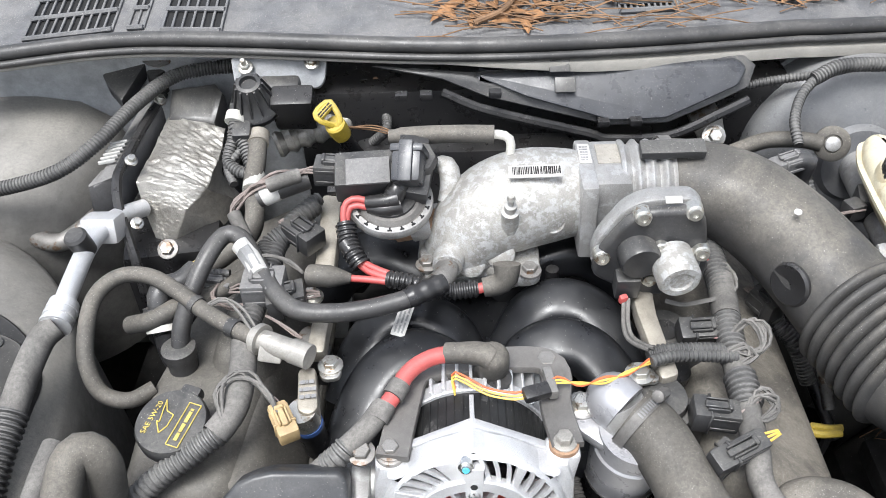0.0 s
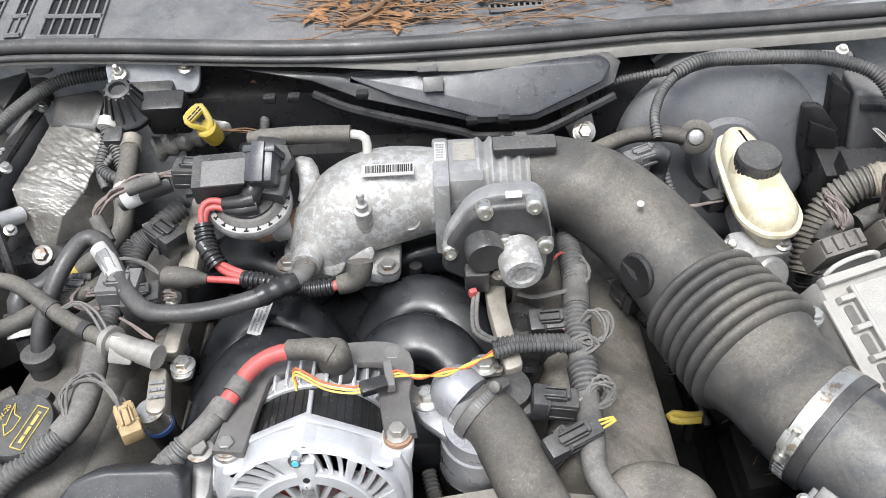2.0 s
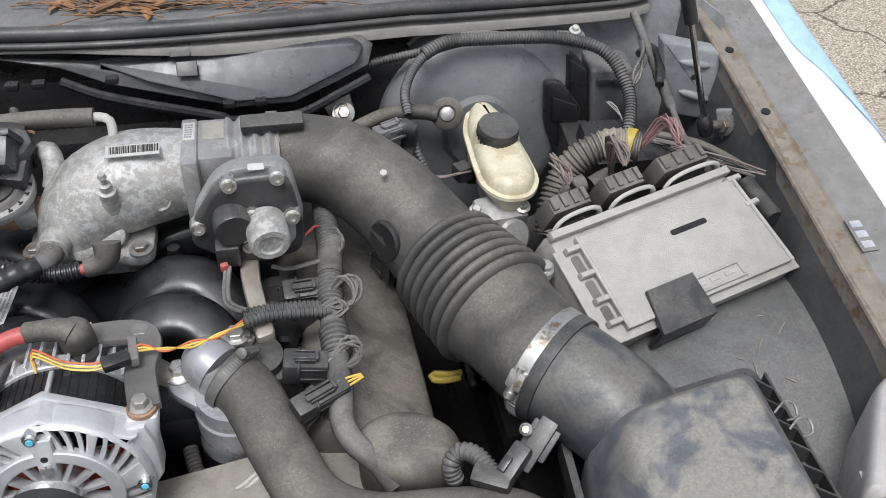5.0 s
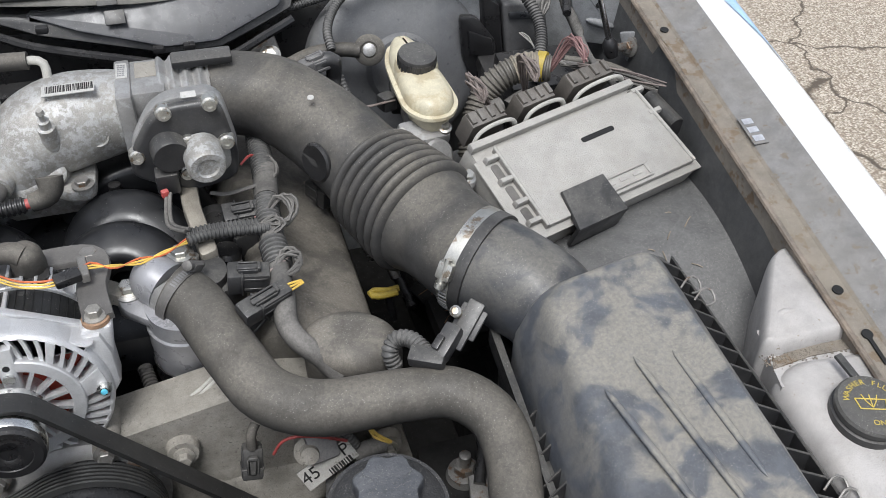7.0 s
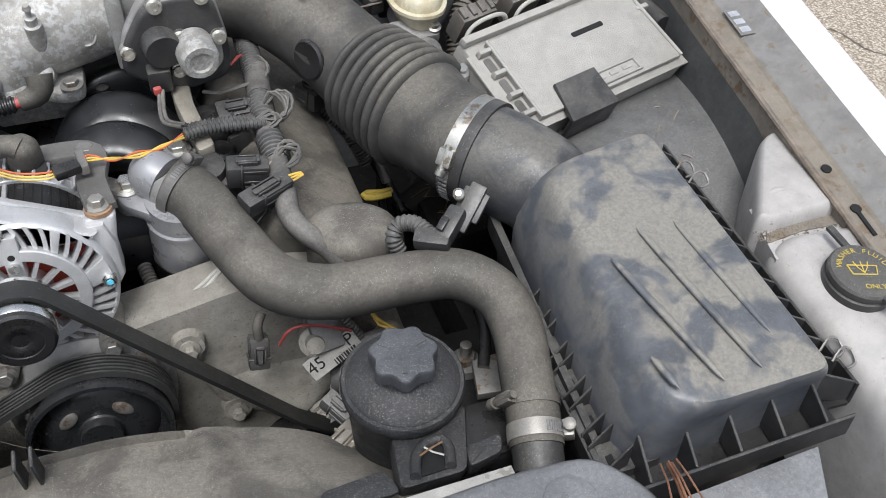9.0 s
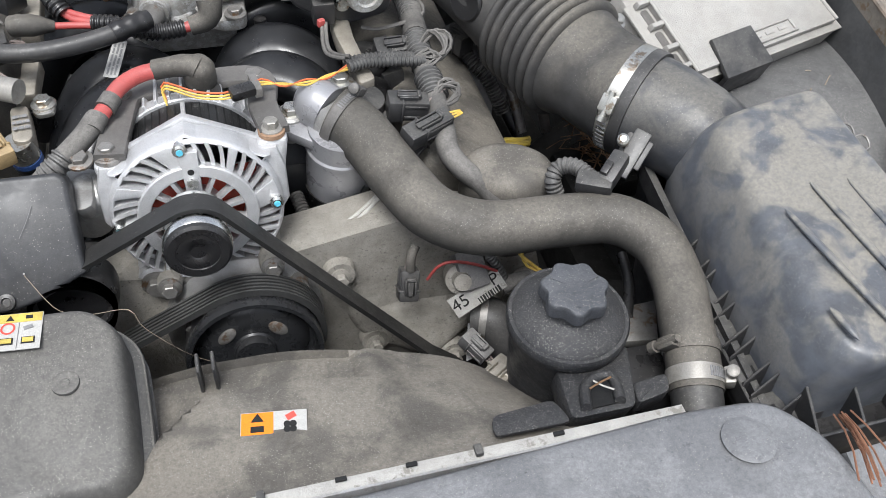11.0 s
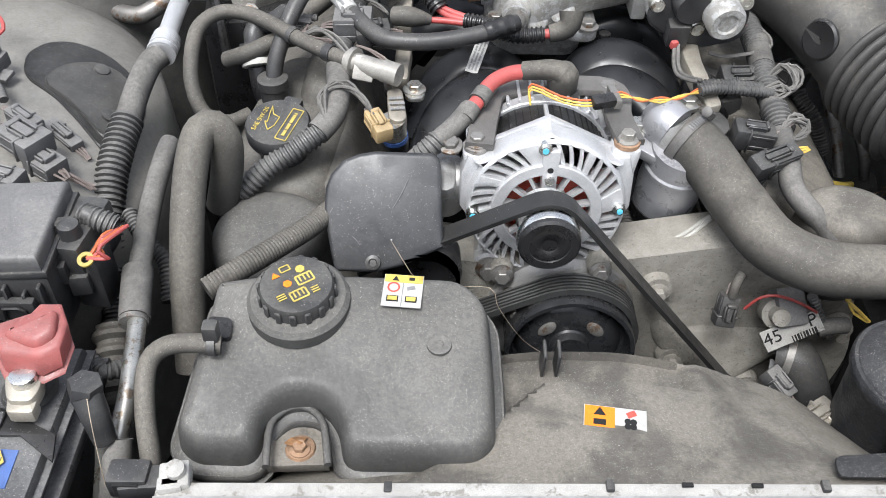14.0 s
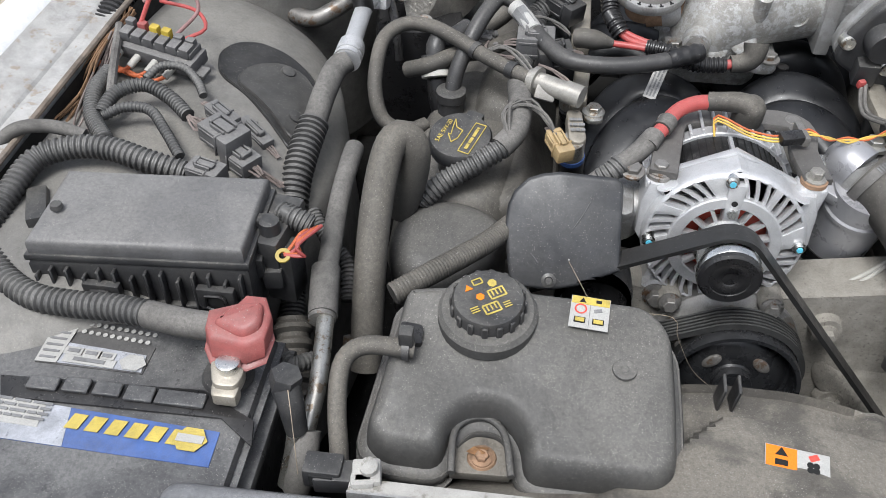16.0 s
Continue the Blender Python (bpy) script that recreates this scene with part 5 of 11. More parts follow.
for k in range(14):
    part("spoke", slotted_vane(0.020, 0.041, 0.0075, 2 * math.pi * (k + 0.5) / 14, 0.0, 0.0016, 0.008), ALU, alt)
part("hub", G().lathe([(0.021, -0.02), (0.020, 0.010), (0.016, 0.013), (0.016, 0.030)], am, 32), ALU, alt)
part("top_web", pulled([(-0.006, 0.018), (0.006, 0.018), (0.008, 0.064), (-0.008, 0.064)], -0.008, 0.0092, 0.002), ALU, alt)
part("web_hole", pulled(circle(0.0028, 14, 0.0, 0.0455), 0.0085, 0.0096, 0), PRINT_RECESS_BLACK, alt)
part("gable", pulled([(-0.066, 0.0465), (-0.060, 0.0485), (0.0, 0.0765), (0.060, 0.0485), (0.066, 0.0465)] + arc_pts(0.0690, 34, 146, 20), -0.026, 0.0005, 0.003), ALU, alt)
part("gable_lip", pulled([(-0.062, 0.0470), (0.0, 0.0760), (0.062, 0.0470), (0.062, 0.0505), (0.0, 0.0800), (-0.062, 0.0505)], -0.030, -0.022, 0.001), ALU, alt)
for s in (-1, 1):
    part("shoulder", pulled([(s * x, y) for x, y in ((0.052, 0.050), (0.072, 0.050), (0.078, 0.030), (0.0785, -0.004), (0.072, -0.014), (0.066, 0.02))], -0.034, -0.006, 0.004), ALU, alt)
    part("lower_shoulder", pulled([(s * x, y) for x, y in ((0.056, -0.036), (0.062, -0.058), (0.056, -0.078), (0.034, -0.080), (0.028, -0.058))], -0.045, -0.008, 0.004), ALU, alt)
part("rear_rim", annulus(0.056, 0.0705, -0.084, -0.070), ALU, alt)
part("rear_cover", G().lathe([(0.056, -0.122), (0.060, -0.116), (0.0625, -0.076), (0.056, -0.072)], am, 40), ALU_DULL, alt)
for a in range(-72, 75, 9):
    rot = am @ Matrix.Rotation(radians(90 + a), 4, 'Z')
    part("cooling_fin", G().box((0.018, 0.0028, 0.052), rot @ Matrix.Translation((0.0655, 0, -0.098)), 0.0006, 1), ALU, alt)
ears = ((0.079, 0.453, 0.829), (-0.064, 0.450, 0.825))
for e in ears:
    e = V(e)
    part("mounting_ear", slab(round3([e + V((-0.014, -0.012, -0.004)), e + V((0.014, -0.012, -0.004)), e + V((0.014, 0.014, -0.004)), e + V((-0.014, 0.014, -0.004))], 0.006, 3), (-0.01 * (1 if e.x > 0 else -1), -0.004, -0.062), 0.004), ALU, alt)
    part("washer", G().lathe([(0.0125, -0.004), (0.0125, 0.0), (0.010, 0.001)], axes(e, (0, 0, 1)), 20), RUST if e.x > 0 else STEEL_DARK, alt)
    part("bolt", G().hexbolt(e + V((0, 0, 0.0005)), (0, 0, 1), 0.0070, 0.008), FITTING if e.x > 0 else STEEL_DARK, alt)
for x, z in ((-0.048, 0.694), (0.066, 0.688)):
    part("mounting_ear", G().lathe([(0.017, -0.04), (0.017, 0.008), (0.013, 0.010)], axes((x, 0.425, z), (0, -1, 0.1)), 18), ALU, alt)
    part("bolt", G().hexbolt((x, 0.414, z + 0.001), (0, -1, 0.1), 0.009, 0.009), STEEL_DARK, alt)
for a in (95, 183, 3, -85):
    q = am @ V((0.066 * math.cos(radians(a)), 0.066 * math.sin(radians(a)), 0.006))
    part("through_bolt", G().lathe([(0.0065, -0.012), (0.0065, 0.002), (0.0045, 0.002), (0.0045, 0.005), (0.003, 0.005)], axes(q, (0, -1, 0.1)), 12), BRIGHT, alt)
    part("paint_mark", G().lathe([(0.0032, 0.005), (0.0028, 0.0058)], axes(q, (0, -1, 0.1)), 10), CYAN, alt, "blue paint mark")
part("hub_screw", G().lathe([(0.005, 0), (0.005, 0.004), (0.002, 0.004)], axes(am @ V((0.0, 0.036, 0.009)), (0, -1, 0.05)), 12), BRIGHT, alt)
part("locating_pin", slab([am @ V((-0.0020, 0.0715, -0.02)), am @ V((0.0020, 0.0715, -0.02)), am @ V((0.0018, 0.0715, -0.064)), am @ V((-0.0018, 0.0715, -0.064))], am.to_3x3() @ V((0, -0.005, 0)), 0.0008, 1), ALU, alt)
PUL = V((0.001, 0.357, 0.783))
pm = axes(PUL, (0, -1, 0.05))
part("pulley", G().lathe([(0.028, -0.048), (0.0285, -0.040), (0.0265, -0.038), (0.0265, -0.014), (0.0295, -0.011), (0.0295, -0.004), (0.028, -0.002)], pm, 44), BRIGHT, alt, "bright steel ribbed pulley")
part("pulley_cap", G().lathe([(0.0285, -0.004), (0.0285, 0.002), (0.026, 0.004), (0.019, 0.004), (0.0185, 0.003), (0.018, 0.0032), (0.008, 0.003), (0.007, 0.0022), (0.002, 0.0022)], pm, 44), BLACK_CLEAN, alt, "black plastic pulley cap")

brk = thing("alternator_bracket", "dull steel arched bracket behind the alternator", "bracket", (0.0, 0.5, 0.80))
BR = [(-0.062, 0.442, 0.832), (-0.053, 0.501, 0.832), (-0.047, 0.528, 0.832), (-0.032, 0.539, 0.832), (0.009, 0.545, 0.832), (0.050, 0.548, 0.832), (0.074, 0.543, 0.832), (0.080, 0.524, 0.832), (0.076, 0.494, 0.832), (0.082, 0.450, 0.832)]


def ribbon(pts, w, t):
    """A flat bar along a path, w wide in plan and t thick."""
    path, _ = smooth_path(pts, 0.008)
    rows = []
    for i, p in enumerate(path):
        d = path[min(i + 1, len(path) - 1)] - path[max(i - 1, 0)]
        s = d.cross(V((0, 0, 1))).normalized() * (w / 2)
        u = V((0, 0, t / 2))
        rows.append([p - s * 0.94 + u, p + s * 0.94 + u, p + s + u * 0.6, p + s - u, p - s - u, p - s + u * 0.6])
    return G().rings(rows)


part("arch", ribbon([V(p) + V((0, 0, -0.004)) for p in BR], 0.027, 0.007), DKSTEEL, brk)
bolts(brk, [((0.073, 0.546, 0.824), (0, 0, 1)), (V((-0.050, 0.531, 0.828)), (0, 0, 1))], STEEL_DARK, r=0.009)

belt = thing("drive_belt", "black ribbed drive belt", "belt", (0.03, 0.37, 0.60))


def strap(name, pts, w, t, ribs=0, parent=None, material=None):
    """A flat band through points of the belt plane, w wide along y."""
    pts = [V(p) for p in pts]
    rows = []
    for i, p in enumerate(pts):
        d = (pts[min(i + 1, len(pts) - 1)] - pts[max(i - 1, 0)]).normalized()
        n = V((-d.z, 0, d.x))
        prof = [(-w / 2, 0), (w / 2, 0)]
        if ribs:
            for j in range(ribs):
                a, p1 = w / 2 - w * j / ribs, w / ribs
                prof += [(a, t * 0.2), (a - p1 * 0.22, t), (a - p1 * 0.72, t), (a - p1 * 0.94, t * 0.2)]
        else:
            prof += [(w / 2, t), (-w / 2, t)]
        rows.append([p + V((0, a, 0)) + n * b for a, b in prof])
    return part(name, G().rings(rows), material or BELT, parent, angle=25)


def arc(cx, cz, r, a0, a1, n, y):
    return [V((cx + r * math.cos(radians(a0 + (a1 - a0) * k / n)), y, cz + r * math.sin(radians(a0 + (a1 - a0) * k / n)))) for k in range(n + 1)]


BY = 0.383
end_u = V((0.217, 0.372, 0.564))
strap("upper_run", [V((-0.175, BY, 0.722))] + arc(PUL.x, PUL.z, 0.0285, 112, 38, 14, BY) + [end_u, end_u + (end_u - PUL) * 0.35], 0.021, 0.0045, 0, belt)
wp = thing("water_pump_pulley", "black steel water pump pulley", "pulley", (0.038, 0.40, 0.55))
PC = V((0.034, 0.345, 0.644))
wm = axes(PC, (0, -1, 0.12))
part("rim", G().lathe([(0.0645, -0.05), (0.0645, -0.014), (0.066, -0.012), (0.066, -0.004), (0.065, 0.0), (0.061, 0.0), (0.0595, -0.003), (0.0575, -0.020), (0.054, -0.021), (0.049, -0.015), (0.041, -0.010), (0.030, -0.009), (0.020, -0.012)], wm, 52, False), PULLEY_BLACK, wp)
part("hub", G().lathe([(0.021, -0.03), (0.021, -0.012), (0.019, -0.010), (0.019, -0.002), (0.0185, 0.0), (0.004, 0.0)], wm, 32), PULLEY_BLACK, wp)
for k in range(4):
    a = radians(45 + 90 * k)
    part("boss", G().lathe([(0.0085, -0.02), (0.0080, -0.0085), (0.0065, -0.0075), (0.002, -0.0075)], wm @ Matrix.Rotation(a, 4, 'Z') @ Matrix.Translation((0.034, 0, 0)) @ Matrix.Diagonal((0.8, 1.35, 1, 1)), 18), STEEL_DARK, wp, "worn grey boss on the pulley face")
# rib highlights of this run are in its material colour
strap("lower_run", [V((-0.130, 0.372, 0.637))] + arc(PC.x, PC.z, 0.0655, 112, -20, 24, 0.376), 0.025, 0.0060, 6, belt, BELT_RIB)
part("pump_housing", G().lathe([(0.080, -0.02), (0.078, 0.012), (0.070, 0.020), (0.050, 0.026)], axes((0.030, 0.415, 0.634), (0, -1, 0.1)), 40), ALU_DULL, eng)
for p in ((0.026, 0.396, 0.690), (0.082, 0.400, 0.676), (-0.022, 0.398, 0.668)):
    part("pump_bolt", G().lathe([(0.013, -0.01), (0.013, 0.008)], axes(p, (0, -1, 0.1)), 16).hexbolt((p[0], p[1] - 0.008, p[2]), (0, -1, 0.1), 0.009, 0.009, stud=0.008), STEEL_DARK, eng)
tp = V((-0.115, 0.385, 0.723))
tens = thing("belt_tensioner", "black tensioner pulley with coiled spring housing", "tensioner", tp + V((0, 0, -0.05)))
part("pulley", G().lathe([(0.038, -0.02), (0.039, 0.006), (0.036, 0.012), (0.033, 0.012), (0.030, 0.006), (0.012, 0.004)], axes(tp, (0, -1, 0.05)), 36), BLACK_CLEAN, tens)
for k in range(4):
    part("groove", G().rings([ring_at(tp + V((0, -0.012 - 0.004 * k, 0)), (0, -1, 0), r, 32) for r in (0.034, 0.037, 0.034)], False, False), BELT, tens)
icp = V((0.238, 0.370, 0.534))
acp = thing("compressor_pulley", "black ribbed compressor pulley", "pulley", icp + V((0, 0.03, -0.06)))
part("wheel", G().lathe([(0.055, -0.03), (0.055, 0.0), (0.050, 0.002), (0.046, -0.008), (0.02, -0.008)], axes(icp + V((-0.01, 0, -0.05)), (0, -1, 0.05)), 40), BLACK_CLEAN, acp)

# ---- thermostat housing and upper radiator hose ----
RH = [(0.134, 0.515, 0.803), (0.166, 0.484, 0.790), (0.191, 0.421, 0.777), (0.215, 0.374, 0.768), (0.258, 0.348, 0.765), (0.324, 0.338, 0.770), (0.374, 0.327, 0.772), (0.403, 0.298, 0.765), (0.407, 0.258, 0.757), (0.397, 0.214, 0.748), (0.388, 0.176, 0.738), (0.382, 0.154, 0.730)]
RH0 = RH[0]
th = thing("thermostat_housing", "cast aluminium thermostat housing with bolts", "thermostat housing", (0.14, 0.51, 0.72))
part("housing_can", G().lathe([(0.034, -0.085), (0.035, -0.05), (0.034, -0.030), (0.036, -0.028), (0.036, -0.024), (0.034, -0.022), (0.034, 0.002)], axes((0.150, 0.495, 0.790), (0.05, -0.22, 1)), 32), CAN, th)
part("gasket_base", G().lathe([(0.0355, -0.110), (0.0355, -0.084)], axes((0.150, 0.495, 0.790), (0.05, -0.22, 1)), 32), BLACK_CLEAN, th)
part("flange", slab(round3([(0.090, 0.517, 0.795), (0.106, 0.531, 0.795), (0.143, 0.536, 0.795), (0.160, 0.502, 0.795), (0.159, 0.484, 0.790), (0.128, 0.474, 0.785), (0.095, 0.500, 0.790)], 0.012, 3), (0, 0.003, -0.014), 0.003), CAN, th)
part("neck", G().tube([(0.142, 0.512, 0.780), (0.140, 0.508, 0.790), RH0], 0.0240, seg=24), ALU_DULL, th)
ndir = (V(RH[1]) - V(RH[0])).normalized()
part("neck_dome", G().lathe([(0.0255 * math.cos(radians(a)), -0.0255 * math.sin(radians(a))) for a in (84, 70, 55, 40, 25, 10, 0)] + [(0.0255, 0.012)], axes(V(RH[0]) - ndir * 0.004, ndir), 28), CAN, th)
for q in ((0.103, 0.519, 0.797), (0.157, 0.489, 0.797)):
    part("bolt_boss", G().lathe([(0.014, -0.03), (0.014, 0.0), (0.011, 0.002)], axes(q, (0, -0.2, 1)), 16), ALU_DULL, th)
    part("bolt", G().hexbolt(q, (0, -0.2, 1), 0.008, 0.008), STEEL, th)
part("mount_arm", slab(round3([(0.038, 0.555, 0.800), (0.075, 0.549, 0.800), (0.101, 0.527, 0.800), (0.097, 0.507, 0.800), (0.074, 0.522, 0.800), (0.038, 0.531, 0.800)], 0.008, 3), (0, 0, -0.016), 0.004), ALU_DIRTY, th)

rad_hose = thing("radiator_hose", "dusty thick black upper radiator hose", "hose", RH[5])
part("hose_body", G().tube([V(RH[0]).lerp(V(RH[1]), 0.32)] + RH[1:], lambda t: 0.0285 - 0.0055 * min(1.0, t * 1.6) + 0.0008 * math.sin(math.pi * t), seg=28, step=0.008), HOSE, rad_hose)
d0 = V(RH[1]) - V(RH[0])
clamp(rad_hose, V(RH[0]).lerp(V(RH[1]), 0.52), d0, 0.0286, 0.010, (0.6, 0.3, 0.8), DKSTEEL, "spring_clamp")
d1 = V(RH[-1]) - V(RH[-2])
clamp(rad_hose, V(RH[-1]) - d1.normalized() * 0.012, d1, 0.0230, 0.014, (1, -0.4, 0.2))
clamp(rad_hose, V(RH[-1]) - d1.normalized() * 0.038, d1, 0.0230, 0.010, (-1, -0.2, 0.4), HOSE, "spring_clamp")
part("radiator_neck", G().tube([V(RH[-1]) - d1.normalized() * 0.01, V(RH[-1]) + d1.normalized() * 0.04], 0.0215, seg=24, straight=True), BLACK, rad_hose)

# ---- power steering reservoir ----
ps = thing("power_steering_reservoir", "dusty black power steering reservoir with star cap", "reservoir", (0.277, 0.20, 0.66))
psm = axes((0.289, 0.224, 0.776), (0.0, -0.08, 1))
part("bowl", G().lathe([(0.040, -0.12), (0.043, -0.07), (0.047, -0.018), (0.051, -0.012), (0.0515, -0.004), (0.050, -0.001), (0.047, -0.001), (0.046, 0.001), (0.034, 0.007), (0.025, 0.011), (0.023, 0.014), (0.023, 0.030)], psm, 40), PSBLACK, ps)
def star(scale, z):
    return [psm @ V(((0.0262 * scale + 0.0023 * math.cos(7 * t) * scale ** 3) * math.cos(t), (0.0262 * scale + 0.0023 * math.cos(7 * t) * scale ** 3) * math.sin(t), z)) for t in [2 * math.pi * k / 98 for k in range(98)]]
part("cap", G().rings([star(1.0, 0.020), star(1.0, 0.0305), star(0.985, 0.0325), star(0.95, 0.0338), star(0.88, 0.0344), star(0.5, 0.0350), star(0.04, 0.0352)]), STARCAP, ps, "star-shaped blue-black screw cap")
for a, l in ((20, 0.012), (140, 0.012), (255, 0.012)):
    g = G().box((l, 0.004, 0.0008), psm @ Matrix.Rotation(radians(a), 4, 'Z') @ Matrix.Translation((0.015, 0, 0.0350)), 0)
    part("cap_mark", g, STARCAP, ps)
part("bracket", slab(round3([(0.269, 0.197, 0.752), (0.336, 0.200, 0.752), (0.310, 0.128, 0.770), (0.256, 0.128, 0.770)], 0.008, 3), (0, 0.01, -0.03), 0.004), PSBLACK, ps)
PK = [(0.270, 0.134, 0.772), (0.277, 0.154, 0.767), (0.288, 0.164, 0.764), (0.300, 0.166, 0.763), (0.304, 0.157, 0.765), (0.298, 0.135, 0.771)]
# pocket depth is imitated by a flat plate in shade black
part("bracket_pocket", slab([V(p) + V((0, 0, -0.0015)) for p in PK], (0, 0, -0.002), 0), PRINT_RECESS_BLACK, ps, "flat black plate coloured as a shaded pocket")
part("pocket_rim", G().tube(PK, 0.0045, seg=10), PSBLACK, ps)
part("foot", slab(round3([(0.200, 0.149, 0.764), (0.251, 0.153, 0.764), (0.257, 0.128, 0.768), (0.196, 0.129, 0.767)], 0.006, 2), (0, 0, -0.004), 0.001), PSBLACK, ps)
part("foot", slab(round3([(0.317, 0.154, 0.764), (0.348, 0.156, 0.766), (0.342, 0.137, 0.768), (0.312, 0.131, 0.768)], 0.006, 3), (0, 0.004, -0.02), 0.003), PSBLACK, ps)
tg = thing("dry_twigs", "two dry twigs in the bracket pocket", "twigs", (0.290, 0.153, 0.770))
part("twig", G().tube([(0.278, 0.149, 0.774), (0.287, 0.152, 0.775), (0.299, 0.157, 0.772)], 0.0008, seg=5), NEEDLE, tg)
part("twig", G().tube([(0.284, 0.156, 0.773), (0.288, 0.149, 0.775), (0.296, 0.144, 0.774)], 0.0008, seg=5), WHITEP, tg)

# ---- fan shroud, radiator, coolant tank ----
shr = thing("fan_shroud", "dusty plastic fan shroud over the radiator fan", "fan shroud", (0.04, 0.19, 0.5))


def shroud_fn(u, v):
    x = -0.30 + 0.65 * u
    zt = 0.739 - 1.25 * max(0.0, abs(x - 0.02) - 0.02) ** 1.7
    zt = max(zt, 0.56)
    yb = 0.268 - 0.25 * max(0.0, abs(x - 0.03) - 0.12)
    if v < 0.8:
        f = v / 0.8
        z = 0.763 * (1 - f) + zt * f
        if 0.155 < x < 0.30:
            z += 0.02 * math.sin(math.pi * (x - 0.155) / 0.145) * f
        y = 0.119 + (yb - 0.119) * f
        rear = min(1.0, max(0.0, (y - 0.226 + 0.9 * max(0.0, -0.01 - x)) / 0.006)) * min(1.0, max(0.0, (0.122 - x) / 0.012))
        return V((x, y, z + 0.006 * (1 - rear) * min(1.0, max(0.0, (y - 0.15) / 0.06)) - 0.009 * rear))
    f = (v - 0.8) / 0.2
    return V((x, yb + 0.006 * math.sin(f * 3.1), zt - 0.16 * f))


part("cowling", sheet(shroud_fn, 90, 70), SHROUD, shr)
for dx in (-0.006, 0.006):
    part("guide_post", G().box((0.003, 0.018, 0.05), pose(0.0 + dx - 0.004, 0.252, 0.742, 8, 0, 0), 0.001, 1), BLACK, shr)
m = axes(shroud_fn((0.041 + 0.30) / 0.65, 0.36) + V((0, 0, 0.0006)), (0.0, -0.09, 1), (1, -0.13, 0)) @ Matrix.Scale(0.82, 4)
lab = part("warning_label", G().box((0.060, 0.024, 0.0008), m, 0), LBL_WHITE, shr, "orange and white fan warning label")
part("orange_half", G().box((0.029, 0.0225, 0.0008), m @ Matrix.Translation((-0.0148, 0, 0.0005)), 0), LBL_ORANGE, lab)
part("warning_triangle", G().prism([(-0.006, 0), (0.006, 0), (0, 0.009)], 0.0009, 0.0012, m @ Matrix.Translation((-0.0148, 0.0015, 0)), 0), PRINT_RECESS_BLACK, lab)
part("book_mark", G().box((0.012, 0.006, 0.0006), m @ Matrix.Translation((-0.0148, -0.006, 0.0011)), 0), PRINT_RECESS_BLACK, lab)
g = G()
for k in range(4):
    g.lathe([(0.0034, 0.0005), (0.0034, 0.0009)], m @ Matrix.Translation((0.0148, -0.005, 0)) @ Matrix.Rotation(radians(45 + 90 * k), 4, 'Z') @ Matrix.Translation((0.0038, 0, 0)), 10)
part("fan_mark", g, PRINT_RECESS_BLACK, lab)
part("red_mark", G().box((0.009, 0.006, 0.0006), m @ Matrix.Translation((0.0155, 0.006, 0.0008)) @ Matrix.Rotation(0.5, 4, 'Z'), 0), LBL_RED, lab)

rad = thing("radiator_support", "pale dusty radiator top flange with clips", "radiator support", (0.04, 0.10, 0.55))
part("top_flange", slab([(-0.30, 0.105, 0.7680), (0.34, 0.108, 0.776), (0.34, 0.1185, 0.776), (-0.30, 0.1185, 0.768)], (0, 0, -0.004), 0.001), PALE, rad)
part("flange_edge", slab([(-0.30, 0.104, 0.770), (0.34, 0.106, 0.778), (0.34, 0.108, 0.778), (-0.30, 0.106, 0.770)], (0, 0, -0.016), 0), ALU_DULL, rad)
# core shares the near-black that carries gap shade
part("core", G().box((0.66, 0.05, 0.30), pose(0.03, 0.10, 0.60), 0.006), SHADE_BLACK, rad)
for x, s in ((-0.134, 0.769), (0.025, 0.7745), (0.179, 0.7765)):
    part("clip", G().box((0.006, 0.009, 0.005), pose(x, 0.115, s), 0.0015), BLACK, rad)
for x in (0.13, 0.24, 0.08):
    part("slot", G().box((0.008, 0.003, 0.002), pose(x, 0.115, 0.7765), 0), PRINT_RECESS_BLACK, rad)

shield = thing("radiator_sight_shield", "grey-black moulded plastic sight shield ahead of the radiator", "sight shield", (0.05, 0.0, 0.70))
SH = [(-0.44, 0.102, 0.770), (0.10, 0.104, 0.779), (0.33, 0.108, 0.792), (0.395, 0.100, 0.798), (0.425, 0.06, 0.795), (0.44, -0.04, 0.785), (0.44, -0.16, 0.755), (-0.44, -0.16, 0.745)]
part("panel", slab(round3(SH, 0.02, 4), (0, -0.006, -0.05), 0.012, 3), PANEL, shield)
part("ring_mark", G().lathe([(0.026, -0.0014), (0.023, -0.0002), (0.019, 0.0005), (0.014, 0.0009), (0.008, 0.0012), (0.001, 0.0013)], axes((0.363, 0.068, 0.7954), (0, 0.02, 1)) @ Matrix.Scale(0.75, 4), 32), PANEL, shield)

tank = thing("coolant_tank", "dusty black plastic coolant expansion tank", "coolant tank", (-0.17, 0.21, 0.66))
TK = [(-0.284, 0.282, 0.812), (-0.245, 0.289, 0.815), (-0.171, 0.290, 0.815), (-0.080, 0.287, 0.815), (-0.057, 0.266, 0.810), (-0.054, 0.209, 0.797), (-0.054, 0.159, 0.780), (-0.069, 0.143, 0.774), (-0.123, 0.144, 0.776), (-0.169, 0.144, 0.776), (-0.174, 0.172, 0.786), (-0.189, 0.189, 0.792), (-0.215, 0.190, 0.792), (-0.231, 0.175, 0.788), (-0.236, 0.147, 0.777), (-0.282, 0.148, 0.777), (-0.298, 0.161, 0.782), (-0.293, 0.199, 0.795), (-0.289, 0.233, 0.800), (-0.285, 0.261, 0.806)]
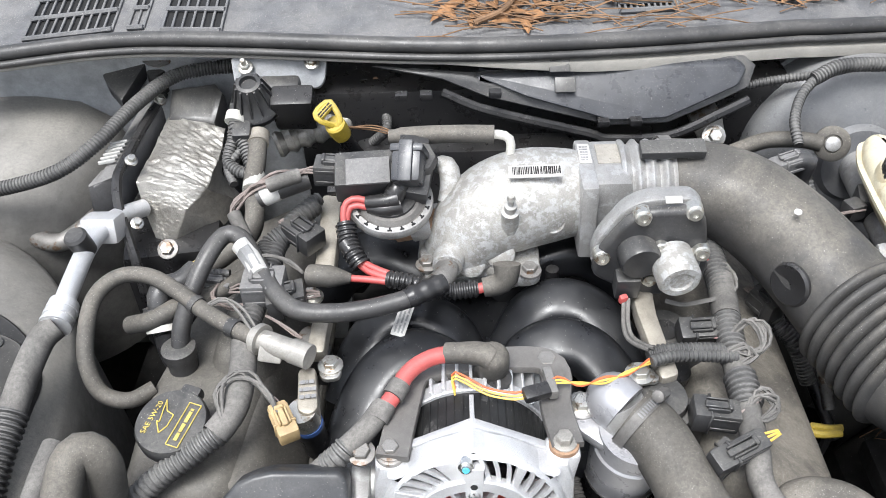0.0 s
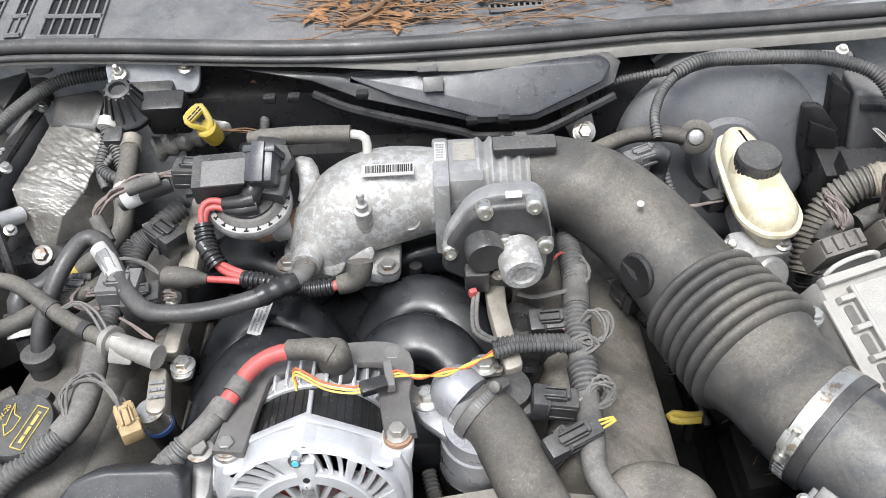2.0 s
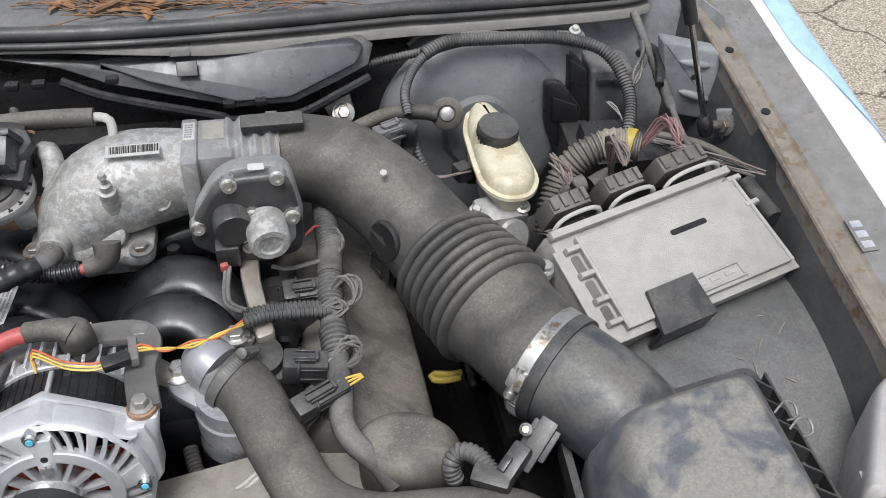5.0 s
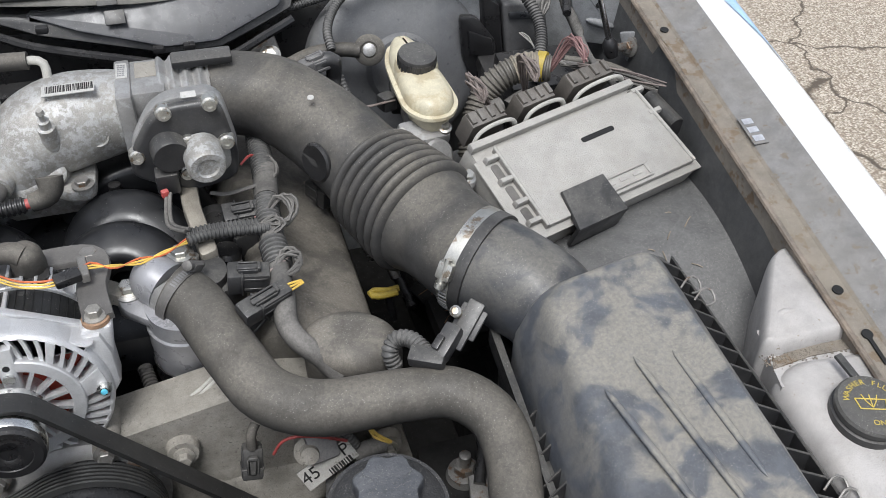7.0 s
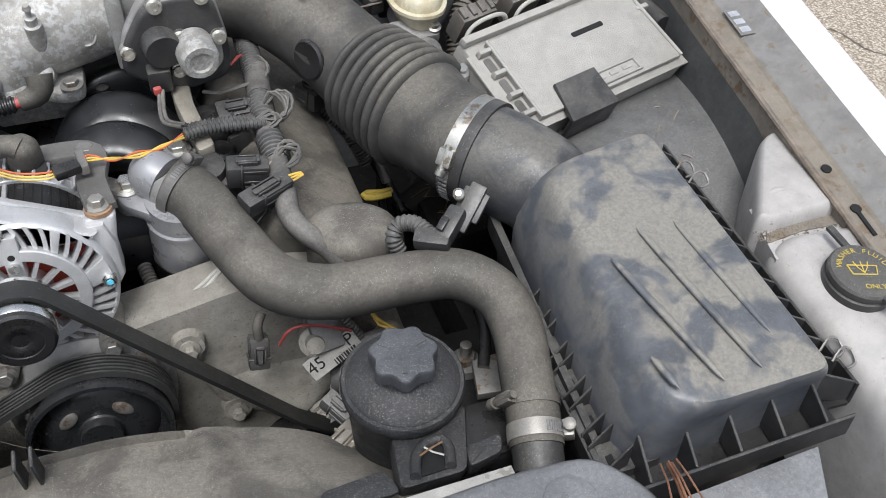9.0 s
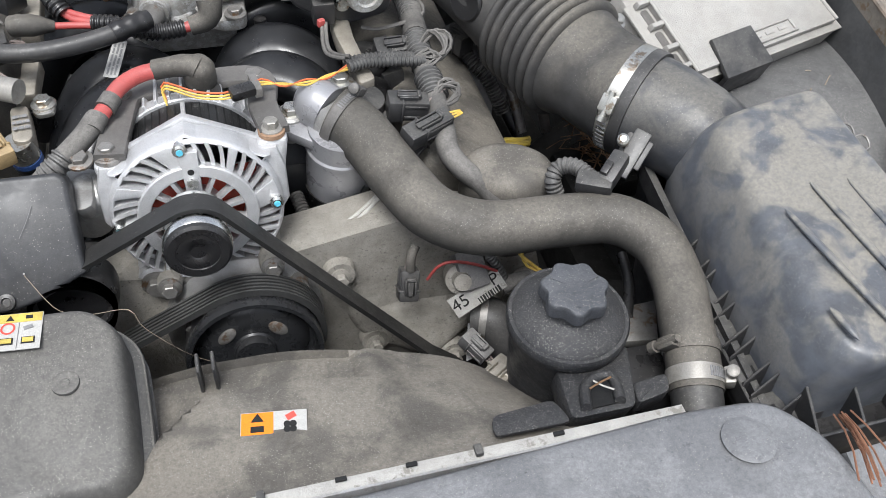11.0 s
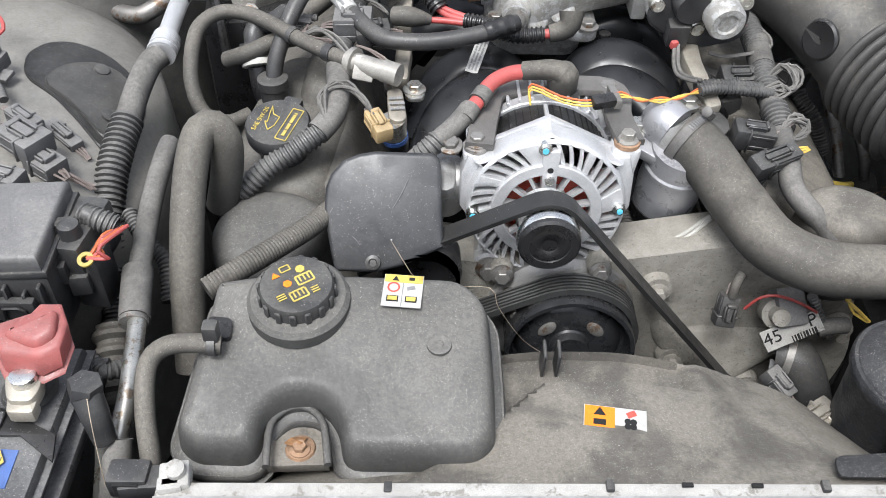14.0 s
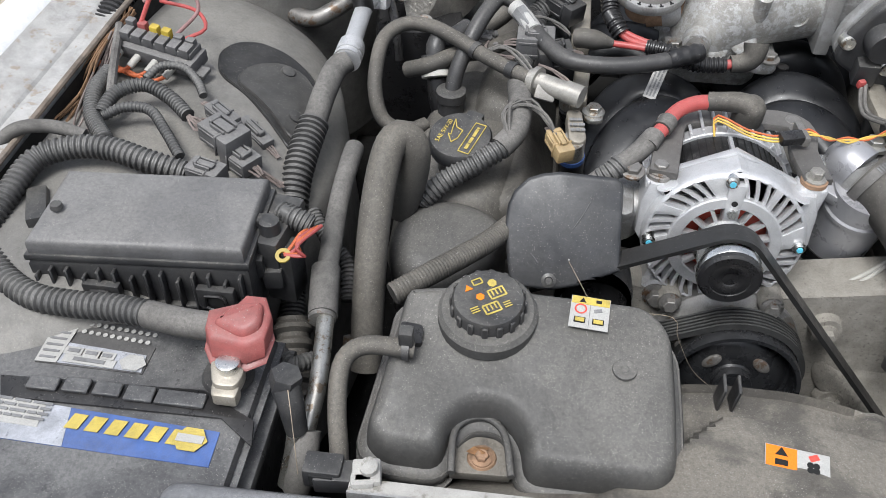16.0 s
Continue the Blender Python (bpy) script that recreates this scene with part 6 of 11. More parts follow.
TK = [(x, y, 0.777 + (y - 0.147) * 0.268) for x, y, _ in TK]
TKR = round3(TK, 0.022, 4)
part("body", pillow(TKR, [(0.006, -0.11), (-0.001, -0.036), (0.0, -0.026), (0.0010, -0.016), (0.0030, -0.009), (0.0055, -0.0035), (0.0085, -0.0010), (0.012, 0.0)]), TANK, tank)
part("flange", pillow(TKR, [(0.006, -0.046), (-0.0080, -0.044), (-0.0090, -0.041), (-0.0090, -0.037), (-0.0080, -0.035), (-0.0065, -0.0355), (-0.0055, -0.0345), (-0.002, -0.032), (0.006, -0.031)]), TANK, tank)
part("flange_seam", pillow(TKR, [(0.004, -0.055), (-0.0095, -0.054), (-0.0100, -0.050), (0.004, -0.048)]), TANK, tank)
AR = [(-0.226, 0.137, 0.760), (-0.228, 0.173, 0.760), (-0.220, 0.187, 0.760), (-0.207, 0.192, 0.760), (-0.194, 0.186, 0.760), (-0.186, 0.172, 0.760), (-0.180, 0.139, 0.760)]
part("arch_rim", G().tube(AR, 0.0030, seg=10), TANK, tank)
capm = axes((-0.211, 0.258, 0.828), (0.0, -0.10, 1)) @ Matrix.Scale(0.88, 4)
part("neck_collar", G().lathe([(0.047, -0.030), (0.047, -0.018), (0.043, -0.013), (0.033, -0.012)], capm, 44), TANK, tank)
cap_p = part("cap", G().lathe([(0.0335, -0.022), (0.034, -0.001), (0.032, 0.003), (0.005, 0.004)], capm, 48), BLACK, tank, "black screw cap with yellow warning symbols")
for k in range(16):
    part("grip_rib", G().box((0.003, 0.006, 0.021), capm @ Matrix.Rotation(2 * math.pi * k / 16, 4, 'Z') @ Matrix.Translation((0.0345, 0, -0.0095)), 0.0012, 1), BLACK, cap_p)
sym = capm @ Matrix.Rotation(radians(32), 4, 'Z')


def outline_box(x, y, w, h, t, material, name="symbol"):
    """A printed rectangle outline on the cap."""
    for dx, dy, a, b in ((0, h / 2, w, t), (0, -h / 2, w, t), (w / 2, 0, t, h), (-w / 2, 0, t, h)):
        part(name, G().box((a, b, 0.0005), sym @ Matrix.Translation((x + dx, y + dy, 0.0043)), 0), material, cap_p)


outline_box(-0.002, 0.020, 0.009, 0.006, 0.0013, LBL_YELLOW)
outline_box(0.009, 0.001, 0.015, 0.010, 0.0016, LBL_YELLOW)
outline_box(-0.003, -0.013, 0.015, 0.010, 0.0016, LBL_YELLOW)
for x, y in ((0.009, 0.002), (-0.003, -0.012)):
    for k in range(3):
        part("symbol_bar", G().box((0.0014, 0.006, 0.0005), sym @ Matrix.Translation((x - 0.004 + 0.004 * k, y, 0.0043)), 0), LBL_YELLOW, cap_p)
part("symbol", G().prism(circle(0.0045, 7), 0.0040, 0.0045, sym @ Matrix.Translation((0.010, 0.013, 0)), 0), LBL_YELLOW, cap_p)
part("symbol", G().prism(circle(0.0042, 6), 0.0040, 0.0045, sym @ Matrix.Translation((-0.007, 0.003, 0)), 0), LBL_ORANGE, cap_p)
part("symbol", G().prism([(-0.004, 0), (0.004, 0), (0, 0.0065)], 0.0040, 0.0045, sym @ Matrix.Translation((-0.013, 0.014, 0)), 0), LBL_ORANGE, cap_p)
for k in range(3):
    part("print_line", G().box((0.008, 0.0012, 0.0005), sym @ Matrix.Translation((-0.018, -0.006 - 0.0026 * k, 0.0043)), 0), LBL_YELLOW, cap_p)
    part("print_line", G().box((0.007, 0.0012, 0.0005), sym @ Matrix.Translation((0.012, -0.012 - 0.0026 * k, 0.0043)), 0), LBL_YELLOW, cap_p)
m = axes(V((-0.128, 0.267, 0.814)), (0, -0.12, 1), (1, -0.08, 0)) @ Matrix.Scale(0.94, 4)
lab = part("caution_label", G().box((0.034, 0.034, 0.0008), m, 0), LBL_WHITE, tank, "small yellow and white caution label")
part("yellow_band", G().box((0.033, 0.008, 0.0008), m @ Matrix.Translation((0, 0.0125, 0.0005)), 0), LBL_YELLOW, lab)
part("triangle", G().prism([(-0.003, 0), (0.003, 0), (0, 0.005)], 0.0010, 0.0014, m @ Matrix.Translation((-0.007, 0.010, 0)), 0), PRINT_RECESS_BLACK, lab)
part("book_mark", G().box((0.005, 0.003, 0.0005), m @ Matrix.Translation((0.007, 0.0125, 0.0012)), 0), PRINT_RECESS_BLACK, lab)
part("red_ring", G().rings([[m @ V((-0.008 + r * math.cos(t), 0.003 + r * math.sin(t), 0.0009)) for t in [2 * math.pi * k / 20 for k in range(20)]] for r in (0.0040, 0.0055)], False, False), LBL_RED, lab)
part("tool_mark", G().box((0.007, 0.0035, 0.0005), m @ Matrix.Translation((0.007, 0.003, 0.0008)) @ Matrix.Rotation(0.3, 4, 'Z'), 0), LBL_GREY, lab)
part("divider", G().box((0.0005, 0.024, 0.0005), m @ Matrix.Translation((0, -0.004, 0.0007)), 0), LBL_GREY, lab)
for x in (-0.008, 0.008):
    part("battery_mark", G().box((0.010, 0.006, 0.0005), m @ Matrix.Translation((x, -0.009, 0.0008)), 0), PRINT_RECESS_BLACK, lab)
    part("battery_fill", G().box((0.008, 0.004, 0.0005), m @ Matrix.Translation((x, -0.009, 0.0014)), 0), LBL_YELLOW, lab)
part("filler_disc", G().lathe([(0.0100, -0.001), (0.0096, 0.0008), (0.0085, 0.0012), (0.0065, 0.0010), (0.0050, 0.0004), (0.0035, 0.0004), (0.0028, 0.0010), (0.0005, 0.0010)], axes(V((-0.098, 0.224, 0.799)), (0, -0.13, 1)), 28), TANK, tank)
# no real hollow: a black plate gives the recess its shade by colour
part("hose_notch", slab(round3([(-0.281, 0.244, 0.807), (-0.262, 0.242, 0.807), (-0.261, 0.225, 0.803), (-0.279, 0.226, 0.803)], 0.004, 3), (0, 0, -0.012), 0), BLACK_CLEAN, tank, "black plate coloured as a shaded hose recess")


# ---- cowl details ----
def cowl_pt(x, d):
    """A point on the cowl panel: x across, d metres behind the seal."""
    q = min(path, key=lambda c: abs(c.x - x))
    z = np.interp(d, (0.0, 0.012, 0.05, 0.14, 0.30, 0.55), (-0.012, -0.004, 0.004, 0.022, 0.060, 0.10))
    return V((x, q.y + d, q.z + z))


def cowl_grille(x0, x1, d0, d1, slots):
    t = thing("cowl_grille", "black slotted air grille set in the cowl", "grille", cowl_pt((x0 + x1) / 2, d0))
    c = [cowl_pt(x0, d0), cowl_pt(x1, d0), cowl_pt(x1, d1), cowl_pt(x0, d1)]
    # backing is black to colour in the shade behind the slats
    part("backing", slab([p + V((0, 0, 0.0005)) for p in c], (0, 0, -0.004), 0), PRINT_RECESS_BLACK, t, "black backing coloured as a shaded opening")
    for k in range(slots + 1):
        f = k / slots
        a, b = c[0].lerp(c[1], f), c[3].lerp(c[2], f)
        part("slat", slab([a + V((-0.0015, 0, 0.004)), a + V((0.0015, 0, 0.004)), b + V((0.0015, 0, 0.004)), b + V((-0.0015, 0, 0.004))], (0, 0, -0.004), 0.0006, 1), COWL, t)
    for e, f in ((c[0], c[1]), (c[0].lerp(c[3], 0.33), c[1].lerp(c[2], 0.33)), (c[0].lerp(c[3], 0.66), c[1].lerp(c[2], 0.66)), (c[3], c[2])):
        part("rim", G().tube([e + V((0, 0, 0.004)), e.lerp(f, 0.5) + V((0, 0, 0.004)), f + V((0, 0, 0.004))], 0.0035, seg=6), COWL, t)
    return t


cowl_grille(-0.535, -0.425, 0.034, 0.150, 10)
cowl_grille(-0.405, -0.385, 0.034, 0.150, 2)
cowl_grille(-0.360, -0.285, 0.028, 0.150, 6)
cowl_grille(0.095, 0.160, 0.060, 0.11, 9)
cowl_grille(0.195, 0.260, 0.062, 0.11, 9)
part_rnd = random.Random(21)
g = G()
for cx, d, n, spread in ((0.08, 0.055, 30, 0.14), (0.36, 0.06, 20, 0.12), (0.55, 0.055, 8, 0.10), (0.06, 0.09, 26, 0.10), (0.20, 0.05, 8, 0.12)):
    for k in range(n):
        x = cx + part_rnd.gauss(0, spread * 0.4)
        dd_ = max(0.012, d + part_rnd.gauss(0, 0.016))
        a = part_rnd.choice((part_rnd.gauss(2.8, 0.35), part_rnd.gauss(0.3, 0.4)))
        l = part_rnd.uniform(0.05, 0.15)
        p = cowl_pt(x, dd_) + V((0, 0, part_rnd.uniform(0.001, 0.010)))
        q = cowl_pt(x + math.cos(a) * l, max(0.012, dd_ + math.sin(a) * l * 0.4)) + V((0, 0, part_rnd.uniform(0.001, 0.012)))
        g.tube([p, p.lerp(q, 0.5) + V((0, part_rnd.uniform(-0.01, 0.01), 0.006)), q], 0.00085, seg=4, step=0.02)
single("pine_needles", g, NEEDLE, "scattered dry brown pine needles on the cowl", "pine needles", kind="stuff")
g = G()
for k in range(60):
    x = part_rnd.choice((0.05, 0.07, 0.40)) + part_rnd.gauss(0, 0.045)
    p = cowl_pt(x, 0.075 + part_rnd.gauss(0, 0.012)) + V((0, 0, 0.006))
    a, s = part_rnd.uniform(0, 6.3), part_rnd.uniform(0.008, 0.022)
    u, w = V((math.cos(a), math.sin(a), 0.2)) * s, V((-math.sin(a), math.cos(a), part_rnd.uniform(-0.5, 0.5))) * s * 0.4
    g.add([p - u, p + w, p + u, p - w, p + V((0, 0, 0.003))], [(0, 1, 4), (1, 2, 4), (2, 3, 4), (3, 0, 4), (0, 3, 2, 1)])
single("dry_leaves", g, LEAFM, "crumbled dry leaves and bark on the cowl", "leaves", kind="stuff")
twig = single("twig", G().tube([cowl_pt(0.02, 0.045) + V((0, 0, 0.008)), cowl_pt(0.055, 0.06) + V((0, 0, 0.014)), cowl_pt(0.075, 0.10) + V((0, 0, 0.012)), cowl_pt(0.085, 0.15) + V((0, 0, 0.01))], lambda t: 0.004 - 0.002 * t, seg=8), NEEDLE, "dry brown twig on the cowl", "twig")

# ---- ventilation cover under the cowl ----
hv = thing("ventilation_cover", "dusty black moulded ventilation cover below the cowl", "cover", (0.15, 0.93, 0.83))
HV = [(-0.100, 0.918, 0.928), (-0.027, 0.918, 0.921), (0.013, 0.918, 0.916), (0.106, 0.918, 0.921), (0.238, 0.918, 0.927), (0.330, 0.918, 0.927), (0.344, 0.913, 0.917), (0.336, 0.900, 0.896), (0.299, 0.890, 0.883), (0.242, 0.878, 0.864), (0.172, 0.876, 0.864), (0.149, 0.878, 0.871), (0.032, 0.890, 0.899), (-0.019, 0.900, 0.918)]
part("cover_edge", slab([V(p) + V((0, 0.004, -0.001)) for p in HV], (0, 0.02, -0.012), 0.002), BLACK, hv)
HI = [(0.018, 0.911, 0.915), (0.105, 0.911, 0.918), (0.237, 0.911, 0.924), (0.320, 0.911, 0.925), (0.332, 0.906, 0.917), (0.322, 0.894, 0.902), (0.291, 0.885, 0.892), (0.238, 0.872, 0.874), (0.174, 0.870, 0.874), (0.155, 0.872, 0.880), (0.078, 0.884, 0.900)]
part("panel", slab(round3(HI, 0.006, 3), (0, 0.02, -0.002), 0.005, 3), GREY_BLACK, hv)
part("under_edge", G().tube([V(p) + V((0, -0.004, -0.014)) for p in (HV[13], HV[12], HV[11], HV[10], HV[9], HV[8], HV[7])], 0.006, seg=8), BLACK_CLEAN, hv)
for p in ((0.116, 0.906, 0.930), (0.122, 0.893, 0.911)):
    part("clip_plate", G().box((0.024, 0.018, 0.004), axes(p, (0, -0.75, 0.65)), 0.002), BLACK, hv)
part("housing", G().box((0.60, 0.10, 0.17), pose(0.10, 0.985, 0.80), 0.01), BLACK_CLEAN, hv)
part("housing", G().box((0.30, 0.14, 0.24), pose(0.02, 0.97, 0.70), 0.015), BLACK_CLEAN, hv)
for x in (530, 575, 700, 900, 960):
    part("clip", G().box((0.014, 0.012, 0.008), pose(*V((0.103, 0.870, 0.886)) , 0, 0, 0) @ Matrix.Translation(((x - 800) * 0.00062, 0, 0.03 if x < 720 else -0.012)), 0.002), BLACK_CLEAN, hv)
lug = thing("cover_bracket", "dull metal lug bracket with bolt under the cover", "bracket", (0.301, 0.91, 0.80))
part("plate", slab(round3([(0.274, 0.895, 0.853), (0.309, 0.900, 0.865), (0.317, 0.892, 0.834), (0.311, 0.888, 0.824), (0.288, 0.888, 0.825)], 0.008, 3), (0, 0.05, -0.004), 0.003), STEEL_DARK, lug)
part("bolt", G().lathe([(0.014, -0.004), (0.014, 0.002), (0.009, 0.003)], axes((0.301, 0.889, 0.838), (0, -0.8, 0.6)), 18).hexbolt((0.301, 0.888, 0.8395), (0, -0.8, 0.6), 0.008, 0.008), STEEL, lug)
brp = thing("firewall_bracket", "dusty grey metal bracket plate with two studs", "bracket", (-0.21, 0.97, 0.88))
part("plate", slab(round3([(-0.270, 0.950, 0.930), (-0.155, 0.948, 0.930), (-0.158, 0.932, 0.906), (-0.166, 0.930, 0.896), (-0.266, 0.931, 0.905)], 0.006, 3), (0, 0.004, -0.005), 0.001), BAYPAINT, brp)
for q in ((-0.172, 0.942, 0.924), (-0.251, 0.941, 0.921)):
    part("stud", G().hexbolt(V(q) + V((0, -0.004, 0.001)), (0, -0.5, 0.87), 0.006, 0.006, stud=0.008), STEEL, brp)
hinge = thing("hinge_plate", "dark metal hinge plate by the firewall corner", "hinge", (-0.41, 1.0, 0.83))
part("plate", slab([(-0.456, 1.016, 0.862), (-0.431, 0.986, 0.855), (-0.403, 1.033, 0.885), (-0.510, 1.062, 0.880), (-0.466, 1.032, 0.870)], (0, 0.004, -0.02), 0.002), BLACK, hinge)
part("tab", slab(round3([(-0.415, 1.043, 0.890), (-0.371, 1.043, 0.890), (-0.371, 1.023, 0.886), (-0.388, 1.016, 0.884), (-0.406, 1.026, 0.886)], 0.005, 3), (0, 0.002, -0.003), 0.001), STEEL_DARK, hinge)
part("rubber_stop", G().lathe([(0.012, -0.03), (0.012, 0.0), (0.008, 0.002)], axes((-0.394, 1.031, 0.872), (0, 0, 1)), 16), RUBBER, hinge)
part("white_panel", slab([(-0.499, 1.071, 0.875), (-0.444, 1.071, 0.875), (-0.433, 1.027, 0.855), (-0.448, 1.020, 0.855)], (0, 0.01, -0.02), 0.001), WHITE, hinge, "patch of white painted metal")

# ---- heater housing wrapped in foil ----
ev = thing("heater_housing", "dark heater housing with crumpled silver foil wrap", "heater housing", (-0.34, 0.88, 0.62))
FOA = [(-0.370, 0.968, 0.840), (-0.374, 0.906, 0.835), (-0.383, 0.848, 0.826), (-0.376, 0.832, 0.790), (-0.364, 0.816, 0.745)]
FOB = [(-0.290, 0.934, 0.842), (-0.291, 0.883, 0.832), (-0.299, 0.839, 0.822), (-0.325, 0.826, 0.800), (-0.347, 0.817, 0.752)]
FOC = [(-0.308, 0.977, 0.800), (-0.305, 0.928, 0.780), (-0.276, 0.901, 0.755), (-0.298, 0.861, 0.745), (-0.345, 0.824, 0.730)]


def foil_fn(u, v):
    k = v * 4
    i = min(3, int(k))
    f = k - i
    a, b, c = V(FOA[i]).lerp(V(FOA[i + 1]), f), V(FOB[i]).lerp(V(FOB[i + 1]), f), V(FOC[i]).lerp(V(FOC[i + 1]), f)
    p = a.lerp(b, u / 0.55) if u < 0.55 else b.lerp(c, (u - 0.55) / 0.45)
    w1 = min(1.0, noise.voronoi(V((u * 3.2 + v * 1.5, v * 6 - u, 1.0)))[0][0])
    w2 = min(1.0, noise.voronoi(V((u * 14 - v * 5, v * 34 + u * 6, 7.0)))[0][0])
    w3 = noise.noise(V((u * 60, v * 90, 3.0)))
    edge = min(1.0, 6 * u, 6 * (1 - u), 8 * v + 0.3)
    p.z += 0.010 * math.sin(math.pi * min(1, u / 0.55)) * (0.4 + 0.6 * v) - 0.0050 * w1 * edge - 0.0016 * w2 + 0.0016 * noise.noise(V((u * 9 + 2 * v, v * 46 - u * 12, 5.0))) + 0.0002 * w3
    return p


part("foil_wrap", sheet(foil_fn, 110, 140), FOIL, ev, "crumpled silver foil insulation", angle=50)
part("foil_bolt", G().hexbolt((-0.338, 0.776, 0.780), (0, -0.6, 0.8), 0.008, 0.006), STEEL_DARK, ev)
part("top_case", slab([(-0.369, 0.998, 0.865), (-0.313, 1.011, 0.865), (-0.299, 0.990, 0.862), (-0.305, 0.946, 0.842), (-0.369, 0.960, 0.842)], (0, 0.01, -0.12), 0.008), BLACK, ev)
part("side_case", slab([(-0.405, 0.995, 0.850), (-0.378, 0.979, 0.850), (-0.398, 0.847, 0.838), (-0.425, 0.823, 0.836)], (0, 0, -0.05), 0.004), GREY, ev)
part("front_case", slab([(-0.429, 0.822, 0.838), (-0.400, 0.844, 0.838), (-0.403, 0.840, 0.800), (-0.435, 0.823, 0.795)], (0, 0.05, -0.01), 0.004), GREY, ev)
part("seam_flange", G().tube([(-0.379, 0.998, 0.855), (-0.389, 0.935, 0.850), (-0.395, 0.857, 0.845), (-0.395, 0.827, 0.842), (-0.391, 0.802, 0.820), (-0.373, 0.763, 0.780), (-0.368, 0.749, 0.740)], 0.006, seg=8), BLACK_CLEAN, ev)
for k in range(6):
    part("white_fin", G().box((0.020, 0.0035, 0.004), pose(*V((-0.411, 0.898, 0.848)).lerp(V((-0.416, 0.862, 0.845)), k / 5), 0, 0, 18), 0.001), LBL_WHITE, ev, "white plastic fin")
bolts(ev, [(V((-0.378, 0.978, 0.858)), (0.4, -0.2, 0.9)), (V((-0.384, 0.855, 0.850)), (0.4, -0.2, 0.9)), (V((-0.369, 0.787, 0.810)), (0.4, -0.4, 0.8))], STEEL, r=0.005)
part("lower_case", G().box((0.12, 0.20, 0.16), pose(-0.36, 0.89, 0.68, 0, 0, 8), 0.02), BLACK_CLEAN, ev)
loom([(-0.584, 0.838, 0.820), (-0.520, 0.841, 0.830), (-0.465, 0.849, 0.845), (-0.426, 0.881, 0.862), (-0.395, 0.941, 0.875), (-0.358, 0.996, 0.882), (-0.296, 1.013, 0.884), (-0.267, 1.008, 0.880)], 0.0115, "grey corrugated wire loom beside the firewall")
fl_br = single("flange_bracket", slab(round3([(-0.619, 1.014, 0.800), (-0.546, 0.982, 0.800), (-0.500, 0.989, 0.810), (-0.487, 0.963, 0.800), (-0.535, 0.950, 0.790), (-0.611, 0.985, 0.790)], 0.006, 2), (0, 0, -0.004), 0.001), BLACK, "dark stamped steel bracket with holes", "bracket")
rp = thing("recirculation_pump", "black pump and pipe in the corner of the bay", "pump", (-0.651, 1.010, 0.660))
part("pump_body", G().lathe([(0.03, -0.05), (0.032, 0.0), (0.028, 0.01), (0.012, 0.012)], axes((-0.582, 0.892, 0.740), (0.2, -0.5, 0.8)), 24), BLACK_CLEAN, rp)
part("pipe", G().tube([(-0.553, 0.874, 0.730), (-0.510, 0.855, 0.730), (-0.481, 0.864, 0.740), (-0.442, 0.895, 0.760)], 0.012, seg=14), STEEL_DARK, rp)
part("hoop", G().tube([(-0.580, 0.979, 0.740), (-0.524, 0.937, 0.740), (-0.515, 0.901, 0.730), (-0.545, 0.903, 0.720)], 0.006, seg=10), BLACK_CLEAN, rp)

# ---- vacuum actuator, dipstick ----
va = thing("vacuum_actuator", "black plastic vacuum actuator with ribbed dome", "actuator", (-0.225, 0.88, 0.86))
vm = axes(V((-0.237, 0.894, 0.900)), (0.0, -0.35, 0.94))
part("dome", G().lathe([(0.028, -0.012), (0.030, -0.004), (0.028, 0.0), (0.023, 0.004), (0.016, 0.026), (0.014, 0.034), (0.010, 0.035), (0.009, 0.030), (0.003, 0.030)], vm, 32), BLACK, va)
for k in range(12):
    rm = vm @ Matrix.Rotation(2 * math.pi * k / 12, 4, 'Z')
    part("rib", slab([rm @ V((0.022, -0.001, 0.002)), rm @ V((0.0265, -0.001, 0.002)), rm @ V((0.0165, -0.001, 0.033)), rm @ V((0.013, -0.001, 0.033))], rm.to_3x3() @ V((0, 0.0024, 0)), 0), BLACK, va)
part("socket", G().box((0.05, 0.03, 0.05), vm @ Matrix.Translation((0.045, 0.0, -0.012)), 0.006), BLACK_CLEAN, va)
part("mount", G().box((0.075, 0.022, 0.04), vm @ Matrix.Translation((0.012, 0.032, -0.022)), 0.006), BLACK, va)
part("plug", G().box((0.022, 0.026, 0.045), vm @ Matrix.Translation((-0.012, -0.035, -0.022)), 0.004), BLACK, va)
dip = thing("transmission_dipstick", "yellow dipstick handle on a black tube", "dipstick", (-0.144, 0.948, 0.800))
part("tube", G().tube([(-0.118, 0.910, 0.800), (-0.131, 0.894, 0.835), (-0.138, 0.880, 0.862)], 0.0090, seg=16), BLACK_CLEAN, dip)
part("collar", G().lathe([(0.011, -0.012), (0.012, 0.0), (0.012, 0.012), (0.010, 0.014)], axes((-0.140, 0.871, 0.874), V((-0.140, 0.871, 0.874)) - V((-0.134, 0.883, 0.850))), 20), YELLOW, dip)
la, lb = V((-0.160, 0.857, 0.897)), V((-0.147, 0.878, 0.905))
hp = [(-0.142, 0.863, 0.884), (-0.158, 0.858, 0.895), (-0.163, 0.867, 0.900), (-0.150, 0.879, 0.907), (-0.144, 0.875, 0.905), (-0.136, 0.866, 0.892), (-0.139, 0.862, 0.884)]
part("handle_loop", G().tube(hp, 0.0028, seg=8, flat=1.3), YELLOW, dip)
part("handle_top", slab([(-0.162, 0.862, 0.901), (-0.150, 0.878, 0.908), (-0.142, 0.873, 0.906), (-0.155, 0.856, 0.899)], (0.001, 0.003, -0.004), 0.001), YELLOW, dip)
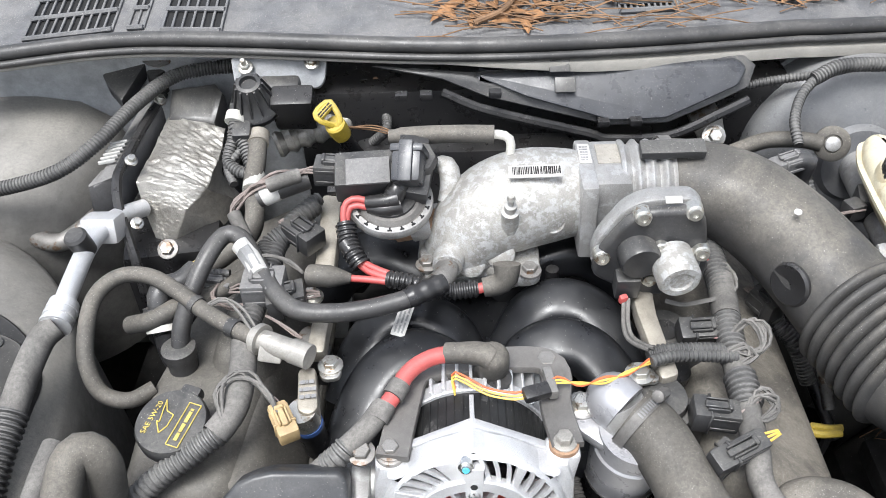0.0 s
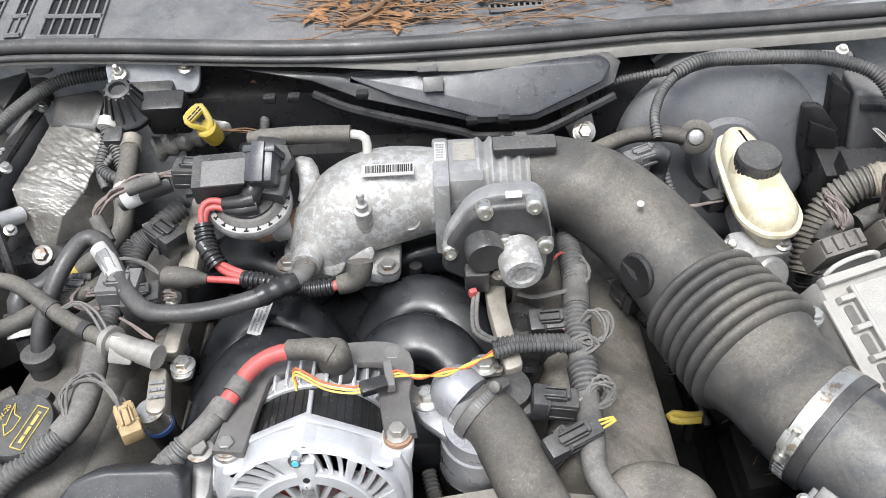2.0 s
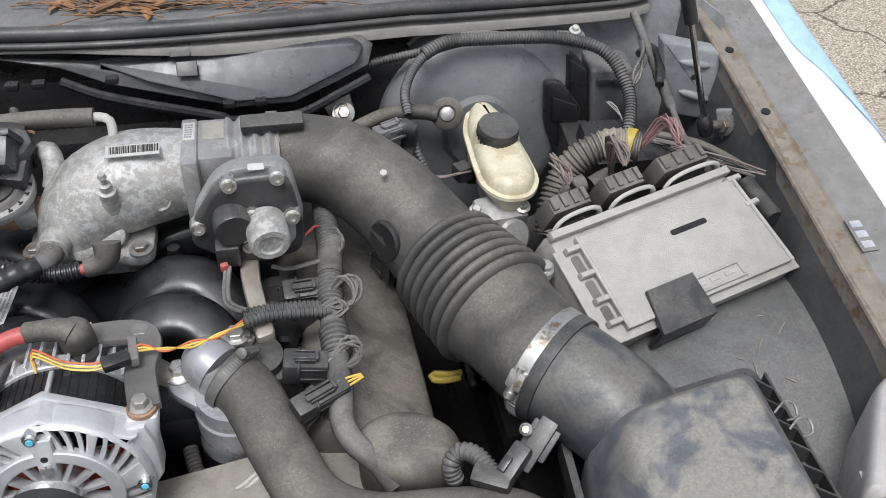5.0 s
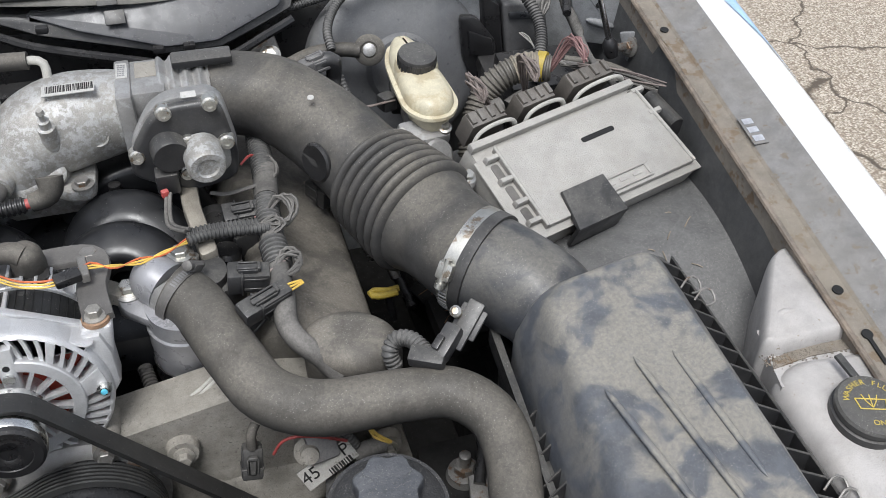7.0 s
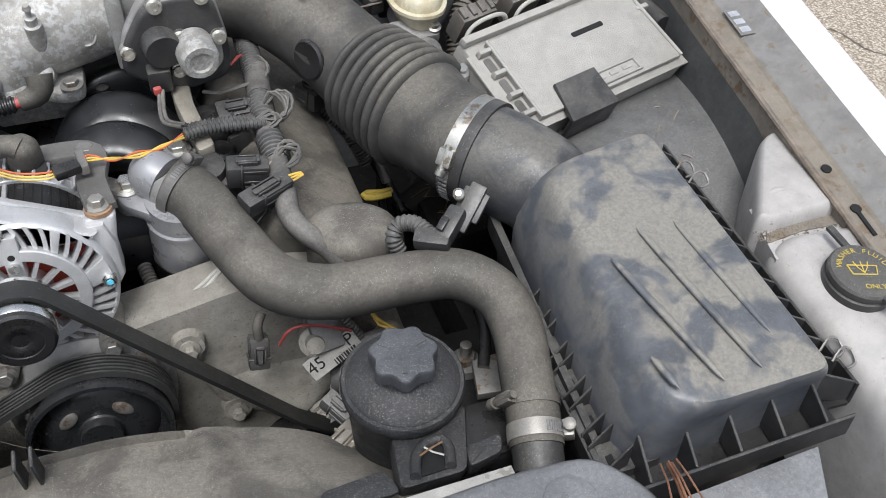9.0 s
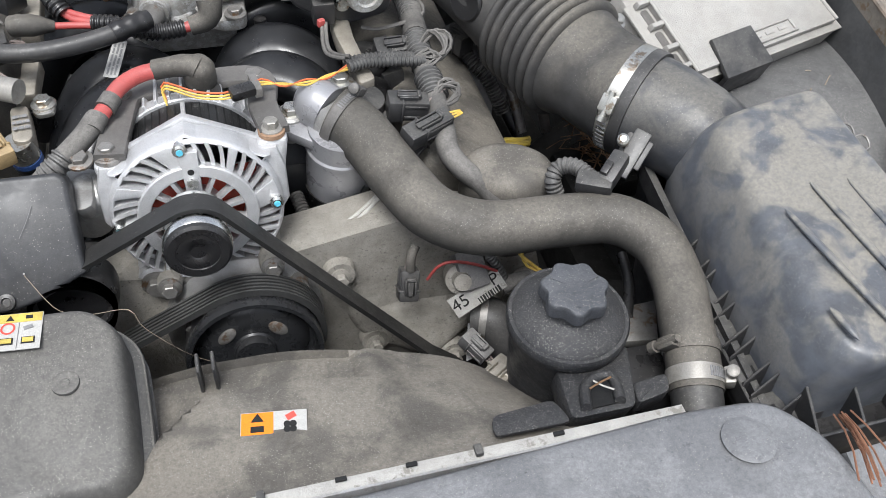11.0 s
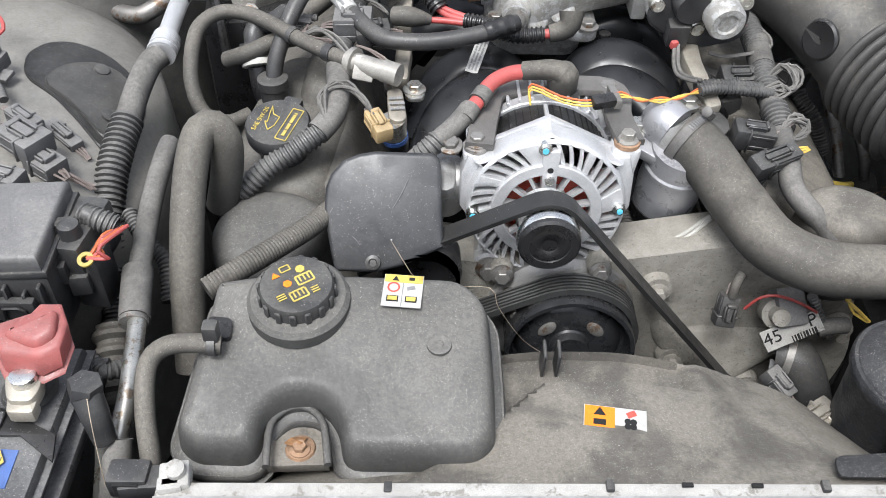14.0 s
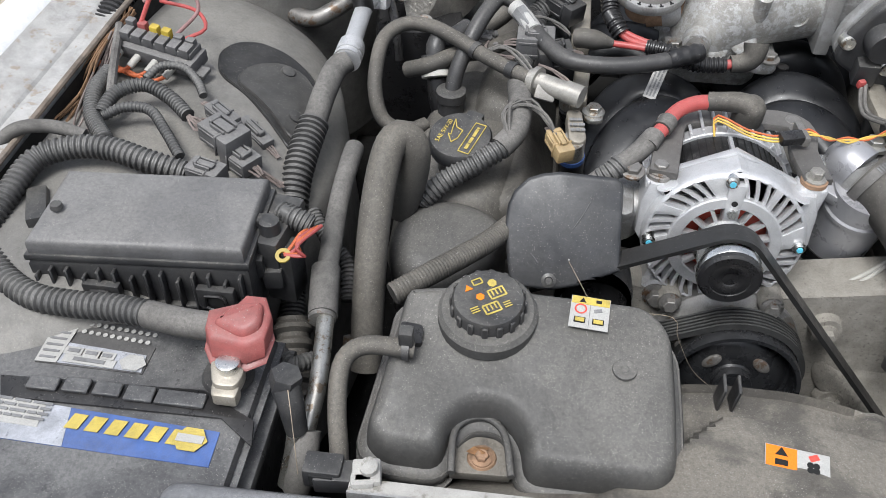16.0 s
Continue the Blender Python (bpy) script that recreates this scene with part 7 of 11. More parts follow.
tb_m = axes((V((-0.151, 0.863, 0.906))), (0.05, -0.45, 0.9), (0.6, 0.75, 0.35))
bars(dip, tb_m, 0.022, 0.007, 2, PRINT_RECESS_BLACK, 6, "embossed_marks")
single("heater_pipe_wrap", G().tube([(-0.225, 0.909, 0.830), (-0.198, 0.920, 0.835), (-0.157, 0.935, 0.840), (-0.132, 0.960, 0.840)], lambda t: 0.015 + 0.002 * math.sin(t * 40), seg=18, step=0.004), FOIL, "heater pipe wrapped in silver foil", "pipe")
wires([(-0.180, 0.905, 0.872), (-0.138, 0.889, 0.870), (-0.098, 0.885, 0.866), (-0.059, 0.880, 0.850)], 4, 0.004, NEEDLE, None, 0.0009, 9, "long dry needles lying across the pipes")
loom([(-0.157, 0.994, 0.850), (-0.119, 0.987, 0.852), (-0.094, 0.954, 0.850), (-0.089, 0.915, 0.845), (-0.109, 0.924, 0.820)], 0.008)
ground_st = thing("ground_stud_bracket", "grey metal bracket with rusty ground stud", "bracket", (-0.099, 1.003, 0.850))
part("tab", slab(round3([(-0.119, 0.993, 0.865), (-0.087, 0.990, 0.865), (-0.088, 0.968, 0.855), (-0.110, 0.974, 0.855)], 0.006, 2), (0, 0.005, -0.02), 0.002), PRIMER, ground_st)
part("stud", G().hexbolt((-0.102, 0.975, 0.868), (0, -0.4, 0.9), 0.007, 0.006, stud=0.01), RUST, ground_st)
ub = thing("bulkhead_housing", "dark ribbed housing panel with a large bolt", "housing", (-0.063, 1.062, 0.760))
part("plate", slab([(-0.081, 0.983, 0.840), (0.004, 0.969, 0.840), (-0.006, 0.939, 0.800), (-0.080, 0.958, 0.800)], (0, 0.02, -0.01), 0.004), BLACK_CLEAN, ub)
part("bolt", G().hexbolt((-0.054, 0.949, 0.835), (0, -0.7, 0.7), 0.008, 0.006, flange=1.8), STEEL_DARK, ub)
part("box", G().box((0.07, 0.05, 0.06), pose(*V((-0.021, 0.972, 0.810)), 20, 0, 0), 0.006), BLACK, ub)
part("box", G().box((0.09, 0.06, 0.05), pose(*V((0.022, 0.964, 0.800)), 15, 0, 5), 0.006), BLACK, ub)

# ---- right rear: looms, strut, boxes ----
loom([(0.369, 0.810, 0.875), (0.370, 0.838, 0.890), (0.387, 0.873, 0.902), (0.412, 0.893, 0.912), (0.452, 0.908, 0.915)], 0.0075)
loom([(0.401, 0.887, 0.912), (0.435, 0.900, 0.920), (0.491, 0.905, 0.918), (0.541, 0.908, 0.915), (0.577, 0.908, 0.912), (0.610, 0.900, 0.907), (0.634, 0.885, 0.901), (0.650, 0.865, 0.884), (0.657, 0.835, 0.859), (0.645, 0.800, 0.838), (0.631, 0.775, 0.815)], 0.0108, "grey corrugated wire loom running under the cowl edge")
loom([(0.290, 0.910, 0.880), (0.326, 0.918, 0.885), (0.354, 0.920, 0.890), (0.386, 0.912, 0.900), (0.410, 0.900, 0.910)], 0.007)
lb_ = thing("loom_bracket", "small metal loom bracket with screw", "bracket", (0.61, 0.93, 0.90))
part("plate", slab(round3([(0.580, 0.923, 0.915), (0.616, 0.916, 0.915), (0.614, 0.902, 0.912), (0.582, 0.905, 0.912)], 0.004, 2), (0, 0.003, -0.004), 0.001), STEEL_DARK, lb_)
part("screw", G().hexbolt((0.602, 0.912, 0.918), (0, -0.3, 1), 0.005, 0.005), WHITEP, lb_)
plug(V((0.342, 0.761, 0.885)), (0.9, 0.3, 0.1), (0.055, 0.022, 0.022), "grey vacuum switch connector", GREY)
single("vacuum_elbow", G().tube([(0.333, 0.761, 0.882), (0.354, 0.764, 0.888), (0.362, 0.763, 0.886), (0.363, 0.771, 0.862), (0.360, 0.767, 0.850)], 0.0095, seg=14), BLACK, "black plastic vacuum elbow", "elbow")
part_c = thing("brake_sensor", "black brake fluid level sensor with wires", "sensor", (0.470, 0.787, 0.800))
part("sensor_body", G().box((0.05, 0.03, 0.035), pose(*V((0.459, 0.778, 0.815)), 10, 0, -10), 0.005), BLACK, part_c)
part("wire_clip", G().box((0.02, 0.02, 0.02), pose(*V((0.426, 0.764, 0.820)), 0, 0, 20), 0.004), BLACK, part_c)
wires([(0.366, 0.778, 0.830), (0.392, 0.748, 0.830), (0.433, 0.756, 0.825)], 3, 0.004, PINKWIRE, part_c, 0.0012, 12)
loom([(0.370, 0.773, 0.860), (0.375, 0.761, 0.845), (0.383, 0.749, 0.830)], 0.006)
pst = thing("hood_strut", "black gas strut with polished rod for the hood", "gas strut", (0.735, 0.77, 0.89))
s0, s1 = V((0.733, 0.773, 0.848)), V((0.685, 0.800, 1.013))
part("rod", G().tube([s0, s0.lerp(s1, 0.5), s0.lerp(s1, 0.85)], 0.0038, seg=12), CHROME_ROD, pst, "polished steel rod")
part("cylinder", G().tube([s0.lerp(s1, 0.78), s0.lerp(s1, 0.9), s1 + (s1 - s0) * 1.0], 0.0085, seg=16), BLACK_CLEAN, pst)
part("ball_socket", G().lathe([(0.008, -0.012), (0.010, -0.004), (0.010, 0.008), (0.006, 0.014)], axes(s0, s1 - s0), 16), BLACK_CLEAN, pst)
part("ball_stud", G().tube([s0, s0 + V((0.018, 0.006, -0.004)), s0 + V((0.036, 0.013, -0.009))], 0.006, seg=12), STEEL_DARK, pst)
part("mount", slab(round3([(0.750, 0.786, 0.861), (0.787, 0.790, 0.856), (0.801, 0.790, 0.812), (0.769, 0.788, 0.814)], 0.006, 3), (0.002, 0.006, 0), 0.002), BAYPAINT, pst, "grey painted steel mounting plate")
part("hex_nut", G().hexbolt(s0 + V((0.034, 0.011, -0.008)), (-0.9, -0.4, 0.15), 0.009, 0.008), STEEL_DARK, pst)
part("washer", G().lathe([(0.014, -0.002), (0.014, 0.001), (0.008, 0.0015)], axes(s0 + V((0.037, 0.0125, -0.009)), (-0.9, -0.4, 0.15)), 20), STEEL_DARK, pst)
hp_ = single("hinge_pillar", slab(round3([(0.701, 0.862, 0.920), (0.778, 0.850, 0.904), (0.806, 0.848, 0.801), (0.727, 0.862, 0.815)], 0.008, 3), (0.004, 0.03, 0), 0.004), BAYPAINT, "grey-blue painted hinge pillar panel with pressed ribs", "panel", kind="structure")
for a, b in (((0.727, 0.858, 0.893), (0.768, 0.852, 0.886)), ((0.735, 0.858, 0.850), (0.778, 0.851, 0.836))):
    part("pressed_rib", G().tube([a, [(p + q) / 2 for p, q in zip(a, b)], b], lambda t: 0.001 + 0.0045 * math.sin(math.pi * t) ** 0.3, seg=10), BAYPAINT, hp_)
part("hole", G().lathe([(0.0042, 0.0), (0.001, 0.0008)], axes((0.750, 0.8538, 0.871), (-0.1, -1, 0)), 14), PRINT_RECESS_BLACK, hp_)
single("inner_panel_edge", slab([(0.540, 0.925, 0.910), (0.603, 0.922, 0.899), (0.604, 0.922, 0.808), (0.552, 0.925, 0.836)], (0, 0.012, 0), 0.003), BAYPAINT, "grey painted folded panel beside the brake booster", "panel", kind="structure")
single("corner_wall", slab([(0.50, 1.02, 0.93), (0.79, 1.0, 0.93), (0.80, 0.90, 0.93), (0.82, 0.90, 0.45), (0.50, 1.02, 0.45)], (0, 0.02, 0), 0), BAYPAINT, "grey painted inner corner of the bay", "wall", kind="structure")
single("apron_right", sheet(lambda u, v: V((0.735 + 0.055 * (-0.3 + 1.3 * u) - 0.03 * v, -0.3 + 1.3 * u, 0.752 + 0.17 * (-0.3 + 1.3 * u) - 0.28 * v)), 20, 4), LINER, "black dusty inner apron", "apron", kind="structure")
# left apron: its darkness is shade put into the colour
single("apron_left", sheet(lambda u, v: V((-0.712 + 0.06 * (-0.3 + 1.4 * u) - 0.0 * v, -0.3 + 1.4 * u, 0.795 + 0.06 * (-0.3 + 1.4 * u) - 0.35 * v)), 20, 4), SHADE_BLACK, "inner apron behind the wiring, coloured near-black for shade", "apron", kind="structure")
bx = thing("relay_box", "black plastic relay boxes in the corner", "relay box", (0.670, 0.963, 0.720))
part("front_box", slab(round3([(0.627, 0.900, 0.868), (0.688, 0.895, 0.865), (0.708, 0.890, 0.752), (0.641, 0.900, 0.746)], 0.008, 3), (0.006, 0.06, 0), 0.006, 3), GREY, bx, "dusty dark grey moulded box")
part("box_lip", slab(round3([(0.634, 0.8985, 0.856), (0.681, 0.8945, 0.853), (0.683, 0.8935, 0.842), (0.636, 0.898, 0.845)], 0.004, 2), (0, -0.004, 0), 0.0015), GREY_BLACK, bx)
part("side_box", slab([(0.598, 0.910, 0.882), (0.625, 0.905, 0.862), (0.640, 0.902, 0.746), (0.612, 0.910, 0.760)], (0, 0.05, 0), 0.004), BLACK_CLEAN, bx)
part("bracket", slab(round3([(0.560, 0.886, 0.862), (0.583, 0.886, 0.860), (0.613, 0.884, 0.822), (0.625, 0.878, 0.734), (0.592, 0.880, 0.736), (0.566, 0.884, 0.800)], 0.008, 3), (0, 0.012, 0), 0.003), BLACK_CLEAN, bx)
part("bracket_step", slab([(0.571, 0.880, 0.842), (0.606, 0.880, 0.826), (0.611, 0.878, 0.800), (0.574, 0.880, 0.806)], (0, 0.006, 0), 0.002), BLACK_CLEAN, bx)
for q, size in (((0.605, 0.869, 0.755), (0.04, 0.05, 0.09)), ((0.659, 0.820, 0.775), (0.12, 0.08, 0.08))):
    part("box", G().box(size, pose(*q, 12, 0, 0), 0.006), BLACK_CLEAN, bx)
bolts(bx, [(V((0.595, 0.876, 0.788)), (0, -0.9, 0.4))], STEEL_DARK)
part("arch", G().tube([(0.698, 0.843, 0.870), (0.711, 0.882, 0.885), (0.707, 0.909, 0.890), (0.690, 0.899, 0.885)], 0.006, seg=10), BLACK_CLEAN, bx)
wires([(0.640, 0.862, 0.842), (0.648, 0.845, 0.836), (0.655, 0.830, 0.822)], 3, 0.006, WHITEP, None, 0.0006, 31, "loose pale threads on a box")
wires([(0.698, 0.928, 0.900), (0.697, 0.898, 0.885), (0.671, 0.864, 0.875), (0.663, 0.851, 0.860)], 5, 0.008, TAPE, None, 0.0022, 33, "bundle of taped wires")
single("control_cable", G().tube([(0.694, 0.945, 0.922), (0.704, 0.900, 0.887), (0.713, 0.860, 0.857), (0.715, 0.830, 0.842), (0.708, 0.780, 0.836), (0.700, 0.730, 0.840), (0.693, 0.680, 0.850)], lambda t: 0.0058 if t < 0.3 else 0.0076 if t < 0.47 else 0.0042, seg=12), TAPE, "grey sleeved control cable", "cable")
single("apron_cable", G().tube([(0.678, 0.792, 0.830), (0.728, 0.757, 0.830), (0.775, 0.699, 0.815), (0.795, 0.600, 0.800), (0.799, 0.514, 0.790), (0.802, 0.431, 0.770), (0.806, 0.375, 0.750)], 0.0055, seg=10), HOSE, "grey cable along the inner fender", "cable")
single("cable_sleeve", G().tube([(0.752, 0.690, 0.818), (0.758, 0.658, 0.812), (0.760, 0.626, 0.810)], 0.0115, seg=12), BLACK, "black plastic cable sleeve", "sleeve")
wires([(0.658, 0.766, 0.840), (0.695, 0.726, 0.845), (0.742, 0.704, 0.830), (0.798, 0.695, 0.810)], 4, 0.010, TAPE, None, 0.002, 34, "loose black wires on the inner fender")
wires([(0.657, 0.714, 0.865), (0.704, 0.683, 0.860), (0.756, 0.663, 0.850)], 3, 0.006, PINKWIRE, None, 0.0011, 35, "thin loose pale wires by the fender")

# control unit harness
ph = thing("control_unit_harness", "thick corrugated harness with wires to the control unit", "wire harness", (0.565, 0.782, 0.750))
part("conduit", G().tube([(0.519, 0.702, 0.760), (0.529, 0.724, 0.790), (0.545, 0.741, 0.820), (0.570, 0.744, 0.845), (0.602, 0.742, 0.855), (0.629, 0.728, 0.856)], 0.0180, seg=20, ridge=0.0024, pitch=0.006, hollow=True), CONDUIT, ph)
part("tape_band", G().tube([(0.585, 0.742, 0.852), (0.598, 0.741, 0.856), (0.615, 0.736, 0.857)], 0.0190, seg=20, ridge=0.0016, pitch=0.006), OLDTAPE, ph, "worn tan tape band")
part("yellow_band", G().tube([(0.614, 0.738, 0.857), (0.619, 0.735, 0.857), (0.623, 0.732, 0.857)], 0.0190, seg=20), YELLOW, ph, "faded yellow tape")
for u, seed in ((0.82, 41), (0.5, 42), (0.18, 43)):
    tgt = pcm_pt(u, 1.3, 0.012)
    wires([V((0.627, 0.726, 0.856)) if u > 0.6 else V((0.594, 0.722, 0.822)) if u > 0.3 else V((0.556, 0.718, 0.805)), tgt + V((-0.005, 0.03, 0.012)), tgt + V((0.0, 0.008, 0.008)), tgt], 18, 0.007, PINK if u > 0.6 else PINKWIRE, ph, 0.0011, seed)
part("branch_tape", G().tube([(0.530, 0.702, 0.800), (0.549, 0.720, 0.812), (0.563, 0.725, 0.815)], 0.012, seg=14), TAPE, ph)
part("branch_tape", G().tube([(0.573, 0.722, 0.812), (0.588, 0.726, 0.818), (0.599, 0.724, 0.824)], 0.011, seg=14), TAPE, ph)
loom([(0.525, 0.748, 0.780), (0.532, 0.730, 0.760), (0.529, 0.715, 0.730)], 0.013)

# washer tank
wt = thing("washer_fluid_tank", "cloudy white plastic washer fluid tank with black cap", "washer tank", (0.68, 0.15, 0.55))
part("upper_lobe", pillow(round3([(0.686, 0.285, 0.786), (0.674, 0.293, 0.787), (0.746, 0.394, 0.792), (0.768, 0.406, 0.792), (0.795, 0.390, 0.790), (0.790, 0.287, 0.784)], 0.010, 4), [(0.0, -0.13), (0.0, -0.024), (0.0004, -0.014), (0.0014, -0.007), (0.0030, -0.003), (0.0050, -0.0008), (0.0065, 0.0)]), WASHER, wt)
WB = round3([(0.668, 0.262, 0.776), (0.698, 0.277, 0.777), (0.790, 0.268, 0.776), (0.788, 0.060, 0.744), (0.710, 0.030, 0.738), (0.668, 0.030, 0.738), (0.671, 0.115, 0.752), (0.671, 0.185, 0.764)], 0.016, 4)
part("body", pillow(WB, [(0.0, -0.17), (0.0, -0.030), (0.0012, -0.018), (0.004, -0.009), (0.009, -0.003), (0.016, 0.0)]), WASHER, wt)
part("joining_wall", slab([(0.672, 0.250, 0.768), (0.790, 0.245, 0.769), (0.790, 0.320, 0.769), (0.690, 0.320, 0.768)], (0, 0, -0.06), 0), WASHER, wt)
rg = random.Random(8)
g = G()
for k in range(420):
    x = 0.672 + 0.105 * rg.random()
    y, l = 0.2795 + rg.gauss(0, 0.0042), rg.uniform(0.0003, 0.0011)
    g.lathe([(l, -0.0004), (l * 0.6, 0.0006), (0.0002, 0.0008)], axes((x, y, 0.7695), (rg.gauss(0, 0.3), rg.gauss(0, 0.3), 1)), 5)
part("grime", g, LEDGE, wt, "brown grime settled in the step")
part("grime_film", slab(round3([(0.676, 0.271, 0.7692), (0.720, 0.2755, 0.7698), (0.775, 0.272, 0.7698), (0.776, 0.285, 0.7698), (0.720, 0.287, 0.7698), (0.684, 0.283, 0.7692)], 0.004, 3), (0, 0, -0.0012), 0), LEDGE, wt)
part("mould_mark", G().tube([(0.704, 0.318, 0.7868), (0.716, 0.320, 0.7874), (0.728, 0.319, 0.7870)], lambda t: 0.0005 + 0.0028 * math.sin(math.pi * t) ** 0.5, seg=10, flat=0.5), WASHER, wt)
wm_ = axes((0.7245, 0.1995, 0.782), (0.0, -0.12, 1), (0.93, -0.30, 0)) @ Matrix.Scale(0.86, 4)
part("neck", G().lathe([(0.038, -0.03), (0.038, -0.010), (0.036, -0.009)], wm_, 36), RUBBER, wt, "dark grimy neck ring")
wcap = part("cap", G().lathe([(0.036, -0.008), (0.037, 0.0), (0.035, 0.003), (0.005, 0.0035)], wm_, 44), TANK, wt, "black cap lettered washer fluid only")
part("strap", slab([wm_ @ V((-0.010, 0.034, 0.002)), wm_ @ V((-0.022, 0.060, 0.004)), wm_ @ V((-0.014, 0.064, 0.004)), wm_ @ V((-0.002, 0.036, 0.002))], (0, 0, -0.004), 0.001), BLACK, wcap)
part("tab", slab([wm_ @ V((0.006, -0.034, 0.002)), wm_ @ V((0.022, -0.030, 0.002)), wm_ @ V((0.020, -0.044, 0.002)), wm_ @ V((0.012, -0.046, 0.002))], (0, 0, -0.004), 0.001), BLACK, wcap)
for word, r0, a0, da in (("WASHER FLUID", 0.0265, 165, -13.0),):
    for i, ch in enumerate(word):
        if ch != " ":
            a = radians(a0 + da * i)
            letters(ch, 0.0085, wm_ @ Matrix.Translation((r0 * math.cos(a), r0 * math.sin(a), 0.0040)) @ Matrix.Rotation(a - math.pi / 2, 4, 'Z'), LBL_YELLOW, wcap, "letter")
letters("ONLY", 0.0085, wm_ @ Matrix.Translation((0.004, -0.022, 0.0040)), LBL_YELLOW, wcap)
ws = [(-0.015, -0.006), (0.011, -0.006), (0.014, 0.006), (-0.018, 0.006)]
for a, b in zip(ws, ws[1:] + ws[:1]):
    part("symbol_line", G().tube([wm_ @ V((*a, 0.0042)), wm_ @ V(((a[0] + b[0]) / 2, (a[1] + b[1]) / 2, 0.0042)), wm_ @ V((*b, 0.0042))], 0.0006, seg=5), LBL_YELLOW, wcap)
for a0 in (60, 90, 120):
    part("symbol_line", G().tube([wm_ @ V((-0.002, -0.004, 0.0042)), wm_ @ V((-0.002 + 0.010 * math.cos(radians(a0)), 0.003, 0.0042)), wm_ @ V((-0.002 + 0.016 * math.cos(radians(a0)), 0.011, 0.0042))], 0.0005, seg=5), LBL_YELLOW, wcap)
wt.location += V((-0.0135, -0.0115, 0.017))


# ---- engine top: valves, hoses, fuel rails, wiring ----
egr = thing("exhaust_gas_valve", "vacuum valve with pale crimped disc and rusty body", "valve", (-0.083, 0.782, 0.800))
em = axes(V((-0.072, 0.720, 0.884)), (0.05, -0.30, 0.95))
part("diaphragm", G().lathe([(0.040, -0.010), (0.043, -0.006), (0.043, 0.0), (0.038, 0.002), (0.034, 0.000), (0.030, 0.004), (0.010, 0.005)], em, 44), DKSTEEL, egr, "dark metal diaphragm")
part("crimp_ring", G().lathe([(0.036, 0.0), (0.037, 0.003), (0.0425, 0.0025), (0.0435, 0.0), (0.0435, -0.008), (0.042, -0.010)], em, 52, False, False), ALU_DULL, egr, "pale crimped metal ring")
for k in range(20):
    part("slot", G().box((0.0035, 0.0018, 0.0012), em @ Matrix.Rotation(2 * math.pi * k / 20, 4, 'Z') @ Matrix.Translation((0.0385, 0, 0.0028)), 0), PRINT_RECESS_BLACK, egr)
    part("slot", G().box((0.0018, 0.0045, 0.0012), em @ Matrix.Rotation(2 * math.pi * k / 20, 4, 'Z') @ Matrix.Translation((0.0402, 0, 0.0026)), 0), PRINT_RECESS_BLACK, egr)
part("rusty_neck", G().lathe([(0.020, -0.045), (0.022, -0.01)], em, 22), RUST, egr, "rusty valve neck")
part("outlet", G().tube([(-0.068, 0.728, 0.842), (-0.049, 0.725, 0.846), (-0.022, 0.726, 0.850)], lambda t: 0.0165 - 0.003 * t, seg=18), RUST, egr)
part("outlet_nut", G().tube([(-0.053, 0.724, 0.846), (-0.045, 0.724, 0.848), (-0.034, 0.725, 0.849)], 0.0175, seg=12), ALU_DULL, egr)
part("cap_fitting", G().lathe([(0.028, -0.004), (0.026, 0.007), (0.020, 0.009), (0.006, 0.010)], em, 30), BLACK, egr)
sn = thing("pressure_sensor", "black sensor module with square lid and plugs", "sensor", (-0.111, 0.778, 0.860))
part("module", G().box((0.062, 0.045, 0.028), pose(*V((-0.096, 0.733, 0.905)), 14, 0, 4), 0.004), BLACK, sn)
part("lid", G().box((0.044, 0.034, 0.003), pose(*V((-0.092, 0.718, 0.921)), 14, 0, 4), 0.0015), GREY, sn)
part("bar", G().box((0.085, 0.008, 0.006), pose(*V((-0.092, 0.720, 0.898)), 14, 0, 2), 0.001), BLACK_CLEAN, sn)
plug(V((-0.132, 0.744, 0.905)), (-1, 0.05, 0.05), (0.055, 0.034, 0.030), "large black sensor connector with pale wires")
sol = thing("vacuum_regulator", "black electronic vacuum regulator with elbow plug", "regulator", (-0.059, 0.771, 0.870))
rm_ = axes(V((-0.047, 0.740, 0.918)), (0.15, -0.30, 0.94))
part("canister", G().lathe([(0.020, -0.035), (0.021, -0.004), (0.0245, -0.002), (0.0245, 0.003), (0.021, 0.008), (0.006, 0.010)], rm_, 8), BLACK, sol)
hm_ = axes(V((-0.051, 0.719, 0.926)), (-0.15, -0.62, 0.77), (1, -0.1, 0))
part("connector_head", G().box((0.030, 0.040, 0.030), hm_, 0.006), GREY_BLACK, sol)
part("head_ridge", G().box((0.014, 0.042, 0.006), hm_ @ Matrix.Translation((0, 0, 0.016)), 0.002), GREY_BLACK, sol)
part("head_collar", G().box((0.034, 0.008, 0.034), hm_ @ Matrix.Translation((0, 0.014, 0)), 0.003), GREY_BLACK, sol)
for k in range(10):
    part("rib", G().box((0.004, 0.004, 0.030), rm_ @ Matrix.Rotation(2 * math.pi * k / 10, 4, 'Z') @ Matrix.Translation((0.0215, 0, -0.018)), 0.001, 1), BLACK, sol)
part("latch_tab", G().box((0.030, 0.010, 0.006), rm_ @ Matrix.Translation((0, 0.020, 0.006)), 0.002), BLACK_CLEAN, sol)
part("connector_body", G().box((0.036, 0.050, 0.030), axes(V((-0.048, 0.733, 0.902)), (0.1, -0.5, 0.85), (1, -0.2, 0)), 0.005), BLACK, sol)
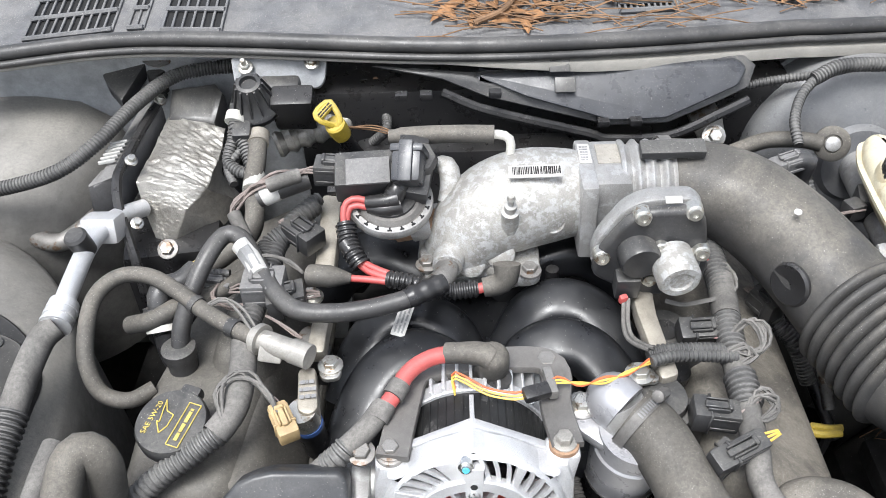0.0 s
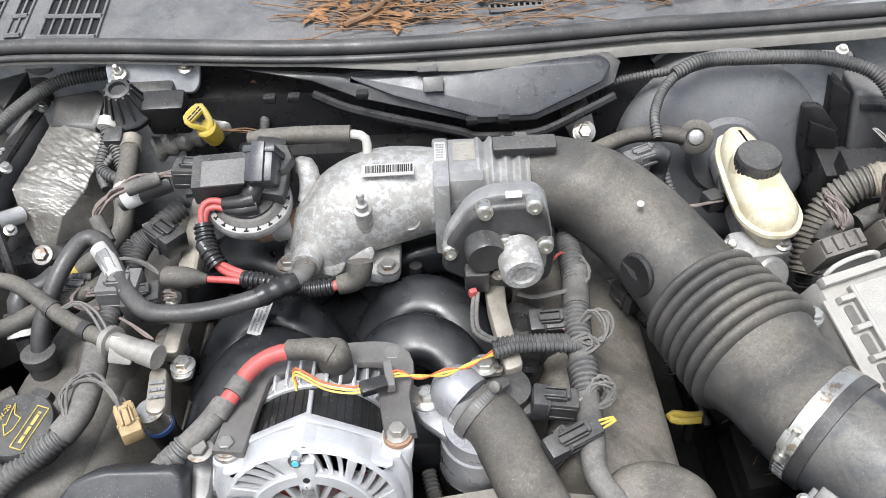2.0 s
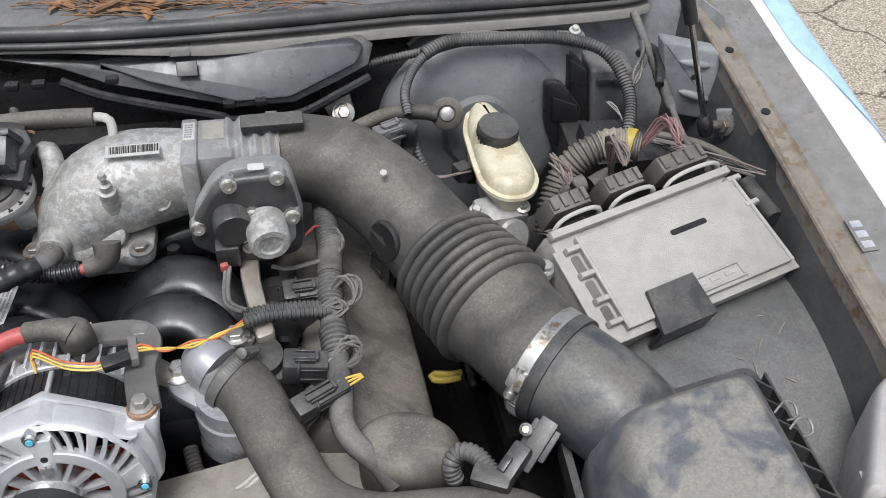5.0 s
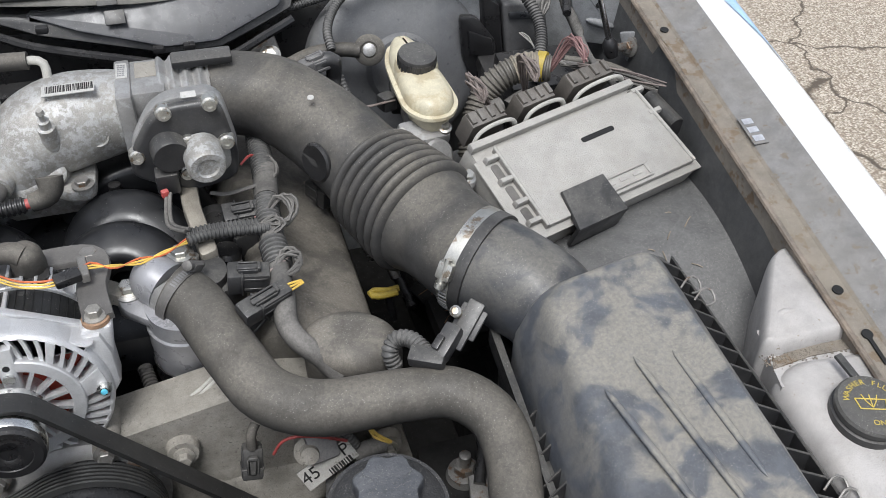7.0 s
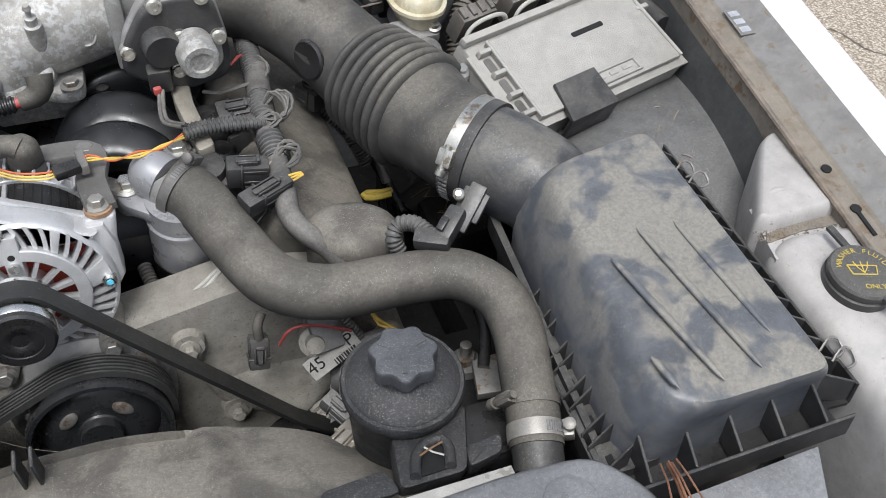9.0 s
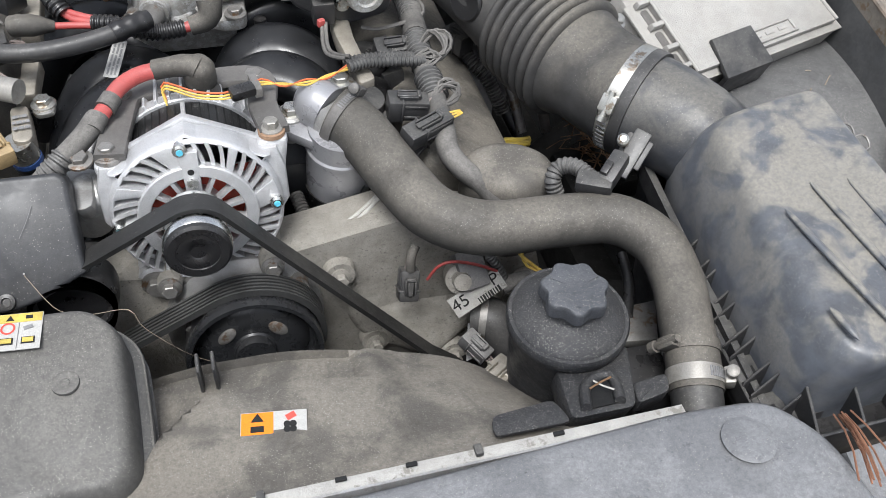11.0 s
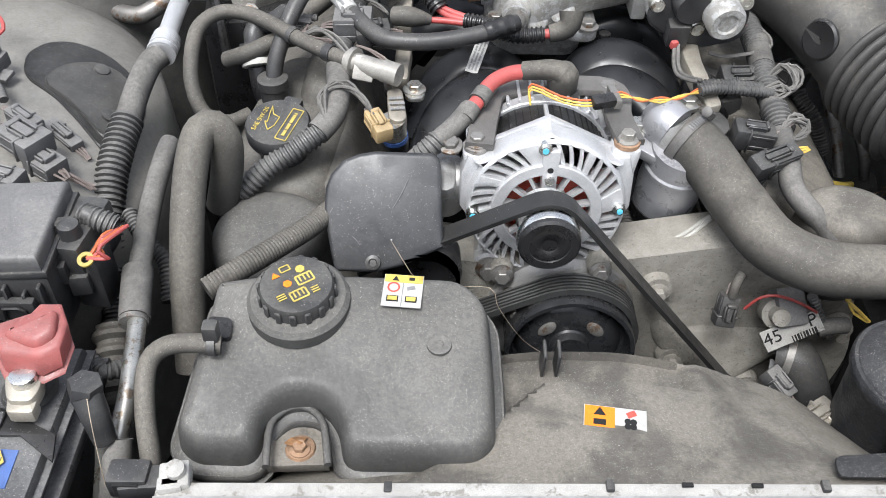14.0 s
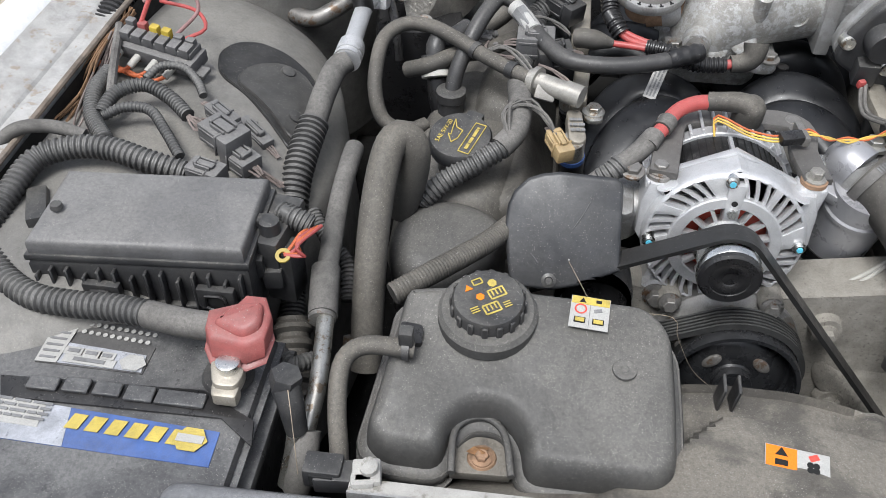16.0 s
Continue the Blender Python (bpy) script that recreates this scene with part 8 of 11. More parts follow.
part("elbow_boot", G().tube([(-0.051, 0.726, 0.900), (-0.060, 0.716, 0.906), (-0.065, 0.709, 0.902), (-0.068, 0.707, 0.895)], 0.0105, seg=14), BLACK_CLEAN, sol)
part("elbow_boot", G().tube([(-0.063, 0.704, 0.897), (-0.077, 0.702, 0.895), (-0.095, 0.704, 0.893)], lambda t: 0.0095 - 0.003 * t, seg=12), BLACK_CLEAN, sol)
part("elbow_boot", G().tube([(-0.061, 0.702, 0.890), (-0.078, 0.698, 0.888), (-0.093, 0.703, 0.887)], lambda t: 0.0085 - 0.003 * t, seg=12), BLACK_CLEAN, sol)
rh = thing("red_vacuum_lines", "pair of red vacuum lines in a corrugated sleeve", "vacuum line", (-0.120, 0.718, 0.830))
part("red_line", G().tube([(-0.091, 0.705, 0.893), (-0.106, 0.707, 0.896), (-0.116, 0.703, 0.892), (-0.118, 0.695, 0.882), (-0.117, 0.690, 0.875)], 0.0036, seg=10), RED, rh)
part("red_line", G().tube([(-0.091, 0.703, 0.887), (-0.107, 0.704, 0.890), (-0.113, 0.700, 0.887), (-0.115, 0.695, 0.878), (-0.114, 0.692, 0.872)], 0.0036, seg=10), RED, rh)
part("sleeve", G().tube([(-0.117, 0.694, 0.876), (-0.114, 0.680, 0.865), (-0.107, 0.664, 0.858), (-0.100, 0.655, 0.852)], 0.0105, seg=14, ridge=0.0018, pitch=0.005, hollow=True), BLACK_CLEAN, rh, "corrugated black sleeve")
part("red_line", G().tube([(-0.102, 0.657, 0.853), (-0.092, 0.648, 0.850), (-0.077, 0.640, 0.850), (-0.065, 0.636, 0.850)], 0.0038, seg=10), RED, rh)
part("red_line", G().tube([(-0.098, 0.656, 0.855), (-0.086, 0.649, 0.853), (-0.071, 0.641, 0.852), (-0.062, 0.637, 0.852)], 0.0036, seg=10), RED, rh)
part("red_line", G().tube([(-0.114, 0.642, 0.848), (-0.094, 0.638, 0.849), (-0.068, 0.633, 0.849)], 0.0036, seg=10), RED, rh)
part("sleeve", G().tube([(-0.074, 0.637, 0.850), (-0.062, 0.634, 0.850), (-0.049, 0.631, 0.849), (-0.033, 0.632, 0.840), (-0.012, 0.633, 0.835), (0.014, 0.635, 0.836)], 0.009, seg=14, ridge=0.0016, pitch=0.005), BLACK_CLEAN, rh)
part("red_line", G().tube([(0.011, 0.634, 0.836), (0.018, 0.635, 0.837), (0.025, 0.635, 0.838)], 0.0055, seg=10), RED, rh)
part("end_boot", G().tube([(0.019, 0.635, 0.837), (0.033, 0.636, 0.840), (0.041, 0.637, 0.848), (0.042, 0.643, 0.860)], lambda t: 0.0095 + 0.004 * t, seg=16), HOSE, rh, "grey rubber end boot")
part("end_boot", G().tube([(-0.110, 0.641, 0.848), (-0.120, 0.641, 0.850), (-0.141, 0.642, 0.852), (-0.149, 0.645, 0.850)], lambda t: 0.005 + 0.006 * min(1, 2.2 * t), seg=14), HOSE, rh)

single("purge_hose", G().tube([(-0.072, 0.772, 0.925), (-0.057, 0.770, 0.927), (-0.027, 0.767, 0.930), (0.008, 0.763, 0.932), (0.035, 0.761, 0.932)], lambda t: 0.0095 if t > 0.06 else 0.008, seg=16), HOSE, "thick grey rubber hose behind the intake", "hose")
tb = thing("purge_elbow", "pale plastic elbow fitting on the intake", "fitting", (0.048, 0.763, 0.90))
part("elbow", G().tube([(0.033, 0.761, 0.932), (0.044, 0.759, 0.932), (0.051, 0.755, 0.928), (0.051, 0.750, 0.915), (0.050, 0.749, 0.905)], 0.0048, seg=14), WHITEP, tb)
part("socket", G().lathe([(0.013, -0.022), (0.012, 0.0), (0.009, 0.002)], axes((0.050, 0.744, 0.912), (0, 0, 1)), 18), ALU_DULL, tb)
single("intake_stub_pipe", G().tube([(-0.028, 0.762, 0.895), (-0.018, 0.753, 0.902), (-0.012, 0.745, 0.900), (-0.011, 0.736, 0.885), (-0.014, 0.729, 0.872)], lambda t: 0.007 + 0.004 * min(1, 3 * t), seg=16), ALU_OX, "pale corroded stub pipe", "pipe")

pcv = thing("crankcase_hose", "long black crankcase ventilation hose with white tape", "hose", (-0.162, 0.640, 0.800))
PV = [(-0.283, 0.606, 0.790), (-0.278, 0.620, 0.815), (-0.264, 0.645, 0.845), (-0.251, 0.670, 0.862), (-0.238, 0.690, 0.868), (-0.221, 0.685, 0.866), (-0.202, 0.655, 0.858), (-0.180, 0.618, 0.853), (-0.156, 0.595, 0.851), (-0.120, 0.590, 0.851), (-0.083, 0.594, 0.853), (-0.052, 0.602, 0.856), (-0.031, 0.613, 0.858)]
part("hose_body", G().tube(PV, 0.0092, seg=16), RUBBER, pcv)
part("hose_end", G().tube([(-0.054, 0.601, 0.856), (-0.036, 0.610, 0.858), (-0.019, 0.621, 0.857)], 0.0108, seg=16, ridge=0.0012, pitch=0.012), BLACK_CLEAN, pcv)
part("white_tape", G().tube([(-0.221, 0.676, 0.866), (-0.209, 0.662, 0.861), (-0.196, 0.639, 0.857)], 0.0098, seg=16), LBL_WHITE, pcv, "worn white tape band with print")
part("tape_print", G().tube([(-0.215, 0.668, 0.864), (-0.206, 0.656, 0.860), (-0.199, 0.644, 0.858)], 0.0100, seg=7), LBL_GREY, pcv)
on = V((-0.283, 0.604, 0.778))
part("filler_fitting", G().lathe([(0.020, -0.035), (0.020, -0.024), (0.015, -0.022), (0.015, 0.006), (0.017, 0.008), (0.017, 0.018), (0.012, 0.020)], axes(on, (0, 0, 1)), 22), BLACK, pcv)

lp = thing("vapor_hose", "grey rubber vapor hose looping beside the engine", "hose", (-0.411, 0.632, 0.700))
LP = [(-0.308, 0.579, 0.765), (-0.329, 0.564, 0.765), (-0.354, 0.566, 0.775), (-0.365, 0.580, 0.800), (-0.367, 0.604, 0.822), (-0.363, 0.635, 0.838), (-0.344, 0.656, 0.845), (-0.313, 0.656, 0.845), (-0.279, 0.634, 0.843), (-0.248, 0.607, 0.842), (-0.217, 0.585, 0.840), (-0.193, 0.571, 0.838)]
part("hose_body", G().tube(LP, lambda t: 0.0082, seg=16), HOSE, lp)
part("clip_ring", G().tube([(-0.260, 0.617, 0.843), (-0.255, 0.613, 0.842)], 0.0096, seg=14, straight=True), BLACK, lp)
part("clip_ring", G().tube([(-0.220, 0.587, 0.840), (-0.212, 0.582, 0.840)], 0.0095, seg=14, straight=True), BLACK, lp)
qc = thing("fuel_quick_coupling", "pale metal and white plastic fuel coupling", "coupling", (-0.177, 0.579, 0.820))
part("pipe", G().tube([(-0.197, 0.575, 0.838), (-0.171, 0.563, 0.837), (-0.143, 0.550, 0.836)], 0.0105, seg=18), FITTING, qc)
part("end_cap", G().tube([(-0.158, 0.557, 0.837), (-0.141, 0.549, 0.836)], 0.0118, seg=18, straight=True), FITTING, qc)
part("white_clip", G().box((0.022, 0.026, 0.008), axes(V((-0.178, 0.561, 0.836)), (0.1, -0.75, 0.6), (0.9, -0.25, 0)), 0.003), FITTING, qc, "white plastic safety clip")
part("ring", G().tube([(-0.192, 0.573, 0.838), (-0.187, 0.570, 0.838)], 0.0150, seg=18, straight=True), FITTING, qc)

ft = thing("filler_tower", "dusty tan-grey filler tower of the valve cover", "filler tower", (-0.26, 0.57, 0.66))
part("tower", pillow(round3([(-0.308, 0.455, 0.764), (-0.215, 0.455, 0.768), (-0.200, 0.56, 0.770), (-0.196, 0.69, 0.772), (-0.285, 0.70, 0.772), (-0.312, 0.58, 0.768)], 0.03, 5), [(-0.030, -0.11), (-0.014, -0.035), (-0.004, -0.016), (0.003, -0.005), (0.012, 0.0)]), COVER, ft)
part("shoulder", pillow(round3([(-0.250, 0.60, 0.790), (-0.205, 0.59, 0.790), (-0.200, 0.69, 0.792), (-0.245, 0.70, 0.792)], 0.02, 4), [(-0.012, -0.03), (-0.003, -0.012), (0.002, -0.004), (0.008, 0.0)]), COVER, ft)
oc = thing("oil_filler_cap", "black oil filler cap with yellow print on the valve cover", "oil cap", (-0.258, 0.50, 0.78))
om = axes((-0.261, 0.498, 0.812), (-0.02, -0.18, 1), (0.34, 0.93, 0.17)) @ Matrix.Scale(0.97, 4)
part("neck", G().lathe([(0.027, -0.08), (0.024, -0.02), (0.027, -0.016)], om, 32), BLACK, oc)
part("cap", G().lathe([(0.0325, -0.018), (0.034, -0.014), (0.034, -0.002), (0.032, 0.0015), (0.005, 0.002)], om, 44), BLACK, oc)
part("grip", G().box((0.016, 0.020, 0.014), om @ Matrix.Translation((0.033, 0.0, -0.007)), 0.004), BLACK, oc)
letters("SAE 5W-20", 0.0072, om @ Matrix.Translation((-0.002, 0.018, 0.0026)), LBL_YELLOW, oc)
wn_ = om @ Matrix.Translation((0.0, -0.014, 0.0026))
for x0, y0, x1, y1 in ((-0.022, 0.006, 0.022, 0.006), (-0.022, -0.006, 0.022, -0.006), (-0.022, -0.006, -0.022, 0.006), (0.022, -0.006, 0.022, 0.006)):
    part("print_frame", G().tube([wn_ @ V((x0, y0, 0)), wn_ @ V(((x0 + x1) / 2, (y0 + y1) / 2, 0)), wn_ @ V((x1, y1, 0))], 0.0006, seg=5), LBL_YELLOW, oc)
bars(oc, wn_, 0.034, 0.007, 1, LBL_YELLOW, 11, "brand_bar")
can = [(-0.014, 0.0), (-0.006, -0.004), (0.006, -0.004), (0.008, 0.004), (0.018, 0.010), (0.008, 0.008), (-0.004, 0.005), (-0.004, 0.008)]
for a, b in zip(can, can[1:] + can[:1]):
    q = om @ Matrix.Translation((0.0, 0.004, 0.0026))
    part("oil_can_symbol", G().tube([q @ V((*a, 0)), q @ V(((a[0] + b[0]) / 2, (a[1] + b[1]) / 2, 0)), q @ V((*b, 0))], 0.0006, seg=5), LBL_YELLOW, oc)

pe = thing("breather_valve", "dark breather elbow with white collar", "breather valve", (-0.325, 0.675, 0.740))
part("elbow", G().tube([(-0.272, 0.676, 0.835), (-0.285, 0.660, 0.832), (-0.301, 0.656, 0.830), (-0.306, 0.647, 0.826), (-0.305, 0.640, 0.815)], 0.0115, seg=16), BLACK, pe)
part("body", G().tube([(-0.306, 0.642, 0.817), (-0.303, 0.631, 0.800)], 0.0165, seg=20, straight=True), BLACK, pe)
part("white_collar", G().tube([(-0.303, 0.632, 0.801), (-0.302, 0.628, 0.796)], 0.0180, seg=20, straight=True), WHITEP, pe)
part("stem", G().tube([(-0.302, 0.629, 0.795), (-0.298, 0.620, 0.770), (-0.290, 0.620, 0.740), (-0.280, 0.617, 0.720)], 0.0125, seg=16), BLACK_CLEAN, pe)
single("breather_pipe", G().tube([(-0.337, 0.633, 0.800), (-0.309, 0.624, 0.815), (-0.282, 0.640, 0.820), (-0.255, 0.652, 0.820), (-0.218, 0.686, 0.820)], 0.0095, seg=14), HOSE, "grey breather pipe across the valve cover", "pipe")

# fuel rails
def rail(name_label, quads, z, side):
    t = thing("fuel_rail", name_label, "fuel rail", quads[0][0])
    for q in quads:
        part("rail_section", slab(round3(q, 0.005, 2), (0, 0.004, -0.020), 0.003), RAILMET, t)
    return t
left_rail = rail("tan dusty steel fuel rail with injectors", [[(-0.154, 0.790, 0.842), (-0.132, 0.786, 0.842), (-0.132, 0.670, 0.826), (-0.153, 0.673, 0.826)],
                 [(-0.148, 0.633, 0.822), (-0.130, 0.632, 0.822), (-0.133, 0.590, 0.818), (-0.133, 0.573, 0.816), (-0.152, 0.576, 0.816), (-0.149, 0.598, 0.818)],
                 [(-0.155, 0.553, 0.818), (-0.139, 0.555, 0.818), (-0.132, 0.510, 0.812), (-0.139, 0.503, 0.811), (-0.151, 0.507, 0.812)]], 0.82, -1)
part("mount_tab", slab(round3([(-0.137, 0.552, 0.812), (-0.129, 0.569, 0.812), (-0.115, 0.562, 0.812), (-0.116, 0.545, 0.812), (-0.131, 0.543, 0.812)], 0.006, 3), (0, 0, -0.005), 0.001), STEEL, left_rail)
bolts(left_rail, [(V((-0.126, 0.560, 0.812)), (0, 0, 1)), (V((-0.150, 0.635, 0.830)), (0, 0, 1))], STEEL, r=0.008)
hm = axes(V((-0.143, 0.528, 0.817)), (0, -0.10, 1), (1, 0.1, 0))
bars(left_rail, hm, 0.016, 0.024, 3, LBL_GREY, 15, "hand_written_marks")
for q, w in (((-0.146, 0.514, 0.790), STEEL), ((-0.148, 0.606, 0.790), STEEL_DARK)):
    part("injector", G().lathe([(0.013, -0.05), (0.013, -0.016), (0.014, -0.014), (0.014, -0.006), (0.011, -0.004), (0.011, 0.014)], axes(q, (-0.1, -0.15, 1)), 20), BLACK_CLEAN, left_rail)
    part("injector_cup", G().lathe([(0.0135, -0.002), (0.0135, 0.018)], axes(q, (-0.1, -0.15, 1)), 20), w, left_rail)
part("blue_ring", G().lathe([(0.0142, -0.008), (0.0142, -0.003)], axes((-0.146, 0.514, 0.790), (-0.1, -0.15, 1)), 20), LBL_BLUE, left_rail, "blue sealing ring")
right_rail = rail("tan dusty steel fuel rail beside the runners", [[(0.164, 0.645, 0.830), (0.184, 0.646, 0.830), (0.184, 0.607, 0.823), (0.188, 0.577, 0.818), (0.194, 0.540, 0.812), (0.176, 0.533, 0.812), (0.171, 0.570, 0.818), (0.165, 0.612, 0.823)]], 0.82, 1)
part("mount_tab", slab(round3([(0.146, 0.543, 0.812), (0.159, 0.549, 0.812), (0.175, 0.540, 0.812), (0.173, 0.532, 0.812), (0.150, 0.530, 0.812)], 0.006, 3), (0, 0, -0.005), 0.001), STEEL, right_rail)
bolts(right_rail, [(V((0.157, 0.540, 0.813)), (0, 0, 1))], STEEL, r=0.009)
for q in ((0.197, 0.616, 0.790), (0.202, 0.580, 0.775)):
    part("injector", G().lathe([(0.016, -0.06), (0.016, 0.0), (0.012, 0.004)], axes(q, (0.15, -0.1, 1)), 20), BLACK_CLEAN, right_rail)

# ignition coils and right bank harness
for q in ((0.175, 0.525, 0.800), (0.199, 0.618, 0.790)):
    c = thing("ignition_coil", "round dark ignition coil cap on the engine bank", "ignition coil", V(q) + V((0, 0, -0.07)))
    part("coil_cap", G().lathe([(0.024, -0.10), (0.025, -0.01), (0.026, -0.004), (0.024, 0.002), (0.010, 0.003)], axes(q, (0.12, -0.1, 1)), 30), BLACK, c)
    part("lobe", G().box((0.03, 0.03, 0.05), pose(*(V(q) + V((0.022, -0.008, -0.035))), 0, 0, 20), 0.008), BLACK, c)
plug(V((0.227, 0.599, 0.806)), (1, 0.05, 0.0), (0.060, 0.028, 0.026), "dusty black injector connector with pink wires", None, (0, -0.3, 1), PINK)
plug(V((0.220, 0.502, 0.800)), (1, -0.1, -0.1), (0.060, 0.030, 0.028), "dusty black coil connector with pale wires")
plug(V((0.230, 0.461, 0.802)), (0.9, 0.45, 0.05), (0.078, 0.024, 0.024), "large black joined connector on the engine bank", BLACK, (0, -0.3, 1), WIREY)
plug(V((0.216, 0.463, 0.785)), (-0.7, -0.5, -0.3), (0.05, 0.026, 0.024), "black connector below the harness")
rb = thing("right_bank_harness", "dusty taped wiring harness along the engine", "wire harness", (0.249, 0.534, 0.760))
part("loom", G().tube([(0.260, 0.750, 0.815), (0.258, 0.700, 0.815), (0.256, 0.640, 0.812), (0.251, 0.592, 0.810), (0.249, 0.558, 0.806)], 0.0135, seg=16, ridge=0.002, pitch=0.0055), LOOM, rb)
part("tape", G().tube([(0.260, 0.665, 0.812), (0.256, 0.639, 0.812), (0.253, 0.611, 0.811)], 0.0138, seg=14), TAPE, rb)
part("tape", G().tube([(0.250, 0.565, 0.806), (0.248, 0.532, 0.802), (0.248, 0.501, 0.798), (0.247, 0.467, 0.792), (0.245, 0.442, 0.785), (0.253, 0.423, 0.778), (0.271, 0.408, 0.765), (0.285, 0.392, 0.750)], lambda t: 0.0125 - 0.002 * t, seg=14), TAPE, rb)
part("loom", G().tube([(0.248, 0.544, 0.806), (0.249, 0.530, 0.804), (0.249, 0.510, 0.800)], 0.0150, seg=14, ridge=0.002, pitch=0.0055), LOOM, rb)
part("branch_loom", G().tube([(0.166, 0.556, 0.822), (0.187, 0.559, 0.822), (0.214, 0.561, 0.820), (0.238, 0.564, 0.815)], 0.0078, seg=12, ridge=0.0013, pitch=0.0042), LOOM, rb)
for k, w in enumerate(([(0.250, 0.584, 0.818), (0.263, 0.588, 0.828), (0.275, 0.581, 0.828), (0.276, 0.566, 0.822), (0.265, 0.560, 0.816), (0.249, 0.564, 0.815)],
                       [(0.245, 0.501, 0.806), (0.256, 0.513, 0.815), (0.268, 0.507, 0.812), (0.265, 0.493, 0.806), (0.251, 0.492, 0.802)],
                       [(0.240, 0.558, 0.818), (0.257, 0.562, 0.822), (0.261, 0.554, 0.816), (0.250, 0.548, 0.814)],
                       [(0.264, 0.681, 0.822), (0.269, 0.665, 0.820), (0.267, 0.641, 0.818), (0.259, 0.634, 0.817)])):
    wires(w, 6, 0.0045, TAPE, rb, 0.0018, 50 + k)
wires([(0.232, 0.590, 0.808), (0.246, 0.584, 0.812), (0.257, 0.590, 0.815)], 2, 0.002, PINK, rb, 0.0014, 60)
wires([(0.234, 0.673, 0.820), (0.244, 0.680, 0.825), (0.252, 0.685, 0.822)], 2, 0.003, RED, rb, 0.0012, 61)
wires([(0.231, 0.498, 0.803), (0.245, 0.501, 0.806), (0.261, 0.513, 0.810)], 2, 0.002, PINKWIRE, rb, 0.0013, 62)
part("cable_tie", G().tube([(0.196, 0.628, 0.820), (0.213, 0.624, 0.818), (0.242, 0.628, 0.820), (0.254, 0.629, 0.822)], 0.003, seg=8, flat=0.5), TAPE, rb)
yw = thing("alternator_wires", "twisted yellow and red wires to the alternator plug", "wires", (0.070, 0.525, 0.820))
for k, ma in enumerate((WIREY, WIREY, ORANGE)):
    o = V((0, 0.0022 * k, 0.0018 * (k - 1)))
    part("wire", G().tube([V(p) + o for p in ((-0.010, 0.503, 0.835), (-0.012, 0.510, 0.848), (-0.002, 0.504, 0.850), (0.018, 0.492, 0.847), (0.042, 0.488, 0.845), (0.053, 0.492, 0.845))], 0.0010, seg=8), ma, yw)
    part("wire", G().tube([V(p) + o * (1 if i % 2 else -0.6) for i, p in enumerate(((0.064, 0.501, 0.846), (0.079, 0.506, 0.844), (0.098, 0.509, 0.838), (0.121, 0.515, 0.832), (0.142, 0.529, 0.828), (0.168, 0.543, 0.826)))], 0.0010, seg=8), ma, yw)
part("plug", G().box((0.024, 0.013, 0.010), pose(*V((0.059, 0.493, 0.846)), 10, 0, 18), 0.003), BLACK_CLEAN, yw)
part("bracket_clip", G().box((0.008, 0.03, 0.010), pose(*V((0.072, 0.507, 0.842)), 0, 0, 8), 0.002), STEEL_DARK, yw)
part("loom", G().tube([(0.166, 0.542, 0.827), (0.188, 0.551, 0.824), (0.217, 0.554, 0.820), (0.249, 0.556, 0.815)], 0.0060, seg=12, ridge=0.0011, pitch=0.0042), LOOM, yw)
ac = thing("alternator_cable", "red alternator cable with grey rubber boot and taped loom", "cable", (-0.038, 0.563, 0.800))
part("boot", G().tube([(-0.017, 0.534, 0.853), (0.002, 0.530, 0.857), (0.015, 0.527, 0.858), (0.022, 0.524, 0.855)], lambda t: 0.0095 + 0.003 * max(0, t - 0.3), seg=18), HOSE, ac, "grey rubber terminal boot")
part("boot_head", G().lathe([(0.014, -0.030), (0.0155, -0.012), (0.0150, 0.004), (0.011, 0.011), (0.004, 0.014)], axes(V((0.023, 0.528, 0.851)), (0, -0.25, 1)), 24), HOSE, ac, "grey rubber terminal boot")
part("terminal_post", G().lathe([(0.012, -0.03), (0.012, 0.0)], axes((0.028, 0.521, 0.835), (0, -0.1, 1)), 14), BLACK_CLEAN, ac)
part("red_cable", G().tube([(-0.012, 0.533, 0.853), (-0.028, 0.530, 0.853), (-0.043, 0.522, 0.851), (-0.053, 0.512, 0.848), (-0.058, 0.502, 0.845), (-0.069, 0.486, 0.840)], 0.0076, seg=14), RED, ac)
part("collar", G().tube([(-0.056, 0.506, 0.846), (-0.063, 0.494, 0.843)], 0.0096, seg=14, straight=True), TAPE, ac)
part("collar", G().tube([(-0.069, 0.489, 0.840), (-0.076, 0.476, 0.835)], 0.0098, seg=14, straight=True), TAPE, ac)
part("taped_loom", G().tube([(-0.071, 0.487, 0.839), (-0.083, 0.472, 0.832), (-0.102, 0.457, 0.822), (-0.122, 0.448, 0.808), (-0.144, 0.441, 0.790)], 0.0100, seg=14), TAPE, ac)
part("loom", G().tube([(-0.100, 0.459, 0.824), (-0.109, 0.452, 0.818), (-0.120, 0.448, 0.810)], 0.0112, seg=14, ridge=0.0016, pitch=0.005), LOOM, ac)
al = thing("alternator_support", "cast aluminium bracket beside the alternator", "bracket", (-0.113, 0.488, 0.740))
part("casting", slab(round3([(-0.115, 0.462, 0.800), (-0.100, 0.477, 0.800), (-0.074, 0.466, 0.800), (-0.072, 0.439, 0.790), (-0.092, 0.435, 0.780), (-0.116, 0.441, 0.785)], 0.01, 3), (0, 0.01, -0.05), 0.006), ALU_DULL, al)
bolts(al, [(V((-0.111, 0.439, 0.800)), (0, -0.2, 1)), (V((-0.089, 0.454, 0.820)), (0, -0.2, 1))], STEEL_DARK, r=0.008)
